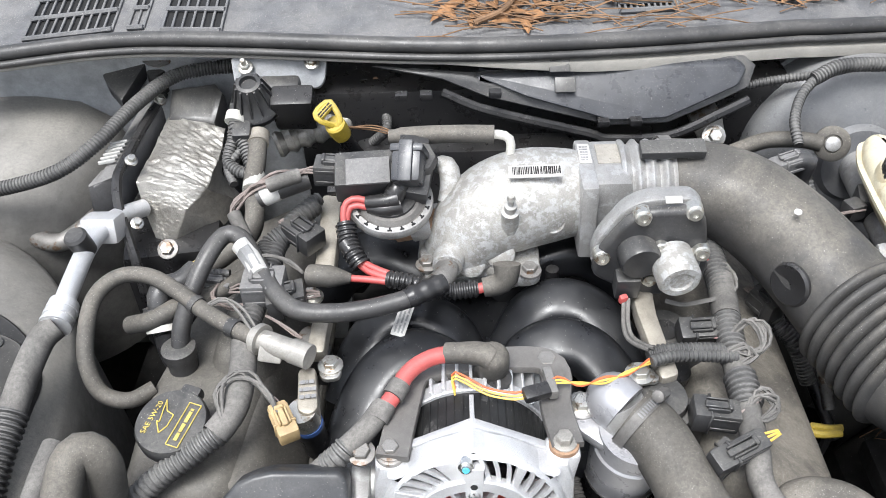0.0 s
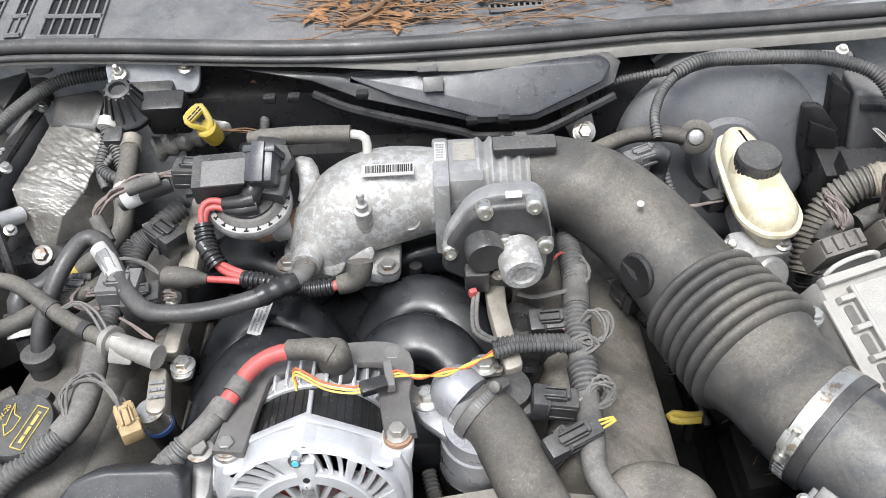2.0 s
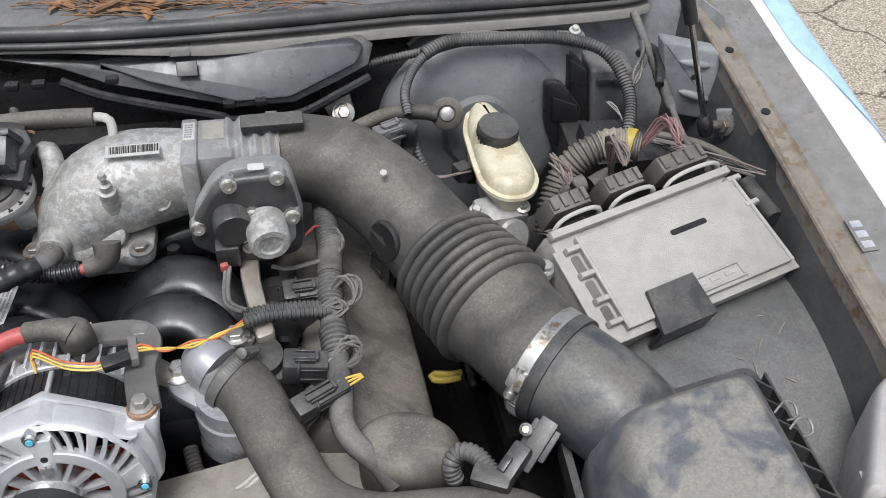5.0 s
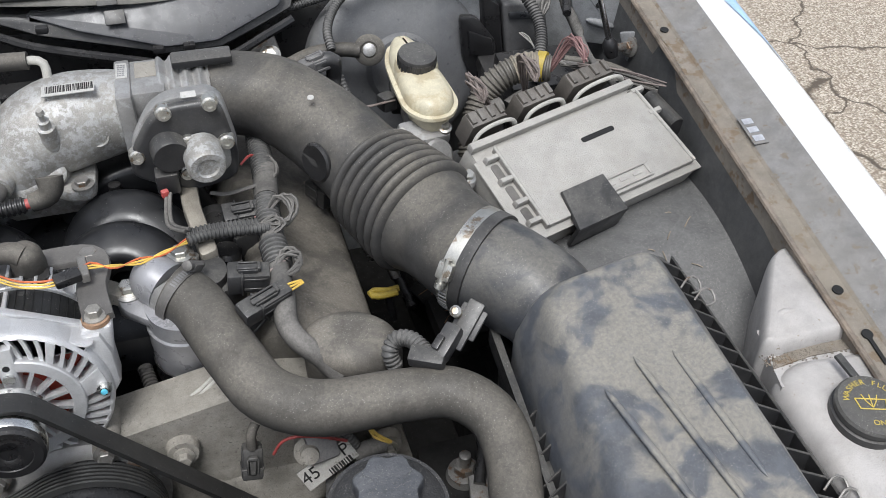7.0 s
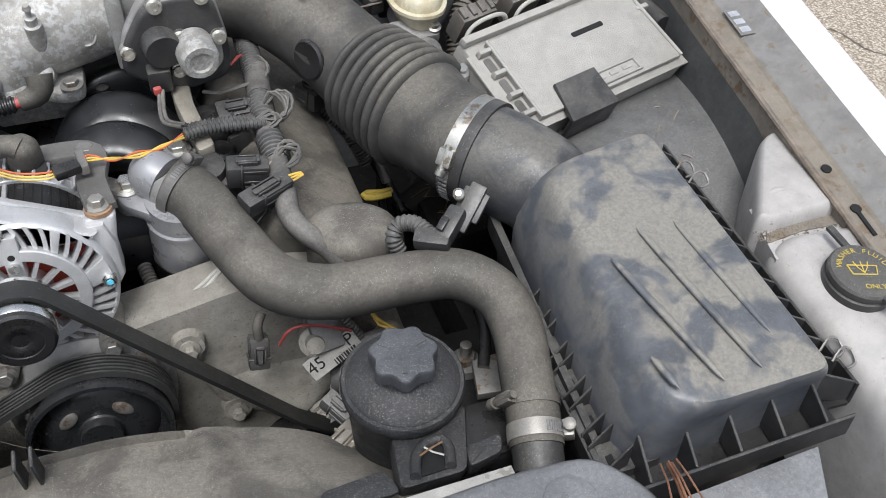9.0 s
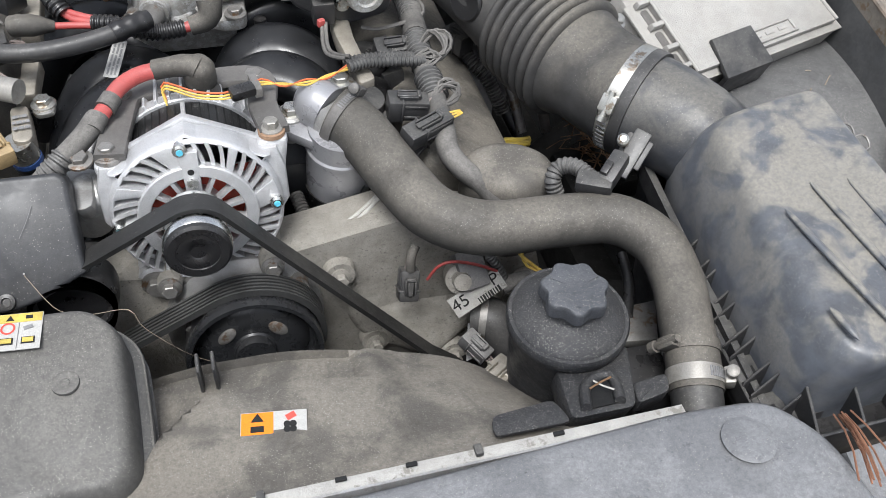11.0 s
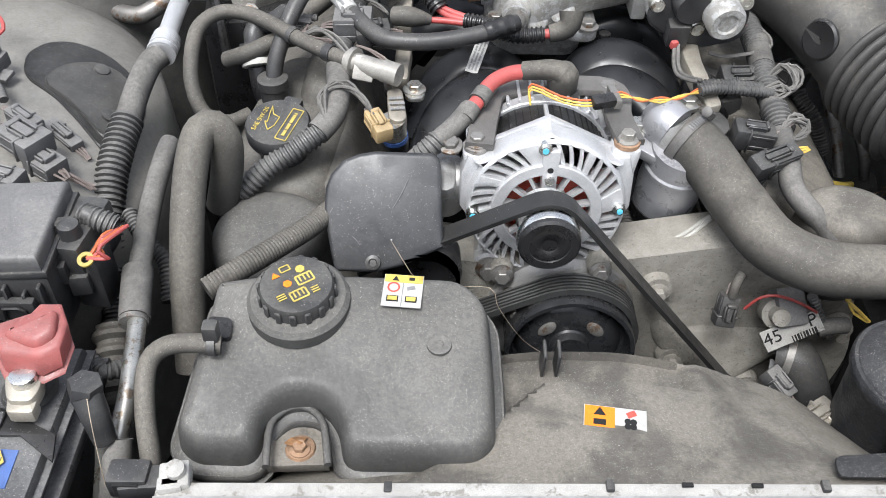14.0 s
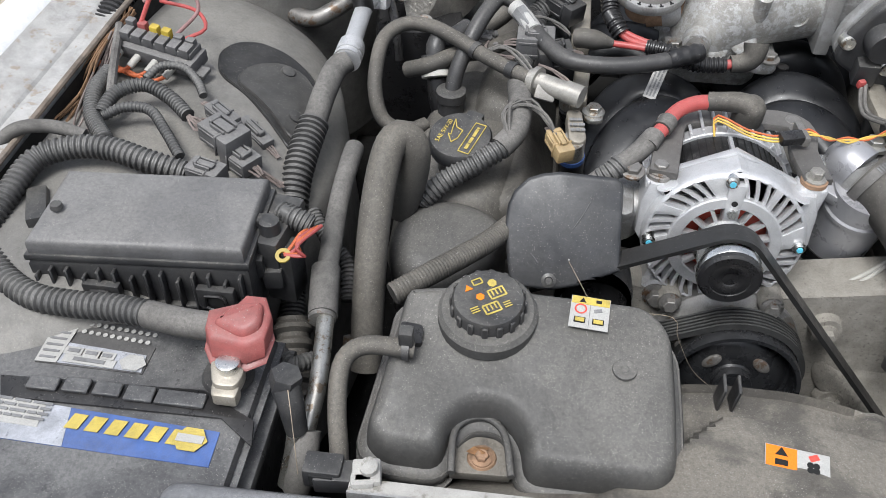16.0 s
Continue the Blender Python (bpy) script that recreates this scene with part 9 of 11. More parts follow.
part("lug", slab(round3([(-0.102, 0.462, 0.800), (-0.083, 0.466, 0.800), (-0.083, 0.425, 0.790), (-0.099, 0.420, 0.790)], 0.008, 2), (0, 0.02, -0.03), 0.005), ALU_DULL, al)

# left bank looms and connectors
lbh = thing("left_bank_harness", "dusty corrugated wiring harness over the valve cover", "wire harness", (-0.230, 0.618, 0.760))
part("loom", G().tube([(-0.296, 0.444, 0.765), (-0.270, 0.458, 0.785), (-0.240, 0.472, 0.800), (-0.215, 0.486, 0.812)], 0.0115, seg=16, ridge=0.0018, pitch=0.0055), LOOM, lbh)
part("tape", G().tube([(-0.219, 0.484, 0.811), (-0.207, 0.500, 0.818), (-0.203, 0.519, 0.822), (-0.204, 0.550, 0.825), (-0.208, 0.582, 0.826)], 0.0125, seg=16), TAPE, lbh)
part("loom", G().tube([(-0.207, 0.576, 0.826), (-0.206, 0.610, 0.828), (-0.202, 0.644, 0.830), (-0.196, 0.672, 0.835), (-0.193, 0.702, 0.840), (-0.180, 0.732, 0.845), (-0.158, 0.759, 0.850)], 0.0115, seg=16, ridge=0.0018, pitch=0.0055), LOOM, lbh)
wires([(-0.210, 0.488, 0.825), (-0.217, 0.508, 0.835), (-0.208, 0.526, 0.840), (-0.188, 0.525, 0.838), (-0.173, 0.509, 0.832), (-0.164, 0.495, 0.825)], 4, 0.004, TAPE, lbh, 0.0018, 71)
wires([(-0.247, 0.606, 0.845), (-0.231, 0.614, 0.852), (-0.210, 0.599, 0.850), (-0.190, 0.569, 0.842), (-0.176, 0.559, 0.840)], 2, 0.003, TAPE, lbh, 0.0016, 72)
tanp = plug(V((-0.161, 0.494, 0.815)), (-0.35, 0.7, 0.1), (0.052, 0.022, 0.020), "tan brown electrical connector", TAN)
plug(V((-0.196, 0.635, 0.845)), (-1, 0.0, 0.0), (0.060, 0.040, 0.034), "grey connector under the hose", GREY)
plug(V((-0.166, 0.709, 0.852)), (-0.7, 0.6, 0.1), (0.06, 0.032, 0.028), "dusty black injector connector")
plug(V((-0.170, 0.625, 0.838)), (1, 0.2, 0.1), (0.055, 0.036, 0.03), "black injector connector by the fuel rail")
plug(V((-0.255, 0.665, 0.822)), (-0.9, 0.1, 0.05), (0.05, 0.018, 0.018), "small grey connector with thin wires", GREY)
loom([(-0.273, 0.675, 0.830), (-0.255, 0.675, 0.830), (-0.238, 0.674, 0.830)], 0.0062)
wires([(-0.247, 0.661, 0.828), (-0.248, 0.640, 0.828), (-0.227, 0.625, 0.830), (-0.202, 0.626, 0.835), (-0.188, 0.632, 0.840)], 4, 0.004, PINKWIRE, None, 0.0012, 73, "thin pale wires beside the hose")
wires([(-0.214, 0.664, 0.850), (-0.194, 0.662, 0.862), (-0.171, 0.655, 0.860), (-0.157, 0.646, 0.852)], 3, 0.003, TAPE, None, 0.0015, 74, "loose black wires beside the hose")
wires([(-0.188, 0.601, 0.840), (-0.174, 0.587, 0.842), (-0.158, 0.577, 0.838), (-0.152, 0.574, 0.835)], 2, 0.002, PINKWIRE, None, 0.0013, 75, "two thin pale wires")
egw = thing("sensor_pigtail", "bundle of pale violet wires into black tape", "wires", (-0.241, 0.793, 0.840))
wires([(-0.160, 0.744, 0.905), (-0.182, 0.736, 0.905), (-0.209, 0.732, 0.895), (-0.231, 0.727, 0.878), (-0.237, 0.721, 0.868)], 7, 0.005, PINKWIRE, egw, 0.0014, 76)
part("tape", G().tube([(-0.164, 0.736, 0.906), (-0.180, 0.729, 0.905), (-0.195, 0.727, 0.900)], 0.0075, seg=12), TAPE, egw)
part("tape", G().tube([(-0.236, 0.723, 0.870), (-0.230, 0.714, 0.862), (-0.222, 0.702, 0.852)], 0.0075, seg=12), TAPE, egw)
ht = thing("heater_hose", "black heater hose with taped white sleeve", "hose", (-0.256, 0.907, 0.800))
part("hose_body", G().tube([(-0.159, 0.750, 0.892), (-0.185, 0.740, 0.888), (-0.210, 0.735, 0.880)], 0.0115, seg=14), RUBBER, ht)
part("white_sleeve", G().tube([(-0.184, 0.742, 0.888), (-0.194, 0.738, 0.886), (-0.205, 0.736, 0.882)], 0.0122, seg=14), LBL_WHITE, ht)
part("vertical_hose", G().tube([(-0.232, 0.859, 0.872), (-0.231, 0.830, 0.860), (-0.232, 0.800, 0.850), (-0.227, 0.768, 0.835), (-0.233, 0.747, 0.820), (-0.268, 0.729, 0.800), (-0.293, 0.719, 0.790)], 0.011, seg=14), HOSE, ht)
part("tan_end", G().tube([(-0.232, 0.867, 0.874), (-0.231, 0.852, 0.870)], 0.0125, seg=14, straight=True), RAILMET, ht)
part("pale_tape", G().tube([(-0.232, 0.816, 0.853), (-0.231, 0.792, 0.848)], 0.0118, seg=14, straight=True), WHITEP, ht)
part("yellow_tape", G().tube([(-0.275, 0.727, 0.798), (-0.290, 0.722, 0.792)], 0.0122, seg=14, straight=True), YELLOW, ht)
loom([(-0.259, 0.877, 0.888), (-0.261, 0.861, 0.872), (-0.266, 0.840, 0.855), (-0.247, 0.823, 0.850), (-0.235, 0.828, 0.850)], 0.0095)
loom([(-0.240, 0.860, 0.875), (-0.254, 0.846, 0.862), (-0.267, 0.836, 0.850), (-0.257, 0.813, 0.842)], 0.0065)
loom([(-0.256, 0.888, 0.893), (-0.258, 0.869, 0.882), (-0.246, 0.851, 0.868), (-0.237, 0.829, 0.853)], 0.011)
single("loom_band", G().tube([(-0.256, 0.882, 0.892), (-0.258, 0.872, 0.886)], 0.0128, seg=14, straight=True), WHITEP, "pale tape band on the loom", "tape")
loom([(-0.186, 0.714, 0.845), (-0.200, 0.702, 0.840), (-0.202, 0.682, 0.838)], 0.016)
loom([(-0.153, 0.769, 0.852), (-0.170, 0.755, 0.848), (-0.187, 0.736, 0.842)], 0.010)

# under the bellows
dr = thing("engine_oil_dipstick", "yellow looped engine oil dipstick handle", "dipstick", (0.386, 0.612, 0.620))
part("loop", G().tube([(0.389, 0.581, 0.668), (0.367, 0.580, 0.668), (0.357, 0.585, 0.668), (0.361, 0.591, 0.668), (0.378, 0.587, 0.668), (0.392, 0.588, 0.668)], 0.0042, seg=8), YELLOW, dr)
part("stem", G().tube([(0.377, 0.584, 0.668), (0.382, 0.591, 0.640), (0.390, 0.607, 0.600)], 0.005, seg=8), BLACK, dr)
for k, q in enumerate(([(0.411, 0.812, 0.700), (0.393, 0.714, 0.700), (0.394, 0.667, 0.680), (0.401, 0.637, 0.640)], [(0.428, 0.691, 0.680), (0.432, 0.656, 0.660), (0.439, 0.647, 0.630)], [(0.401, 0.834, 0.660), (0.406, 0.739, 0.620), (0.424, 0.640, 0.580)])):
    single("transmission_line", G().tube(q, 0.007, seg=10), STEEL_DARK if k < 2 else BLACK_CLEAN, "dark line running down beside the engine", "line")
loom([(0.334, 0.734, 0.740), (0.343, 0.699, 0.720), (0.363, 0.678, 0.700), (0.381, 0.659, 0.660)], 0.012)
plug(V((0.323, 0.690, 0.755)), (-0.5, 0.8, 0.1), (0.05, 0.03, 0.03), "black connector below the air duct")
single("steering_shaft", G().tube([(0.453, 0.721, 0.500), (0.529, 0.757, 0.520), (0.590, 0.768, 0.540)], 0.03, seg=16), SHADE_BLACK, "grimy suspension arm, coloured near-black for shade", "arm")
rn = random.Random(5)
g = G()
for k in range(70):
    c = V((0.492, 0.596, 0.640)) + V((rn.gauss(0, 0.022), rn.gauss(0, 0.022), rn.gauss(0, 0.006)))
    a = rn.uniform(0, 6.3)
    d = V((math.cos(a), math.sin(a), rn.uniform(-0.3, 0.5))) * rn.uniform(0.01, 0.03)
    g.tube([c - d, c + V((0, 0, 0.004)), c + d], 0.0007, seg=4, step=0.02)
single("dry_grass", g, NEEDLE, "small nest of dry grass in the bay", "grass", kind="stuff")
single("grass_shelf", slab([(0.431, 0.604, 0.628), (0.571, 0.666, 0.628), (0.522, 0.532, 0.628), (0.430, 0.518, 0.628)], (0, 0, -0.03), 0.006), SHADE_BLACK, "frame shelf below the air duct, coloured near-black for shade", "frame", kind="structure")
maf = thing("air_flow_sensor", "black air flow sensor plug on the intake tube", "sensor", (0.40, 0.39, 0.78))
mm = axes(V((0.399, 0.365, 0.815)), (-0.35, -0.5, 0.75), (1, 0.9, 0.2))
part("base", G().box((0.048, 0.016, 0.006), mm, 0.002), BLACK, maf)
part("flange_plate", G().box((0.030, 0.026, 0.005), mm @ Matrix.Translation((0.004, 0, -0.005)), 0.002), BLACK, maf)
part("lock_tab", G().box((0.014, 0.007, 0.005), axes(V((0.368, 0.350, 0.816)), (-0.3, -0.3, 0.9), (1, 0.85, 0.1)), 0.001), BLACK_CLEAN, maf)
part("socket", G().box((0.034, 0.017, 0.018), axes(V((0.378, 0.355, 0.808)), (-0.3, -0.3, 0.9), (1, 0.85, 0.1)), 0.004), BLACK, maf)
part("plug", G().box((0.034, 0.018, 0.016), axes(V((0.358, 0.349, 0.800)), (-0.2, -0.2, 1), (1, -0.6, 0)), 0.004), BLACK, maf)
part("screw", G().lathe([(0.0055, -0.006), (0.0055, 0.004), (0.003, 0.006)], axes(V((0.392, 0.373, 0.826)), (-0.35, -0.5, 0.75)), 16), STEEL, maf)
loom([(0.360, 0.356, 0.798), (0.350, 0.375, 0.800), (0.338, 0.384, 0.795), (0.330, 0.379, 0.785), (0.334, 0.373, 0.770)], 0.0105)


# ---- battery, fuse box and lines ----
bat = thing("battery", "black car battery with blue label and dusty top", "battery", (-0.55, 0.10, 0.55))
part("case", slab([(-0.392, 0.248, 0.764), (-0.69, 0.248, 0.764), (-0.69, -0.02, 0.764), (-0.392, -0.02, 0.764)], (0, 0, -0.20), 0.006), BAT, bat)
part("rim", slab([(-0.380, 0.258, 0.738), (-0.70, 0.258, 0.738), (-0.70, -0.03, 0.738), (-0.380, -0.03, 0.738)], (0, 0, -0.014), 0.003), BAT, bat)
part("side_band", slab([(-0.386, 0.252, 0.754), (-0.695, 0.252, 0.754), (-0.695, -0.025, 0.754), (-0.386, -0.025, 0.754)], (0, 0, -0.003), 0.001), BAT, bat)
strip = [(-0.607, 0.176, 0.767), (-0.435, 0.183, 0.767), (-0.386, 0.159, 0.767), (-0.381, 0.135, 0.767), (-0.413, 0.158, 0.767), (-0.596, 0.155, 0.767)]
part("hold_down_strip", slab(strip, (0, 0, -0.003), 0.001), BLACK_CLEAN, bat, "black hold-down strip")
for k, (a, b) in enumerate((((-0.579, 0.175, 0.768), (-0.553, 0.166, 0.768)), ((-0.549, 0.177, 0.768), (-0.527, 0.167, 0.768)), ((-0.523, 0.176, 0.768), (-0.500, 0.167, 0.768)), ((-0.496, 0.176, 0.768), (-0.472, 0.165, 0.768)), ((-0.470, 0.175, 0.768), (-0.429, 0.165, 0.768)))):
    a, b = V(a), V(b)
    part("vent_cover", G().box((abs(b.x - a.x), abs(b.y - a.y) + 0.004, 0.004), pose(*((a + b) / 2 + V((0, 0, 0.001)))), 0.001, 1), BAT, bat)
lm = [V((-0.597, 0.156, 0.765)), V((-0.410, 0.146, 0.765)), V((-0.409, 0.114, 0.765)), V((-0.578, 0.118, 0.765))]
blue = part("brand_label", slab(lm, (0, 0, -0.0008), 0), LBL_BLUE, bat, "blue battery label with yellow lettering")
part("silver_fade", slab([lm[0] + V((0, 0, 0.0004)), lm[0].lerp(lm[1], 0.33) + V((0, 0, 0.0004)), lm[3].lerp(lm[2], 0.30) + V((0, 0, 0.0004)), lm[3] + V((0, 0, 0.0004))], (0, 0, -0.0006), 0), LBL_SILVER, blue)
lc = V((-0.484, 0.138, 0.766))
lx = (V((-0.527, 0.140, 0.766)) - V((-0.440, 0.136, 0.766))).normalized()
lmx = axes(lc, (0, 0, 1), lx)
for k in range(6):
    part("brand_bar", slab([lmx @ V((-0.050 + 0.0168 * k, -0.007, 0)), lmx @ V((-0.0385 + 0.0168 * k, -0.007, 0)), lmx @ V((-0.0355 + 0.0168 * k, 0.007, 0)), lmx @ V((-0.047 + 0.0168 * k, 0.007, 0))], (0, 0, 0.0006), 0), LBL_YELLOW, blue)
hexm = axes(V((-0.430, 0.135, 0.767)), (0, 0, 1), lx)
part("emblem", G().prism([(0.014 * math.cos(math.pi / 3 * k), 0.012 * math.sin(math.pi / 3 * k)) for k in range(6)], 0, 0.0006, hexm, 0), LBL_YELLOW, blue, "yellow hexagon emblem")
part("emblem_band", G().box((0.022, 0.007, 0.0006), hexm @ Matrix.Translation((0, 0, 0.0014)), 0), LBL_WHITE, blue)
wl = [V((-0.588, 0.240, 0.765)), V((-0.565, 0.240, 0.765)), V((-0.491, 0.222, 0.765)), V((-0.492, 0.193, 0.765)), V((-0.586, 0.194, 0.765))]
sl = part("spec_label", slab(wl, (0, 0, -0.0008), 0), LBL_DARK, bat, "grey and white specification label")
part("silver_half", slab([V((-0.566, 0.217, 0.7660)), V((-0.495, 0.212, 0.7660)), V((-0.493, 0.194, 0.7660)), V((-0.568, 0.195, 0.7660))], (0, 0, -0.0006), 0), LBL_SILVER, sl)
wb = [V((-0.586, 0.240, 0.767)), V((-0.564, 0.239, 0.767)), V((-0.567, 0.194, 0.767)), V((-0.586, 0.194, 0.767))]
part("white_block", slab(wb, (0, 0, -0.0006), 0), LBL_WHITE, sl)
for k in range(6):
    f = 0.12 + 0.15 * k
    part("print_line", slab([wb[0].lerp(wb[3], f).lerp(wb[1].lerp(wb[2], f), u) + V((0, 0, 0.0008)) for u in (0.12, 0.85)] + [wb[0].lerp(wb[3], f + 0.05).lerp(wb[1].lerp(wb[2], f + 0.05), u) + V((0, 0, 0.0008)) for u in (0.85, 0.12)], (0, 0, -0.0004), 0), LBL_GREY, sl)
for px, w, h in (((-0.540, 0.199, 0.767), 0.046, 0.008), ((-0.557, 0.208, 0.767), 0.017, 0.008), ((-0.541, 0.207, 0.767), 0.017, 0.008), ((-0.527, 0.206, 0.767), 0.014, 0.008)):
    fm_ = axes(px, (0, 0, 1), lx)
    part("white_field", G().box((w, h, 0.0005), fm_, 0), LBL_WHITE, sl)
    part("field_print", G().box((w * 0.6, h * 0.45, 0.0005), fm_ @ Matrix.Translation((0, 0, 0.0009)), 0), LBL_GREY, sl)
part("emblem", G().prism([(0.012 * math.cos(math.pi / 3 * k), 0.009 * math.sin(math.pi / 3 * k)) for k in range(6)], 0, 0.0006, axes(V((-0.503, 0.202, 0.767)), (0, 0, 1), lx), 0), LBL_WHITE, sl)
for r in range(2):
    for k in range(10):
        part("date_dot", G().lathe([(0.0022, 0), (0.0022, 0.0006)], axes(V((-0.555, 0.235, 0.766)).lerp(V((-0.496, 0.230, 0.766)), k / 9) + V((-0.003 * r, 0.009 * (0.5 - r), 0)), (0, 0, 1)), 8), LBL_WHITE, sl)
wn2 = part("warning_label", slab([V((-0.597, 0.157, 0.766)), V((-0.556, 0.154, 0.766)), V((-0.554, 0.131, 0.766)), V((-0.585, 0.132, 0.766))], (0, 0, -0.0006), 0), LBL_WHITE, bat, "white warning label with bars of print")
bars(wn2, axes(V((-0.574, 0.146, 0.767)), (0, 0, 1), lx), 0.05, 0.02, 4, LBL_GREY, 22)
part("date_sticker", G().lathe([(0.018, 0), (0.018, 0.0006)], axes(V((-0.623, 0.233, 0.765)), (0, 0, 1)), 24), LBL_SILVER, bat, "round silver date sticker")
post = thing("battery_terminal", "positive battery clamp with faded red cover", "battery terminal", (-0.40, 0.19, 0.765))
part("clamp", slab(round3([(-0.429, 0.194, 0.794), (-0.404, 0.200, 0.794), (-0.398, 0.187, 0.792), (-0.402, 0.172, 0.790), (-0.421, 0.172, 0.790)], 0.006, 3), (0, 0, -0.013), 0.002), RAILMET, post, "brass-grey terminal clamp")
part("clamp_lug", slab(round3([(-0.424, 0.178, 0.786), (-0.400, 0.178, 0.786), (-0.401, 0.166, 0.784), (-0.421, 0.166, 0.784)], 0.003, 2), (0, 0, -0.013), 0.002), RAILMET, post)
part("post_top", G().lathe([(0.010, -0.02), (0.010, 0.002), (0.008, 0.003)], axes((-0.412, 0.190, 0.797), (0, 0, 1)), 20), BRIGHT, post)
part("base_ring", G().lathe([(0.022, 0.0), (0.020, 0.004)], axes((-0.420, 0.201, 0.766), (0, 0, 1)), 24), RUBBER, post)
RC = [(-0.434, 0.210, 0.818), (-0.436, 0.226, 0.819), (-0.413, 0.233, 0.823), (-0.408, 0.241, 0.825), (-0.391, 0.241, 0.825), (-0.382, 0.224, 0.821), (-0.384, 0.204, 0.816), (-0.398, 0.197, 0.813), (-0.427, 0.200, 0.814)]
part("cover", slab(RC, (0.0, -0.006, -0.020), 0.004, 3), REDCAP, post, "faded red plastic terminal cover")
part("cover_hood", slab(round3([(-0.429, 0.212, 0.822), (-0.414, 0.228, 0.828), (-0.390, 0.232, 0.830), (-0.388, 0.212, 0.824), (-0.402, 0.203, 0.820)], 0.006, 3), (0, -0.003, -0.014), 0.005, 3), REDCAP, post)
part("cover_skirt", slab([V(p) + V((0, -0.007, -0.0205)) + (V(p) - V((-0.408, 0.219, 0.82))) * 0.06 for p in RC], (0, -0.001, -0.0025), 0.001, 1), REDCAP, post)
loom([(-0.671, 0.295, 0.790), (-0.639, 0.263, 0.790), (-0.603, 0.244, 0.790), (-0.566, 0.240, 0.790), (-0.529, 0.239, 0.792), (-0.491, 0.233, 0.795)], 0.0155, "thick corrugated battery cable loom", pitch=0.006)
single("battery_cable", G().tube([(-0.495, 0.233, 0.795), (-0.474, 0.227, 0.798), (-0.450, 0.223, 0.800), (-0.425, 0.220, 0.803)], 0.0125, seg=16), TAPE, "taped battery cable end", "cable")

fb = thing("fuse_box", "dusty black fuse box with clipped lid", "fuse box", (-0.50, 0.33, 0.66))
FB = [V((-0.614, 0.365, 0.835)), V((-0.426, 0.379, 0.835)), V((-0.424, 0.284, 0.831)), V((-0.613, 0.271, 0.831))]
fc = sum(FB, V((0, 0, 0))) / 4
part("lid", slab(FB, (0, 0, -0.022), 0.006, 3), GREY, fb)
part("lid_skirt", slab([p + (p - fc) * 0.045 + V((0, 0, -0.016)) for p in FB], (0, 0, -0.008), 0.002), BLACK, fb)
part("tray", slab([p + (p - fc) * 0.03 + V((0, 0, -0.022)) for p in FB], (0, 0, -0.075), 0.006), BLACK, fb)
part("lid_knob", G().lathe([(0.006, 0), (0.005, 0.004), (0.003, 0.004)], axes(V((-0.599, 0.310, 0.836)), (0, 0, 1)), 12), BLACK, fb)
fa, fbb = FB[3] + (FB[3] - fc) * 0.03, FB[2] + (FB[2] - fc) * 0.03
for k in range(14):
    q = fa.lerp(fbb, (k + 0.5) / 14) + V((0, -0.004, -0.052))
    part("rib", G().box((0.003, 0.008, 0.05 if k % 3 else 0.035), pose(*q), 0.001, 1), BLACK, fb)
for f in (0.33, 0.85):
    q = fa.lerp(fbb, f) + V((0, -0.008, -0.05))
    c = part("side_latch", G().box((0.034, 0.008, 0.022), pose(*q), 0.002), BLACK, fb)
    part("latch_loop", G().tube([q + V((-0.008, -0.006, 0.006)), q + V((-0.008, -0.007, -0.008)), q + V((0.008, -0.007, -0.008)), q + V((0.008, -0.006, 0.006)), q + V((-0.008, -0.006, 0.006))], 0.0016, seg=6), BLACK_CLEAN, c)
part("ledge", slab([fa + V((0, -0.006, -0.066)), fbb + V((0, -0.006, -0.066)), fbb + V((0, 0.004, -0.066)), fa + V((0, 0.004, -0.066))], (0, 0, -0.004), 0.001), BLACK, fb)
part("side_block", G().box((0.045, 0.07, 0.05), pose(*V((-0.420, 0.346, 0.790)), 0, 0, -8), 0.005), BLACK, fb)
part("side_block", G().box((0.03, 0.03, 0.06), pose(*V((-0.404, 0.327, 0.770)), 0, 0, -8), 0.005), BLACK, fb)
for q in ((-0.425, 0.307, 0.790), (-0.410, 0.310, 0.775), (-0.419, 0.334, 0.815)):
    part("lug", G().box((0.018, 0.012, 0.022), pose(*V(q), 0, 0, 10), 0.003), BLACK, fb)
part("left_clip", G().box((0.02, 0.05, 0.02), pose(*V((-0.643, 0.343, 0.800)), 0, 0, 25), 0.004), BLACK, fb)
part("stud", G().lathe([(0.010, 0), (0.009, 0.012), (0.005, 0.014)], axes(V((-0.413, 0.328, 0.815)), (0, 0, 1)), 12), BLACK, fb)
rt = thing("ring_terminal_wires", "red wires with brass ring terminal by the fuse box", "wires", (-0.397, 0.339, 0.790))
for k in range(4):
    part("wire", G().tube([V((-0.380, 0.340, 0.810)) + V((0.003 * k, 0.002 * k, 0)), V((-0.384, 0.325, 0.818)) + V((0, -0.006 * k, 0)), V((-0.392, 0.316, 0.808)) + V((0.005 * k, -0.003 * k, 0)), V((-0.396, 0.308, 0.806))], 0.0018, seg=8), RED if k % 2 else ORANGE, rt)
part("ring", G().rings([[axes(V((-0.397, 0.307, 0.806)), (0, -0.4, 1)) @ V((r * math.cos(t), r * math.sin(t), z)) for t in [2 * math.pi * k / 18 for k in range(18)]] for r, z in ((0.0035, 0.001), (0.007, 0.001), (0.007, -0.001), (0.0035, -0.001), (0.0035, 0.001))], False, False), YELLOW, rt, "brass ring terminal")
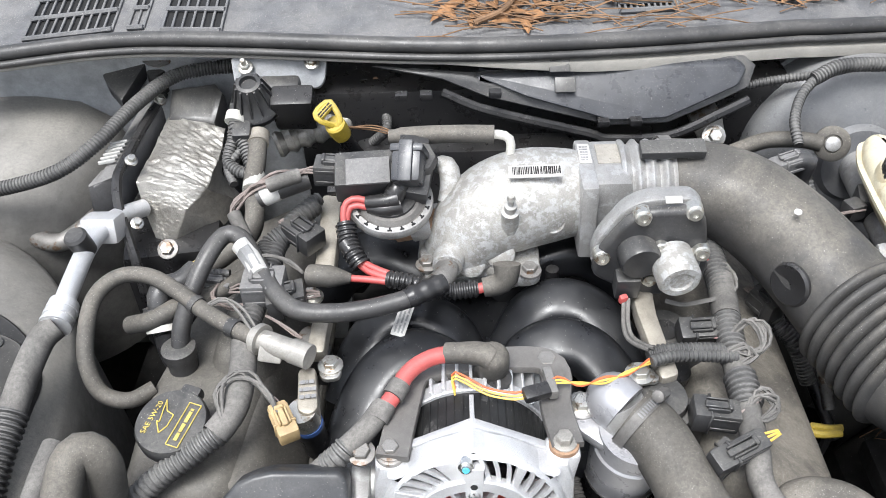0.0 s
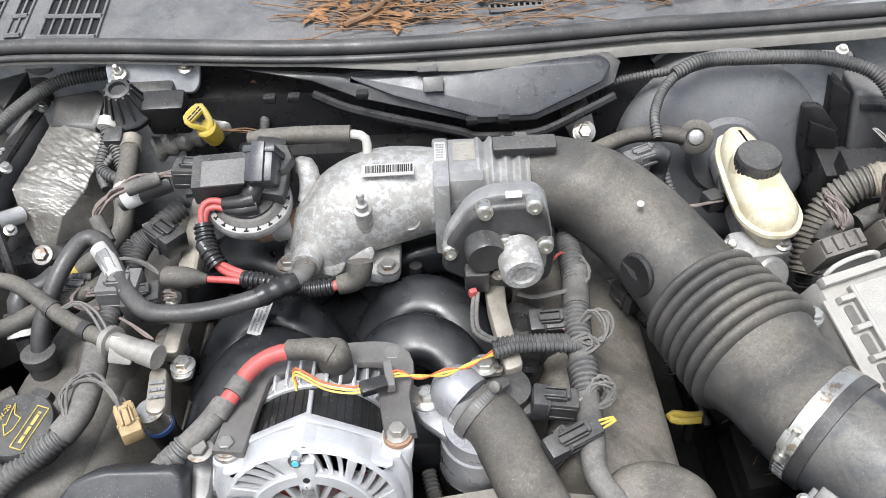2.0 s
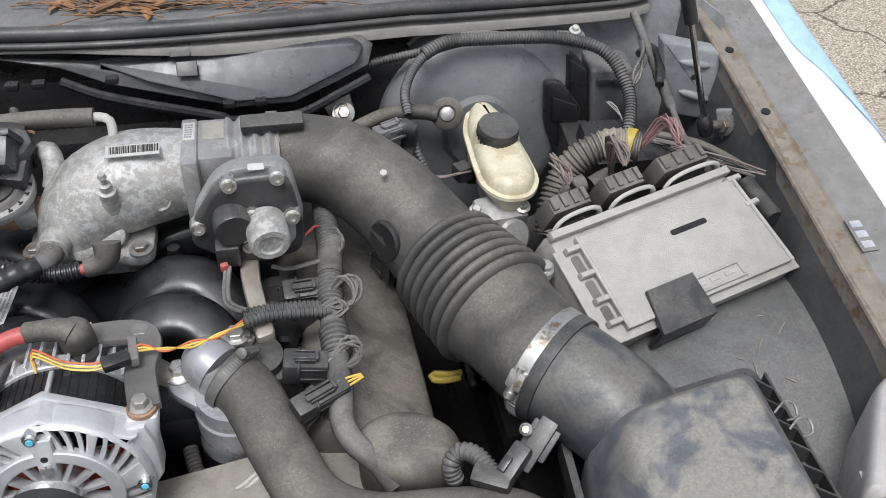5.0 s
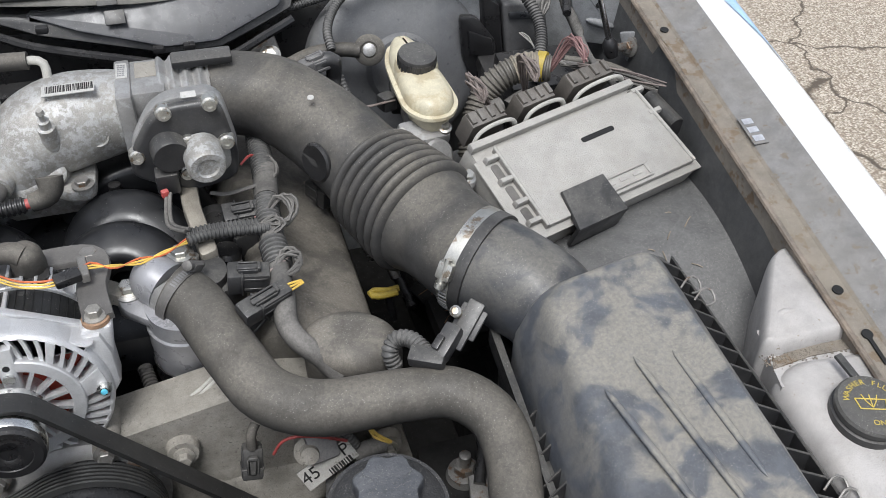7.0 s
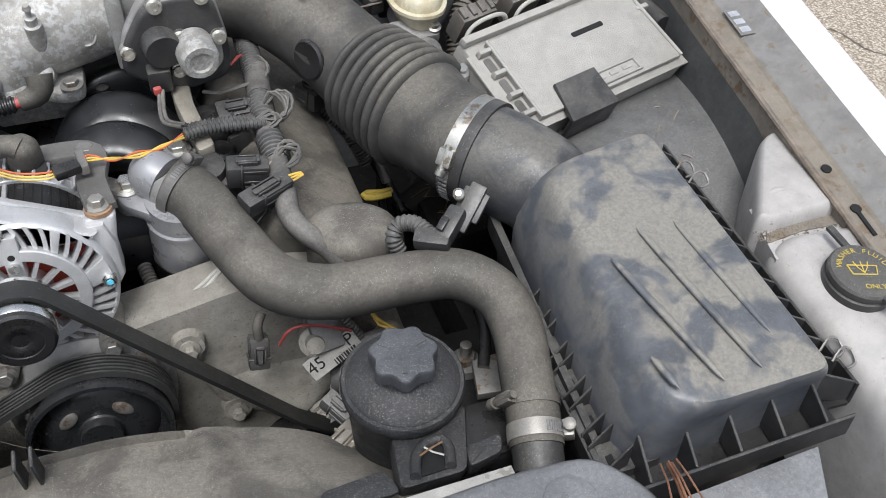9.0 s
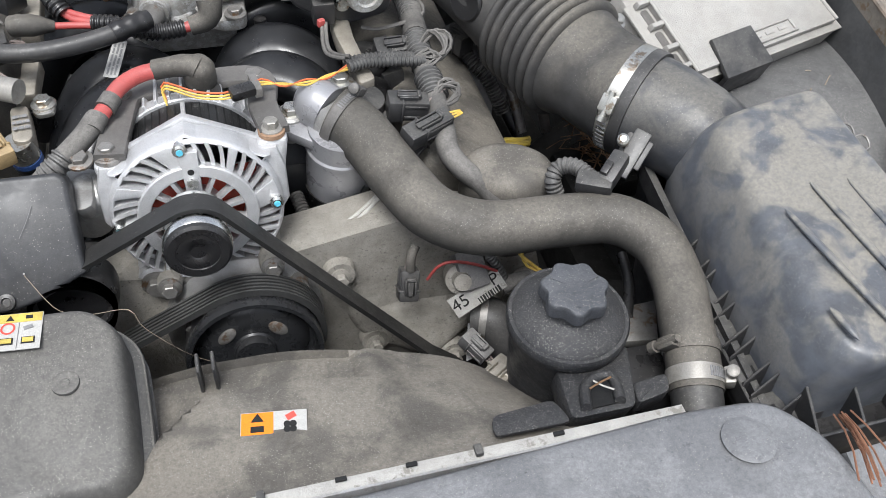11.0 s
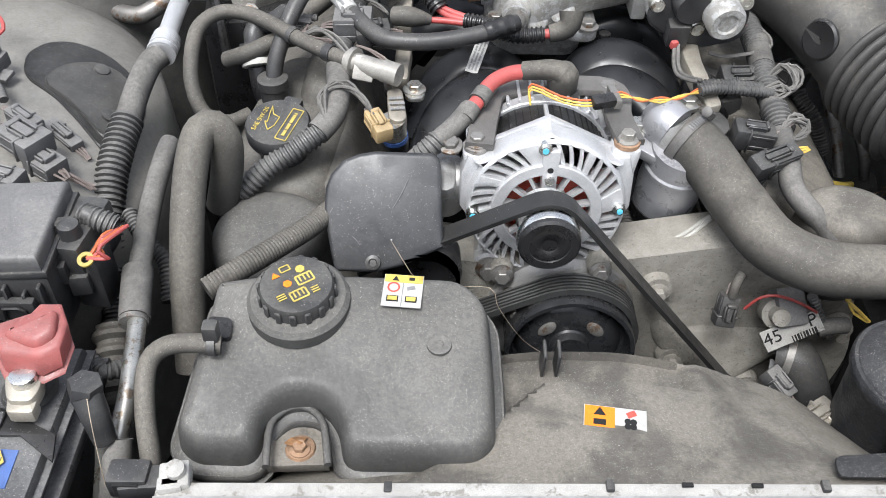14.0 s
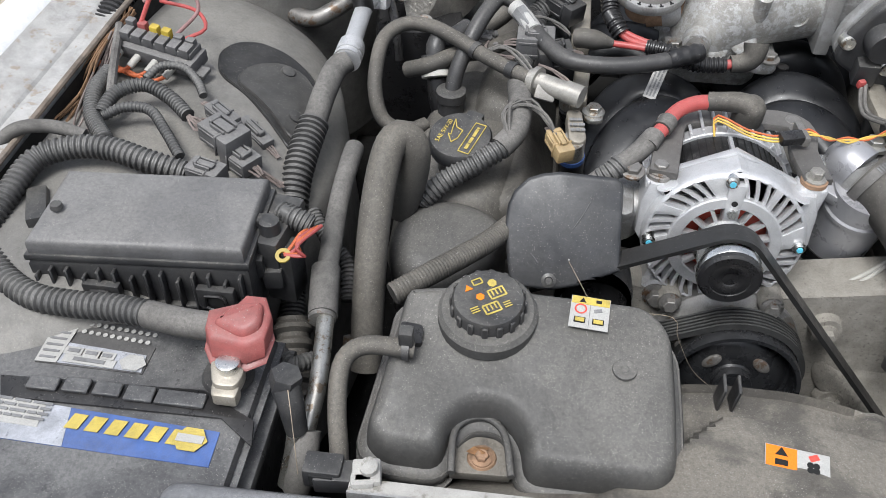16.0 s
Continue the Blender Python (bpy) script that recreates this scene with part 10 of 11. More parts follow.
part("wire_sleeve", G().tube([(-0.411, 0.354, 0.815), (-0.394, 0.347, 0.815), (-0.380, 0.344, 0.810)], 0.011, seg=14, ridge=0.0015, pitch=0.004, hollow=True), LOOM, rt)

# ---- air-conditioning lines and hoses on the left ----
al_ = thing("refrigerant_line", "pale aluminium refrigerant line with black sleeve", "refrigerant line", (-0.40, 0.60, 0.70))
LN = [(-0.375, 0.83, 0.80), (-0.395, 0.79, 0.815), (-0.404, 0.74, 0.822), (-0.404, 0.68, 0.822), (-0.404, 0.622, 0.815)]
part("pipe", G().tube(LN, 0.0105, seg=18), ALU, al_)
part("square_block", G().box((0.040, 0.030, 0.030), axes((-0.402, 0.775, 0.815), (0.05, 0.9, -0.3), (1, 0, 0)), 0.004), ALU, al_, "pale aluminium block fitting")
part("charge_cap", G().lathe([(0.012, -0.004), (0.0125, 0.022), (0.010, 0.025)], axes((-0.405, 0.725, 0.826), (-0.1, -0.25, 0.95)), 18), RUBBER, al_, "black valve cap")
part("crimp_collar", G().tube([(-0.404, 0.648, 0.818), (-0.404, 0.618, 0.814)], 0.0150, seg=22, straight=True), ALU, al_)
for y in (0.642, 0.632, 0.622):
    part("crimp_ring", G().tube([(-0.404, y, 0.8165), (-0.404, y - 0.004, 0.816)], 0.0160, seg=22, straight=True), ALU, al_)
part("sleeve", G().tube([(-0.404, 0.620, 0.8145), (-0.415, 0.606, 0.810), (-0.420, 0.568, 0.802), (-0.423, 0.528, 0.790)], 0.0135, seg=18), TAPE, al_, "taped black sleeve")
part("conduit", G().tube([(-0.423, 0.532, 0.791), (-0.427, 0.495, 0.778), (-0.429, 0.460, 0.762), (-0.428, 0.422, 0.735), (-0.432, 0.403, 0.690), (-0.439, 0.394, 0.640)], 0.0168, seg=20, ridge=0.003, pitch=0.0062), LOOM, al_, "black corrugated conduit")
ln2 = thing("coolant_pipe", "worn metal coolant pipe with rubber sleeve", "pipe", (-0.36, 0.28, 0.65))
part("pipe", G().tube([(-0.356, 0.283, 0.765), (-0.351, 0.247, 0.762), (-0.347, 0.206, 0.755), (-0.350, 0.178, 0.740), (-0.356, 0.146, 0.710)], 0.0078, seg=16), STEEL, ln2, "worn bare metal pipe")
part("sleeve", G().tube([(-0.371, 0.492, 0.790), (-0.371, 0.459, 0.790), (-0.370, 0.409, 0.785), (-0.366, 0.354, 0.778), (-0.364, 0.318, 0.770)], lambda t: 0.0102, seg=16), TAPE, ln2)
part("collar", G().tube([(-0.366, 0.329, 0.772), (-0.363, 0.307, 0.768), (-0.358, 0.278, 0.764)], 0.0135, seg=20), TAPE, ln2)
part("collar_rim", G().tube([(-0.359, 0.280, 0.764), (-0.358, 0.274, 0.763)], 0.0125, seg=20, straight=True), STEEL_DARK, ln2)
bh = thing("heater_return_hose", "thick grey rubber hose arching over the valve cover", "hose", (-0.357, 0.377, 0.620))
part("hose_body", G().tube([(-0.326, 0.291, 0.680), (-0.327, 0.315, 0.720), (-0.328, 0.345, 0.762), (-0.328, 0.382, 0.800), (-0.325, 0.414, 0.830), (-0.319, 0.434, 0.846), (-0.309, 0.442, 0.848), (-0.299, 0.440, 0.834), (-0.302, 0.438, 0.800), (-0.314, 0.437, 0.755)], 0.0155, seg=22), HOSE, bh)
part("clamp_ring", G().tube([(-0.332, 0.302, 0.700), (-0.332, 0.307, 0.706)], 0.0172, seg=22, straight=True), STEEL_DARK, bh, "dull steel hose clamp")
single("textured_hose", G().tube([(-0.298, 0.298, 0.780), (-0.272, 0.319, 0.785), (-0.246, 0.345, 0.785), (-0.219, 0.377, 0.782), (-0.192, 0.423, 0.775)], 0.0108, seg=16, ridge=0.0006, pitch=0.003), HOSE, "braided grey hose behind the belt cover", "hose")
th_ = thing("tank_hose", "grey rubber hose from the coolant tank", "hose", (-0.346, 0.236, 0.700))
part("hose_body", G().tube([(-0.266, 0.216, 0.806), (-0.283, 0.215, 0.808), (-0.305, 0.216, 0.805), (-0.319, 0.211, 0.798), (-0.324, 0.198, 0.788), (-0.322, 0.174, 0.770), (-0.317, 0.152, 0.750), (-0.314, 0.135, 0.730)], 0.0078, seg=16), HOSE, th_)
part("clip", G().box((0.012, 0.012, 0.02), pose(*V((-0.272, 0.217, 0.818)), 0, 0, 0), 0.003), BLACK, th_)
part("clip_ring", G().tube([(-0.275, 0.215, 0.807), (-0.269, 0.215, 0.807)], 0.0095, seg=14, straight=True), BLACK, th_)
bb = thing("battery_hold_bolt", "worn steel hold-down bolt with rubber head", "bolt", (-0.36, 0.18, 0.65))
part("head", G().prism([(0.013 * math.cos(math.pi / 3 * k), 0.013 * math.sin(math.pi / 3 * k)) for k in range(6)], -0.006, 0.008, axes(V((-0.363, 0.181, 0.795)), (0.25, 0.1, 1)), 0.002), BLACK, bb)
part("collar", G().tube([(-0.363, 0.179, 0.790), (-0.358, 0.171, 0.775), (-0.354, 0.164, 0.752)], lambda t: 0.0120 - 0.003 * t, seg=16), BLACK, bb)
part("shaft", G().tube([(-0.354, 0.168, 0.754), (-0.357, 0.158, 0.730), (-0.363, 0.146, 0.700)], 0.0085, seg=14), STEEL, bb)
part("taped_shaft", G().tube([(-0.348, 0.170, 0.745), (-0.348, 0.154, 0.730), (-0.354, 0.142, 0.700)], 0.012, seg=14), TAPE, bb)
wires([(-0.364, 0.186, 0.800), (-0.352, 0.153, 0.790), (-0.344, 0.126, 0.750)], 1, 0.001, TWIG, None, 0.0004, 81, "single thin pale wire by the bolt")
loom([(-0.398, 0.260, 0.730), (-0.380, 0.244, 0.735), (-0.365, 0.255, 0.730)], 0.010)
loom([(-0.425, 0.401, 0.700), (-0.415, 0.358, 0.680), (-0.410, 0.317, 0.660)], 0.017)
loom([(-0.401, 0.420, 0.760), (-0.380, 0.391, 0.750), (-0.358, 0.372, 0.740), (-0.350, 0.339, 0.720)], 0.010)
sp = thing("spring_hose", "ribbed grey bellows hose beside the battery", "hose", (-0.418, 0.308, 0.600))
part("bellows", G().tube([(-0.405, 0.326, 0.700), (-0.396, 0.288, 0.680), (-0.388, 0.252, 0.660)], 0.020, seg=16, ridge=0.004, pitch=0.016), HOSE, sp)
cl = thing("radiator_corner_clip", "white plastic clip and black square tube at the radiator corner", "clip", (-0.29, 0.12, 0.75))
part("square_tube", G().box((0.030, 0.020, 0.022), pose(*V((-0.322, 0.125, 0.762))), 0.003), BLACK, cl)
part("tube_hole", G().box((0.018, 0.002, 0.012), pose(*(V((-0.322, 0.125, 0.764)) + V((0, -0.0105, 0)))), 0), PRINT_RECESS_BLACK, cl)
part("square_tube", G().box((0.05, 0.02, 0.018), pose(*V((-0.304, 0.123, 0.760)), 0, 0, 5), 0.003), BLACK, cl)
part("white_block", G().box((0.022, 0.022, 0.016), pose(*V((-0.288, 0.122, 0.766)), 0, 0, 10), 0.003), PALE, cl)
part("white_block", G().box((0.018, 0.012, 0.020), pose(*V((-0.290, 0.115, 0.764)), 0, 0, 10), 0.003), PALE, cl)
part("knob", G().lathe([(0.007, -0.01), (0.007, 0.006), (0.003, 0.008)], axes((-0.286, 0.123, 0.775), (0, -0.2, 1)), 12), PALE, cl)
rt2 = single("leaf", G().add([(-0.217, 0.163, 0.752), (-0.211, 0.165, 0.757), (-0.199, 0.168, 0.753), (-0.202, 0.159, 0.758), (-0.203, 0.159, 0.752), (-0.210, 0.158, 0.756)], [(0, 1, 3, 5), (1, 2, 3), (5, 3, 4), (0, 5, 4)]), LEAFM, "curled dry leaf in the tank recess", "leaf")
pad = thing("tank_bracket", "rust-stained bracket and bolt in the tank recess", "bracket", (-0.208, 0.167, 0.735))
part("plate", slab([(-0.228, 0.145, 0.748), (-0.181, 0.147, 0.748), (-0.189, 0.188, 0.748), (-0.211, 0.200, 0.748), (-0.228, 0.185, 0.748)], (0, 0, -0.01), 0.002), SHROUD, pad)
part("washer", G().lathe([(0.012, 0.0), (0.011, 0.002), (0.004, 0.003)], axes(V((-0.204, 0.161, 0.748)), (0, 0, 1)), 18), RUST, pad, "rusty washer")
part("bolt", G().hexbolt(V((-0.204, 0.159, 0.750)), (0, 0, 1), 0.0055, 0.005), RUST, pad)

# ---- belt cover ----
bc_t = thing("belt_cover", "scuffed black plastic belt cover plate", "belt cover", (-0.15, 0.40, 0.74))
BCV = [(-0.205, 0.406, 0.805), (-0.200, 0.415, 0.815), (-0.188, 0.423, 0.825), (-0.174, 0.427, 0.829), (-0.159, 0.429, 0.831), (-0.106, 0.428, 0.830), (-0.100, 0.425, 0.827), (-0.098, 0.421, 0.822), (-0.097, 0.399, 0.798), (-0.094, 0.370, 0.765), (-0.111, 0.365, 0.759), (-0.134, 0.358, 0.751), (-0.157, 0.354, 0.747), (-0.196, 0.355, 0.747), (-0.201, 0.371, 0.766), (-0.206, 0.391, 0.788)]


def on_cover(x, z):
    """A point of the cover's face."""
    return V((x, 0.372 + (z - 0.767) / 1.127 - 0.002, z + 0.0015))


part("plate", slab(BCV, (0.0, 0.022, -0.018), 0.004, 3), BELTCOVER, bc_t)
for x0, z0, x1, z1 in ((-0.128, 0.812, -0.142, 0.792), (-0.179, 0.772, -0.172, 0.766)):
    part("scratch", G().tube([on_cover(x0, z0), on_cover((x0 + x1) / 2 + 0.0008, (z0 + z1) / 2), on_cover(x1, z1)], 0.00022, seg=4), LBL_GREY, bc_t)
part("bolt", G().lathe([(0.007, -0.004), (0.007, 0.001), (0.004, 0.002), (0.003, 0.0005)], axes(on_cover(-0.160, 0.754), (0, -0.75, 0.66)), 16), BLACK, bc_t)
part("scuff", G().lathe([(0.0009, 0), (0.0006, 0.0003)], axes(on_cover(-0.143, 0.770), (0, -0.75, 0.66)), 7), LBL_WHITE, bc_t)
strand = thing("cobweb_strand", "loose pale strand hanging from the belt cover to the pulley", "strand", (-0.10, 0.36, 0.75))
part("strand", G().tube([on_cover(-0.143, 0.769), (-0.128, 0.352, 0.757), (-0.118, 0.345, 0.748), (-0.090, 0.315, 0.770), (-0.055, 0.292, 0.792), (-0.047, 0.290, 0.770), (-0.020, 0.310, 0.705), (0.012, 0.325, 0.660)], 0.00032, seg=5), TWIG, strand)

# ---- left wheelhouse wiring ----
fbk = thing("relay_block", "grey relay block with coloured fuses and orange wires", "fuse block", (-0.61, 0.58, 0.80))
fm = axes(V((-0.610, 0.591, 0.825)), (0.05, -0.15, 1), V((-0.556, 0.577, 0.825)) - V((-0.664, 0.604, 0.825))) @ Matrix.Scale(0.86, 4)
part("base", G().box((0.115, 0.040, 0.020), fm, 0.003), GREY, fbk)
part("deck", G().box((0.105, 0.028, 0.010), fm @ Matrix.Translation((0, 0.004, 0.014)), 0.003), GREY, fbk)
for k, ma in enumerate((GREY, REDCAP, YELLOW, YELLOW, GREY, GREY)):
    part("fuse", G().box((0.012, 0.010, 0.016 if k < 4 else 0.008), fm @ Matrix.Translation((-0.044 + 0.0175 * k, 0.010, 0.024)), 0.002), ma, fbk)
    part("fuse_socket", G().box((0.014, 0.018, 0.014), fm @ Matrix.Translation((-0.044 + 0.0175 * k, -0.002, 0.018)), 0.002), GREY, fbk)
for k in range(4):
    part("crimp_sleeve", G().tube([fm @ V((-0.048 + 0.026 * k, -0.018, 0.0)), fm @ V((-0.052 + 0.026 * k, -0.036, -0.006))], 0.0042, seg=10, straight=True), WHITEP, fbk, "white crimp sleeve")
    part("orange_wire", G().tube([fm @ V((-0.052 + 0.026 * k, -0.034, -0.006)), fm @ V((-0.058 + 0.022 * k, -0.045, -0.010)), fm @ V((-0.075 + 0.008 * k, -0.040, -0.010)), fm @ V((-0.10, -0.052 - 0.004 * k, -0.012)), V((-0.702, 0.521, 0.800)) + V((0, 0.004 * k, 0))], 0.0024, seg=8), ORANGE, fbk)
part("red_wire", G().tube([fm @ V((-0.03, 0.012, 0.030)), fm @ V((-0.022, 0.04, 0.06)), fm @ V((-0.005, 0.06, 0.062)), fm @ V((-0.015, 0.09, 0.04))], 0.0026, seg=8), RED, fbk)
part("red_wire", G().tube([fm @ V((0.035, 0.012, 0.024)), fm @ V((0.055, 0.03, 0.034)), fm @ V((0.03, 0.05, 0.040)), fm @ V((-0.04, 0.07, 0.02))], 0.0022, seg=8), RED, fbk)
part("grey_wire", G().tube([fm @ V((0.02, 0.012, 0.024)), fm @ V((0.035, 0.05, 0.045)), fm @ V((-0.01, 0.08, 0.045)), fm @ V((-0.06, 0.06, 0.02))], 0.0022, seg=8), PINK, fbk)
part("foot", G().box((0.018, 0.02, 0.006), fm @ Matrix.Translation((0.062, -0.006, -0.008)), 0.002), GREY, fbk)
part("tie_strap", G().tube([(-0.665, 0.616, 0.840), (-0.641, 0.537, 0.835), (-0.627, 0.492, 0.830)], 0.005, seg=8), TAPE, fbk)
wires([(-0.670, 0.657, 0.835), (-0.665, 0.570, 0.820), (-0.684, 0.500, 0.805), (-0.700, 0.418, 0.790), (-0.705, 0.375, 0.780)], 9, 0.014, NEEDLE, None, 0.0014, 84, "tangle of brown and orange wires along the fender")
wires([(-0.669, 0.605, 0.835), (-0.658, 0.486, 0.810), (-0.653, 0.440, 0.800), (-0.660, 0.418, 0.780)], 6, 0.012, PINKWIRE, None, 0.0013, 85, "tangle of pale wires along the fender")
single("blue_splice", G().tube([(-0.701, 0.473, 0.806), (-0.700, 0.483, 0.808)], 0.0045, seg=10, straight=True), CYAN, "small blue wire splice", "splice")
single("rear_conduit", G().tube([(-0.714, 0.586, 0.800), (-0.702, 0.622, 0.815), (-0.691, 0.682, 0.835), (-0.693, 0.740, 0.850)], 0.0195, seg=20, ridge=0.0026, pitch=0.0065), BLACK_CLEAN, "thick black corrugated conduit by the fender", "conduit")
loom([(-0.679, 0.306, 0.800), (-0.673, 0.344, 0.810), (-0.664, 0.389, 0.820), (-0.636, 0.407, 0.825), (-0.598, 0.412, 0.825), (-0.556, 0.404, 0.820), (-0.518, 0.402, 0.810)], 0.0155, "thick grey corrugated loom on the wheelhouse", pitch=0.006)
single("smooth_cable", G().tube([(-0.712, 0.405, 0.820), (-0.690, 0.417, 0.835), (-0.656, 0.422, 0.838), (-0.624, 0.422, 0.830)], 0.007, seg=12), TAPE, "smooth grey cable over the wheelhouse", "cable")
loom([(-0.651, 0.546, 0.825), (-0.651, 0.507, 0.825), (-0.637, 0.466, 0.822), (-0.608, 0.428, 0.822)], 0.0115)
loom([(-0.628, 0.468, 0.825), (-0.622, 0.495, 0.832), (-0.597, 0.511, 0.834), (-0.567, 0.501, 0.828), (-0.541, 0.480, 0.822)], 0.0098)
loom([(-0.626, 0.466, 0.823), (-0.606, 0.477, 0.828), (-0.579, 0.476, 0.828), (-0.556, 0.453, 0.822), (-0.530, 0.421, 0.815)], 0.0072)
loom([(-0.604, 0.531, 0.828), (-0.594, 0.551, 0.832), (-0.570, 0.555, 0.830), (-0.550, 0.539, 0.824), (-0.538, 0.520, 0.820)], 0.0062)
for q, d, s in (((-0.511, 0.494, 0.815), (-0.75, 0.55, 0.1), (0.060, 0.022, 0.020)), ((-0.498, 0.459, 0.818), (-0.78, 0.5, 0.1), (0.066, 0.040, 0.028)), ((-0.475, 0.442, 0.800), (0.78, -0.5, -0.1), (0.05, 0.034, 0.024)), ((-0.498, 0.401, 0.815), (-0.9, 0.25, 0.05), (0.052, 0.028, 0.022)), ((-0.478, 0.498, 0.790), (0.75, -0.6, -0.15), (0.07, 0.020, 0.020))):
    plug(V(q), d, s, "dusty black multi-pin connector on the wheelhouse", GREY)
wires([(-0.540, 0.480, 0.820), (-0.525, 0.471, 0.818), (-0.514, 0.465, 0.816)], 6, 0.006, PINKWIRE, None, 0.0013, 87, "short pale wires into the connector")
wires([(-0.467, 0.436, 0.800), (-0.451, 0.435, 0.790), (-0.436, 0.437, 0.775)], 5, 0.005, PINKWIRE, None, 0.0014, 88, "pale wires behind the connector")


def dome_patch(outline, cx, cy, lift):
    """A thin rimmed sheet that lies on the wheelhouse panel."""
    loop = [V((*p, 0)) for p in round_poly(outline, 0.03, 6)]
    rows = []
    for f, h in ((1.0, -0.004), (0.995, lift), (0.96, lift + 0.0015), (0.92, lift), (0.6, lift), (0.3, lift), (0.02, lift)):
        ring = []
        for p in loop:
            x, y = cx + (p.x - cx) * f, cy + (p.y - cy) * f
            ring.append(V((x, y, dome_z(x, y) + h)))
        rows.append(ring)
    return G().rings(rows, False, True)


single("wheelhouse_cover", dome_patch([(-0.550, 0.592), (-0.561, 0.636), (-0.550, 0.664), (-0.526, 0.676), (-0.487, 0.670), (-0.452, 0.645), (-0.426, 0.600), (-0.422, 0.530), (-0.440, 0.490), (-0.461, 0.512), (-0.505, 0.558)], -0.49, 0.59, 0.002), WHEEL_COVER, "dark moulded cover on the wheelhouse", "cover", kind="structure")
single("wheelhouse_hatch", dome_patch([(-0.527, 0.580), (-0.515, 0.617), (-0.484, 0.638), (-0.456, 0.634), (-0.432, 0.600), (-0.426, 0.540), (-0.440, 0.502), (-0.480, 0.545)], -0.48, 0.58, 0.005), HATCH, "round grey hatch set in the wheelhouse cover", "hatch", kind="structure")
for q in ((-0.476, 0.622), (-0.448, 0.545)):
    single("hatch_rivet", G().lathe([(0.009, -0.002), (0.008, 0.003), (0.003, 0.004)], axes((*q, dome_z(*q) + 0.005), (0.5, -0.1, 0.85)), 16), BLACK, "black push rivet in the hatch", "rivet")

# ---- front cover details ----
tl = thing("casting_label", "white paper label with black code on the timing cover", "label", (0.26, 0.40, 0.60))
t0, t1, t2, t3 = V((0.228, 0.368, 0.652)), V((0.276, 0.376, 0.676)), V((0.293, 0.368, 0.657)), V((0.247, 0.358, 0.638))
tcen = (t0 + t1 + t2 + t3) / 4
tnrm = (t1 - t0).cross(t3 - t0)
lmt = axes(tcen, tnrm if tnrm.y < 0 else -tnrm, t1 - t0)
part("paper", G().box((0.060, 0.023, 0.0010), lmt, 0), PALE, tl)
letters("45", 0.019, lmt @ Matrix.Translation((-0.020, 0.001, 0.0010)), PRINT_RECESS_BLACK, tl)
letters("P", 0.019, lmt @ Matrix.Translation((0.022, 0.003, 0.0010)), PRINT_RECESS_BLACK, tl)
g = G()
for k in range(9):
    g.box((0.0012 + 0.0006 * (k % 3), 0.007, 0.0005), lmt @ Matrix.Translation((-0.002 + 0.003 * k, -0.008, 0.0009)), 0)
part("barcode", g, PRINT_RECESS_BLACK, tl)
single("timing_front_panel", slab(round3([(0.128, 0.455, 0.665), (0.257, 0.450, 0.655), (0.320, 0.430, 0.635), (0.313, 0.404, 0.586), (0.273, 0.398, 0.569), (0.226, 0.390, 0.527), (0.144, 0.395, 0.583), (0.116, 0.425, 0.638)], 0.02, 4), (0, 0.05, -0.02), 0.014, 3), ALU_DIRTY, "grimy pitted casting of the timing cover", "casting", kind="structure")
se = plug(V((0.190, 0.375, 0.681)), (0.15, 0.4, 0.9), (0.048, 0.024, 0.022), "black sensor connector on the timing cover", BLACK, (0, -1, 0.3))
single("sensor_lead", G().tube([(0.192, 0.375, 0.698), (0.193, 0.378, 0.713), (0.199, 0.385, 0.720)], 0.005, seg=10), HOSE, "short grey sensor lead", "lead")
cs = thing("cam_sensor", "round grey cam sensor with wires", "sensor", (0.249, 0.390, 0.660))
part("sensor_body", G().lathe([(0.016, -0.01), (0.016, 0.012), (0.010, 0.014), (0.009, 0.026), (0.004, 0.027)], axes(V((0.247, 0.388, 0.663)), (-0.1, -0.8, 0.5)), 20), ALU_DIRTY, cs)
part("sensor_plug", G().box((0.03, 0.04, 0.022), pose(*V((0.257, 0.385, 0.673)), 40, 0, 10), 0.004), GREY, cs)
part("red_wire", G().tube([(0.211, 0.380, 0.675), (0.220, 0.376, 0.695), (0.234, 0.374, 0.701), (0.258, 0.374, 0.692), (0.283, 0.376, 0.675)], 0.0016, seg=8), RED, cs)
loom([(0.276, 0.385, 0.690), (0.288, 0.380, 0.670), (0.297, 0.376, 0.648)], 0.007, parent=None)
single("sensor_branch", G().tube([(0.290, 0.375, 0.651), (0.301, 0.376, 0.654), (0.321, 0.380, 0.652)], 0.009, seg=12), TAPE, "grey taped wire branch", "wire branch")
wires([(0.305, 0.372, 0.700), (0.308, 0.357, 0.700), (0.321, 0.350, 0.690)], 4, 0.004, WIREY, None, 0.0016, 90, "yellow wires below the radiator hose")
lh = thing("lower_hose", "dark lower coolant hose behind the reservoir", "hose", (0.319, 0.444, 0.500))
part("hose_body", G().tube([(0.266, 0.385, 0.600), (0.283, 0.376, 0.600), (0.298, 0.354, 0.570), (0.311, 0.327, 0.520)], 0.024, seg=18), RUBBER, lh)
part("clamp_band", G().tube([(0.272, 0.381, 0.602), (0.279, 0.378, 0.602)], 0.0258, seg=18, straight=True), STEEL_DARK, lh)
tw = single("paper_tag", slab([(0.257, 0.377, 0.600), (0.269, 0.371, 0.600), (0.284, 0.353, 0.580), (0.248, 0.346, 0.575)], (0, 0.001, -0.001), 0), LBL_GREY, "crumpled grey paper tag with print", "tag")
plug(V((0.257, 0.342, 0.600)), (0.5, -0.7, -0.3), (0.05, 0.022, 0.022), "grey connector below the timing cover", GREY)
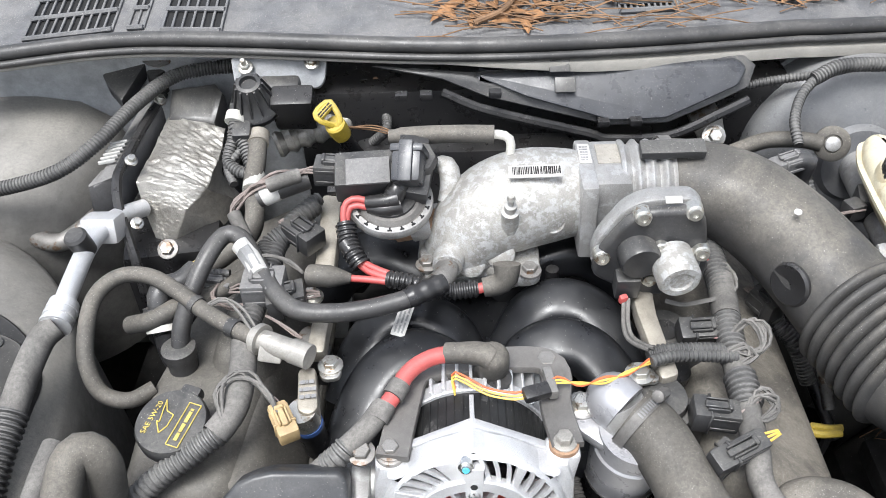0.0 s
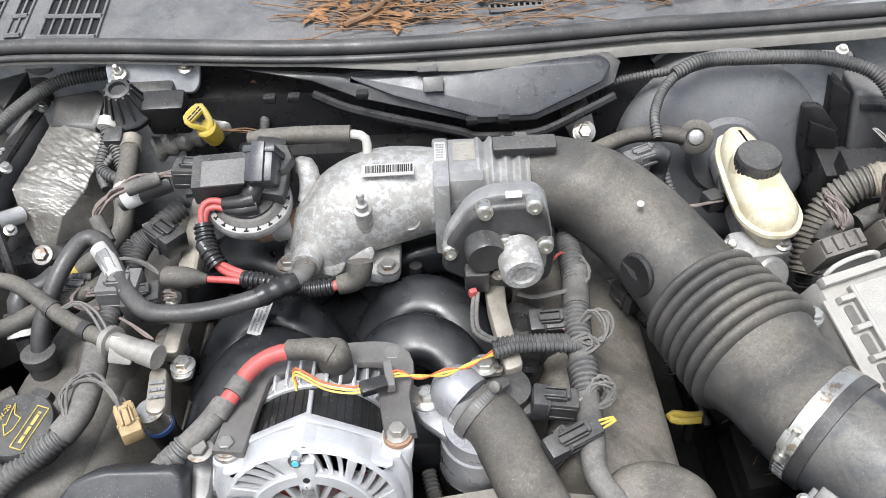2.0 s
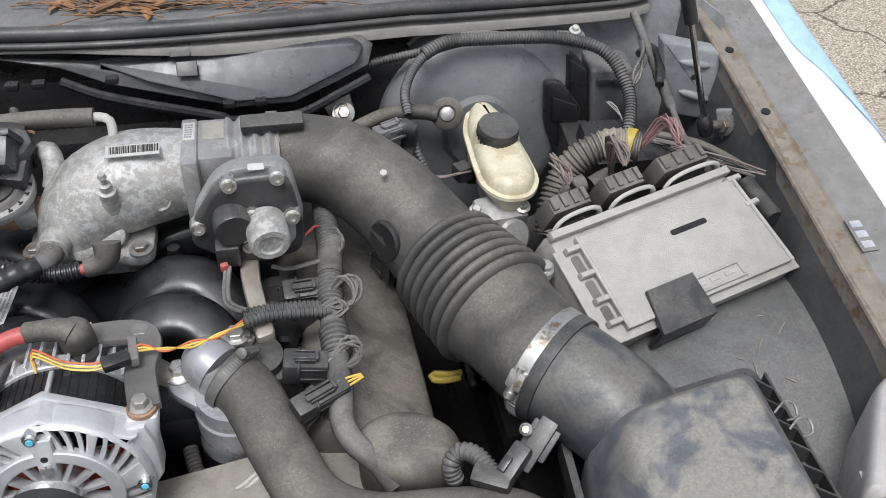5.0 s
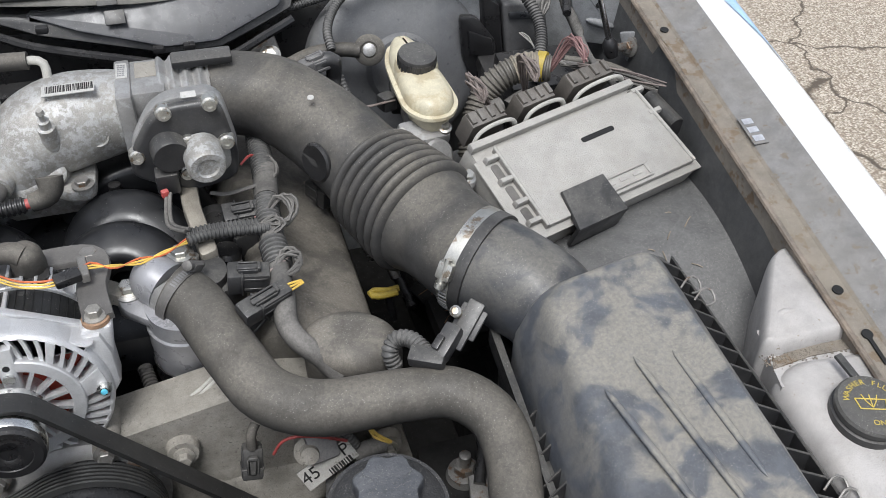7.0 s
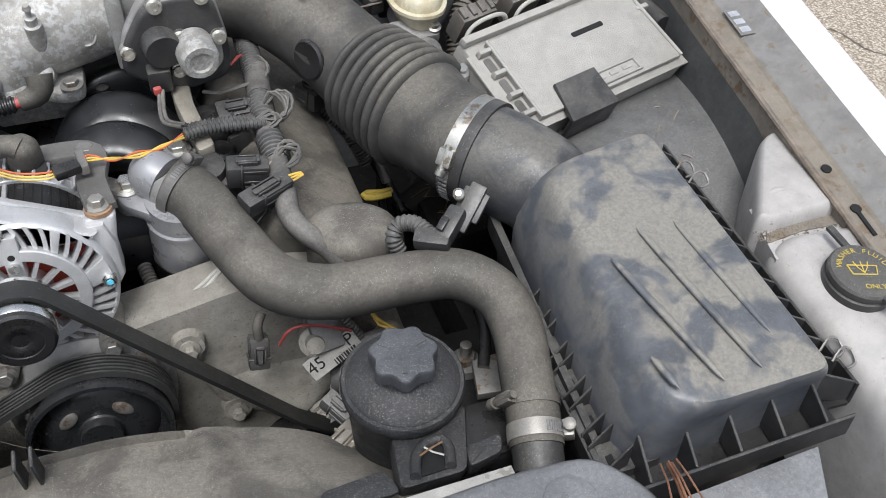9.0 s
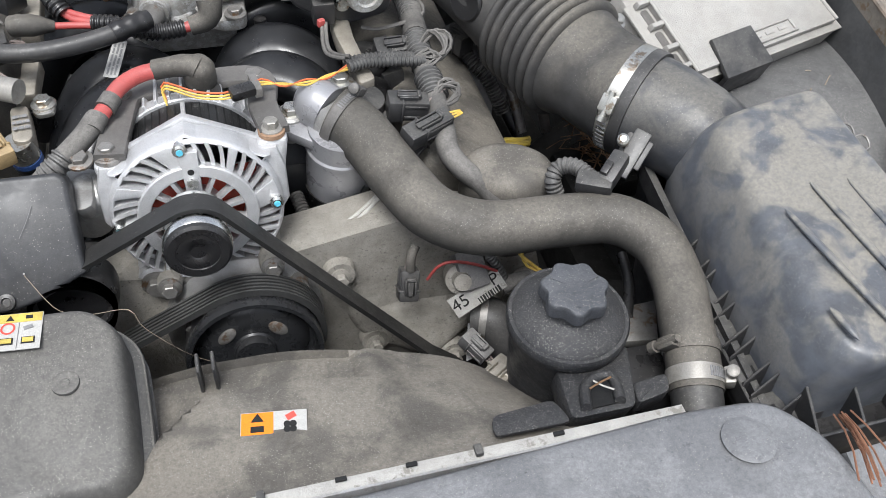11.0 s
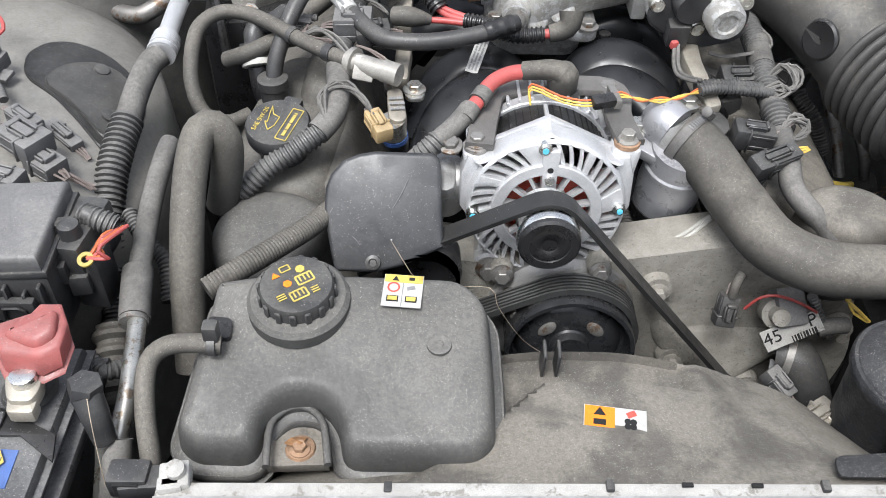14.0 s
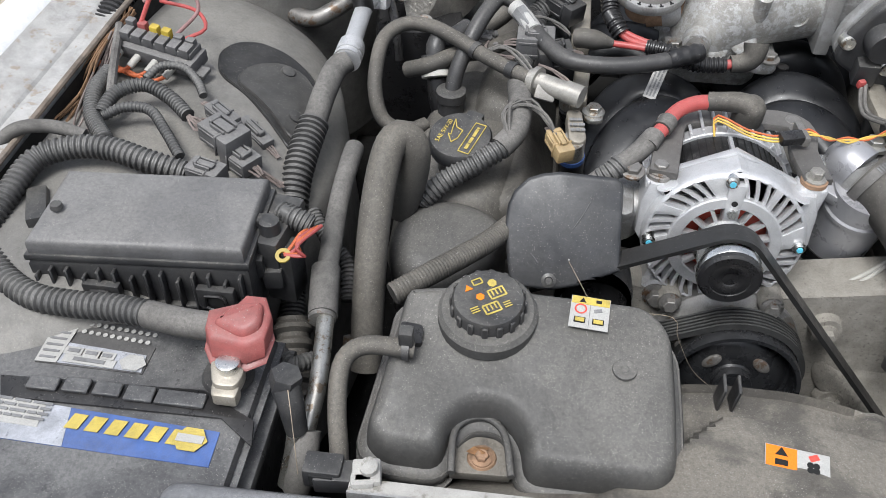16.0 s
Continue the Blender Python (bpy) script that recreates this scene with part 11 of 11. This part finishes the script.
plug(V((0.234, 0.237, 0.680)), (-0.8, -0.5, 0.0), (0.07, 0.03, 0.028), "tan-grey connector by the fan shroud", RAILMET)
st = thing("steering_stud", "rusty stud and nut on the frame", "stud", (0.40, 0.36, 0.57))
part("washer", G().lathe([(0.020, 0.0), (0.018, 0.006)], axes((0.404, 0.362, 0.590), (0, 0, 1)), 20), STEEL_DARK, st)
part("nut", G().hexbolt((0.404, 0.362, 0.597), (0, 0, 1), 0.012, 0.010, stud=0.016), STEEL_DARK, st)
single("engine_mount", G().box((0.10, 0.12, 0.16), pose(0.41, 0.36, 0.51), 0.02), SHADE_BLACK, "engine mount under the hose, coloured near-black for shade", "engine mount")
single("front_frame_box", G().box((0.10, 0.06, 0.10), pose(0.335, 0.20, 0.66), 0.01), BLACK_CLEAN, "dark bracket box beside the reservoir", "bracket")
single("oil_line", G().tube([(0.415, 0.366, 0.680), (0.412, 0.335, 0.670), (0.397, 0.300, 0.660)], 0.006, seg=10), BLACK_CLEAN, "black fluid line beside the hose", "line")
single("mount_plate", slab([(0.390, 0.313, 0.660), (0.435, 0.315, 0.660), (0.418, 0.269, 0.655), (0.381, 0.274, 0.655)], (0, 0, -0.01), 0.002), STEEL_DARK, "small dull steel plate with holes", "plate")
single("pale_wires", G().tube([(0.130, 0.436, 0.710), (0.151, 0.441, 0.720), (0.180, 0.458, 0.730)], 0.0022, seg=8).tube([(0.132, 0.430, 0.710), (0.156, 0.438, 0.720), (0.180, 0.454, 0.730)], 0.0022, seg=8), WHITEP, "two pale wires below the thermostat", "wires")
loom([(0.099, 0.509, 0.700), (0.106, 0.482, 0.690), (0.120, 0.454, 0.690), (0.141, 0.442, 0.700)], 0.010, material=TAPE)
dn = thing("pine_straw_bunch", "bunch of dry pine needles beside the air box", "pine needles", (0.46, 0.05, 0.74))
rn = random.Random(15)
a, b = V((0.451, 0.079, 0.780)), V((0.430, 0.015, 0.800))
g = G()
for k in range(9):
    o = V((rn.gauss(0, 0.0025), rn.gauss(0, 0.0025), rn.gauss(0, 0.003)))
    g.tube([a + o, a.lerp(b, 0.5) + o * 1.4 + V((0, 0, 0.006)), b + o * 2.2], 0.0008, seg=5, step=0.02)
part("needles", g, NEEDLE_RED, dn)
single("corner_panel", slab([(0.452, 0.064, 0.757), (0.590, 0.070, 0.757), (0.550, -0.030, 0.728), (0.450, -0.018, 0.735)], (0, 0, -0.04), 0.008), PANEL, "grey plastic front corner panel", "panel")
for q in ((-0.035, 0.400, 0.700), (0.027, 0.395, 0.692), (0.062, 0.395, 0.711)):
    fb = thing("mounting_bolt", "dull steel flange bolt on a cast boss under the alternator", "bolt", q, "bolts under the alternator")
    part("boss", G().lathe([(0.013, -0.060), (0.012, -0.004), (0.0105, -0.002), (0.004, -0.0015)], axes(q, (0, -1, 0.15)), 20), ALU_DIRTY, fb, "grimy cast boss")
    part("head", G().hexbolt(q, (0, -1, 0.15), 0.0075, 0.007), STEEL_DARK, fb)
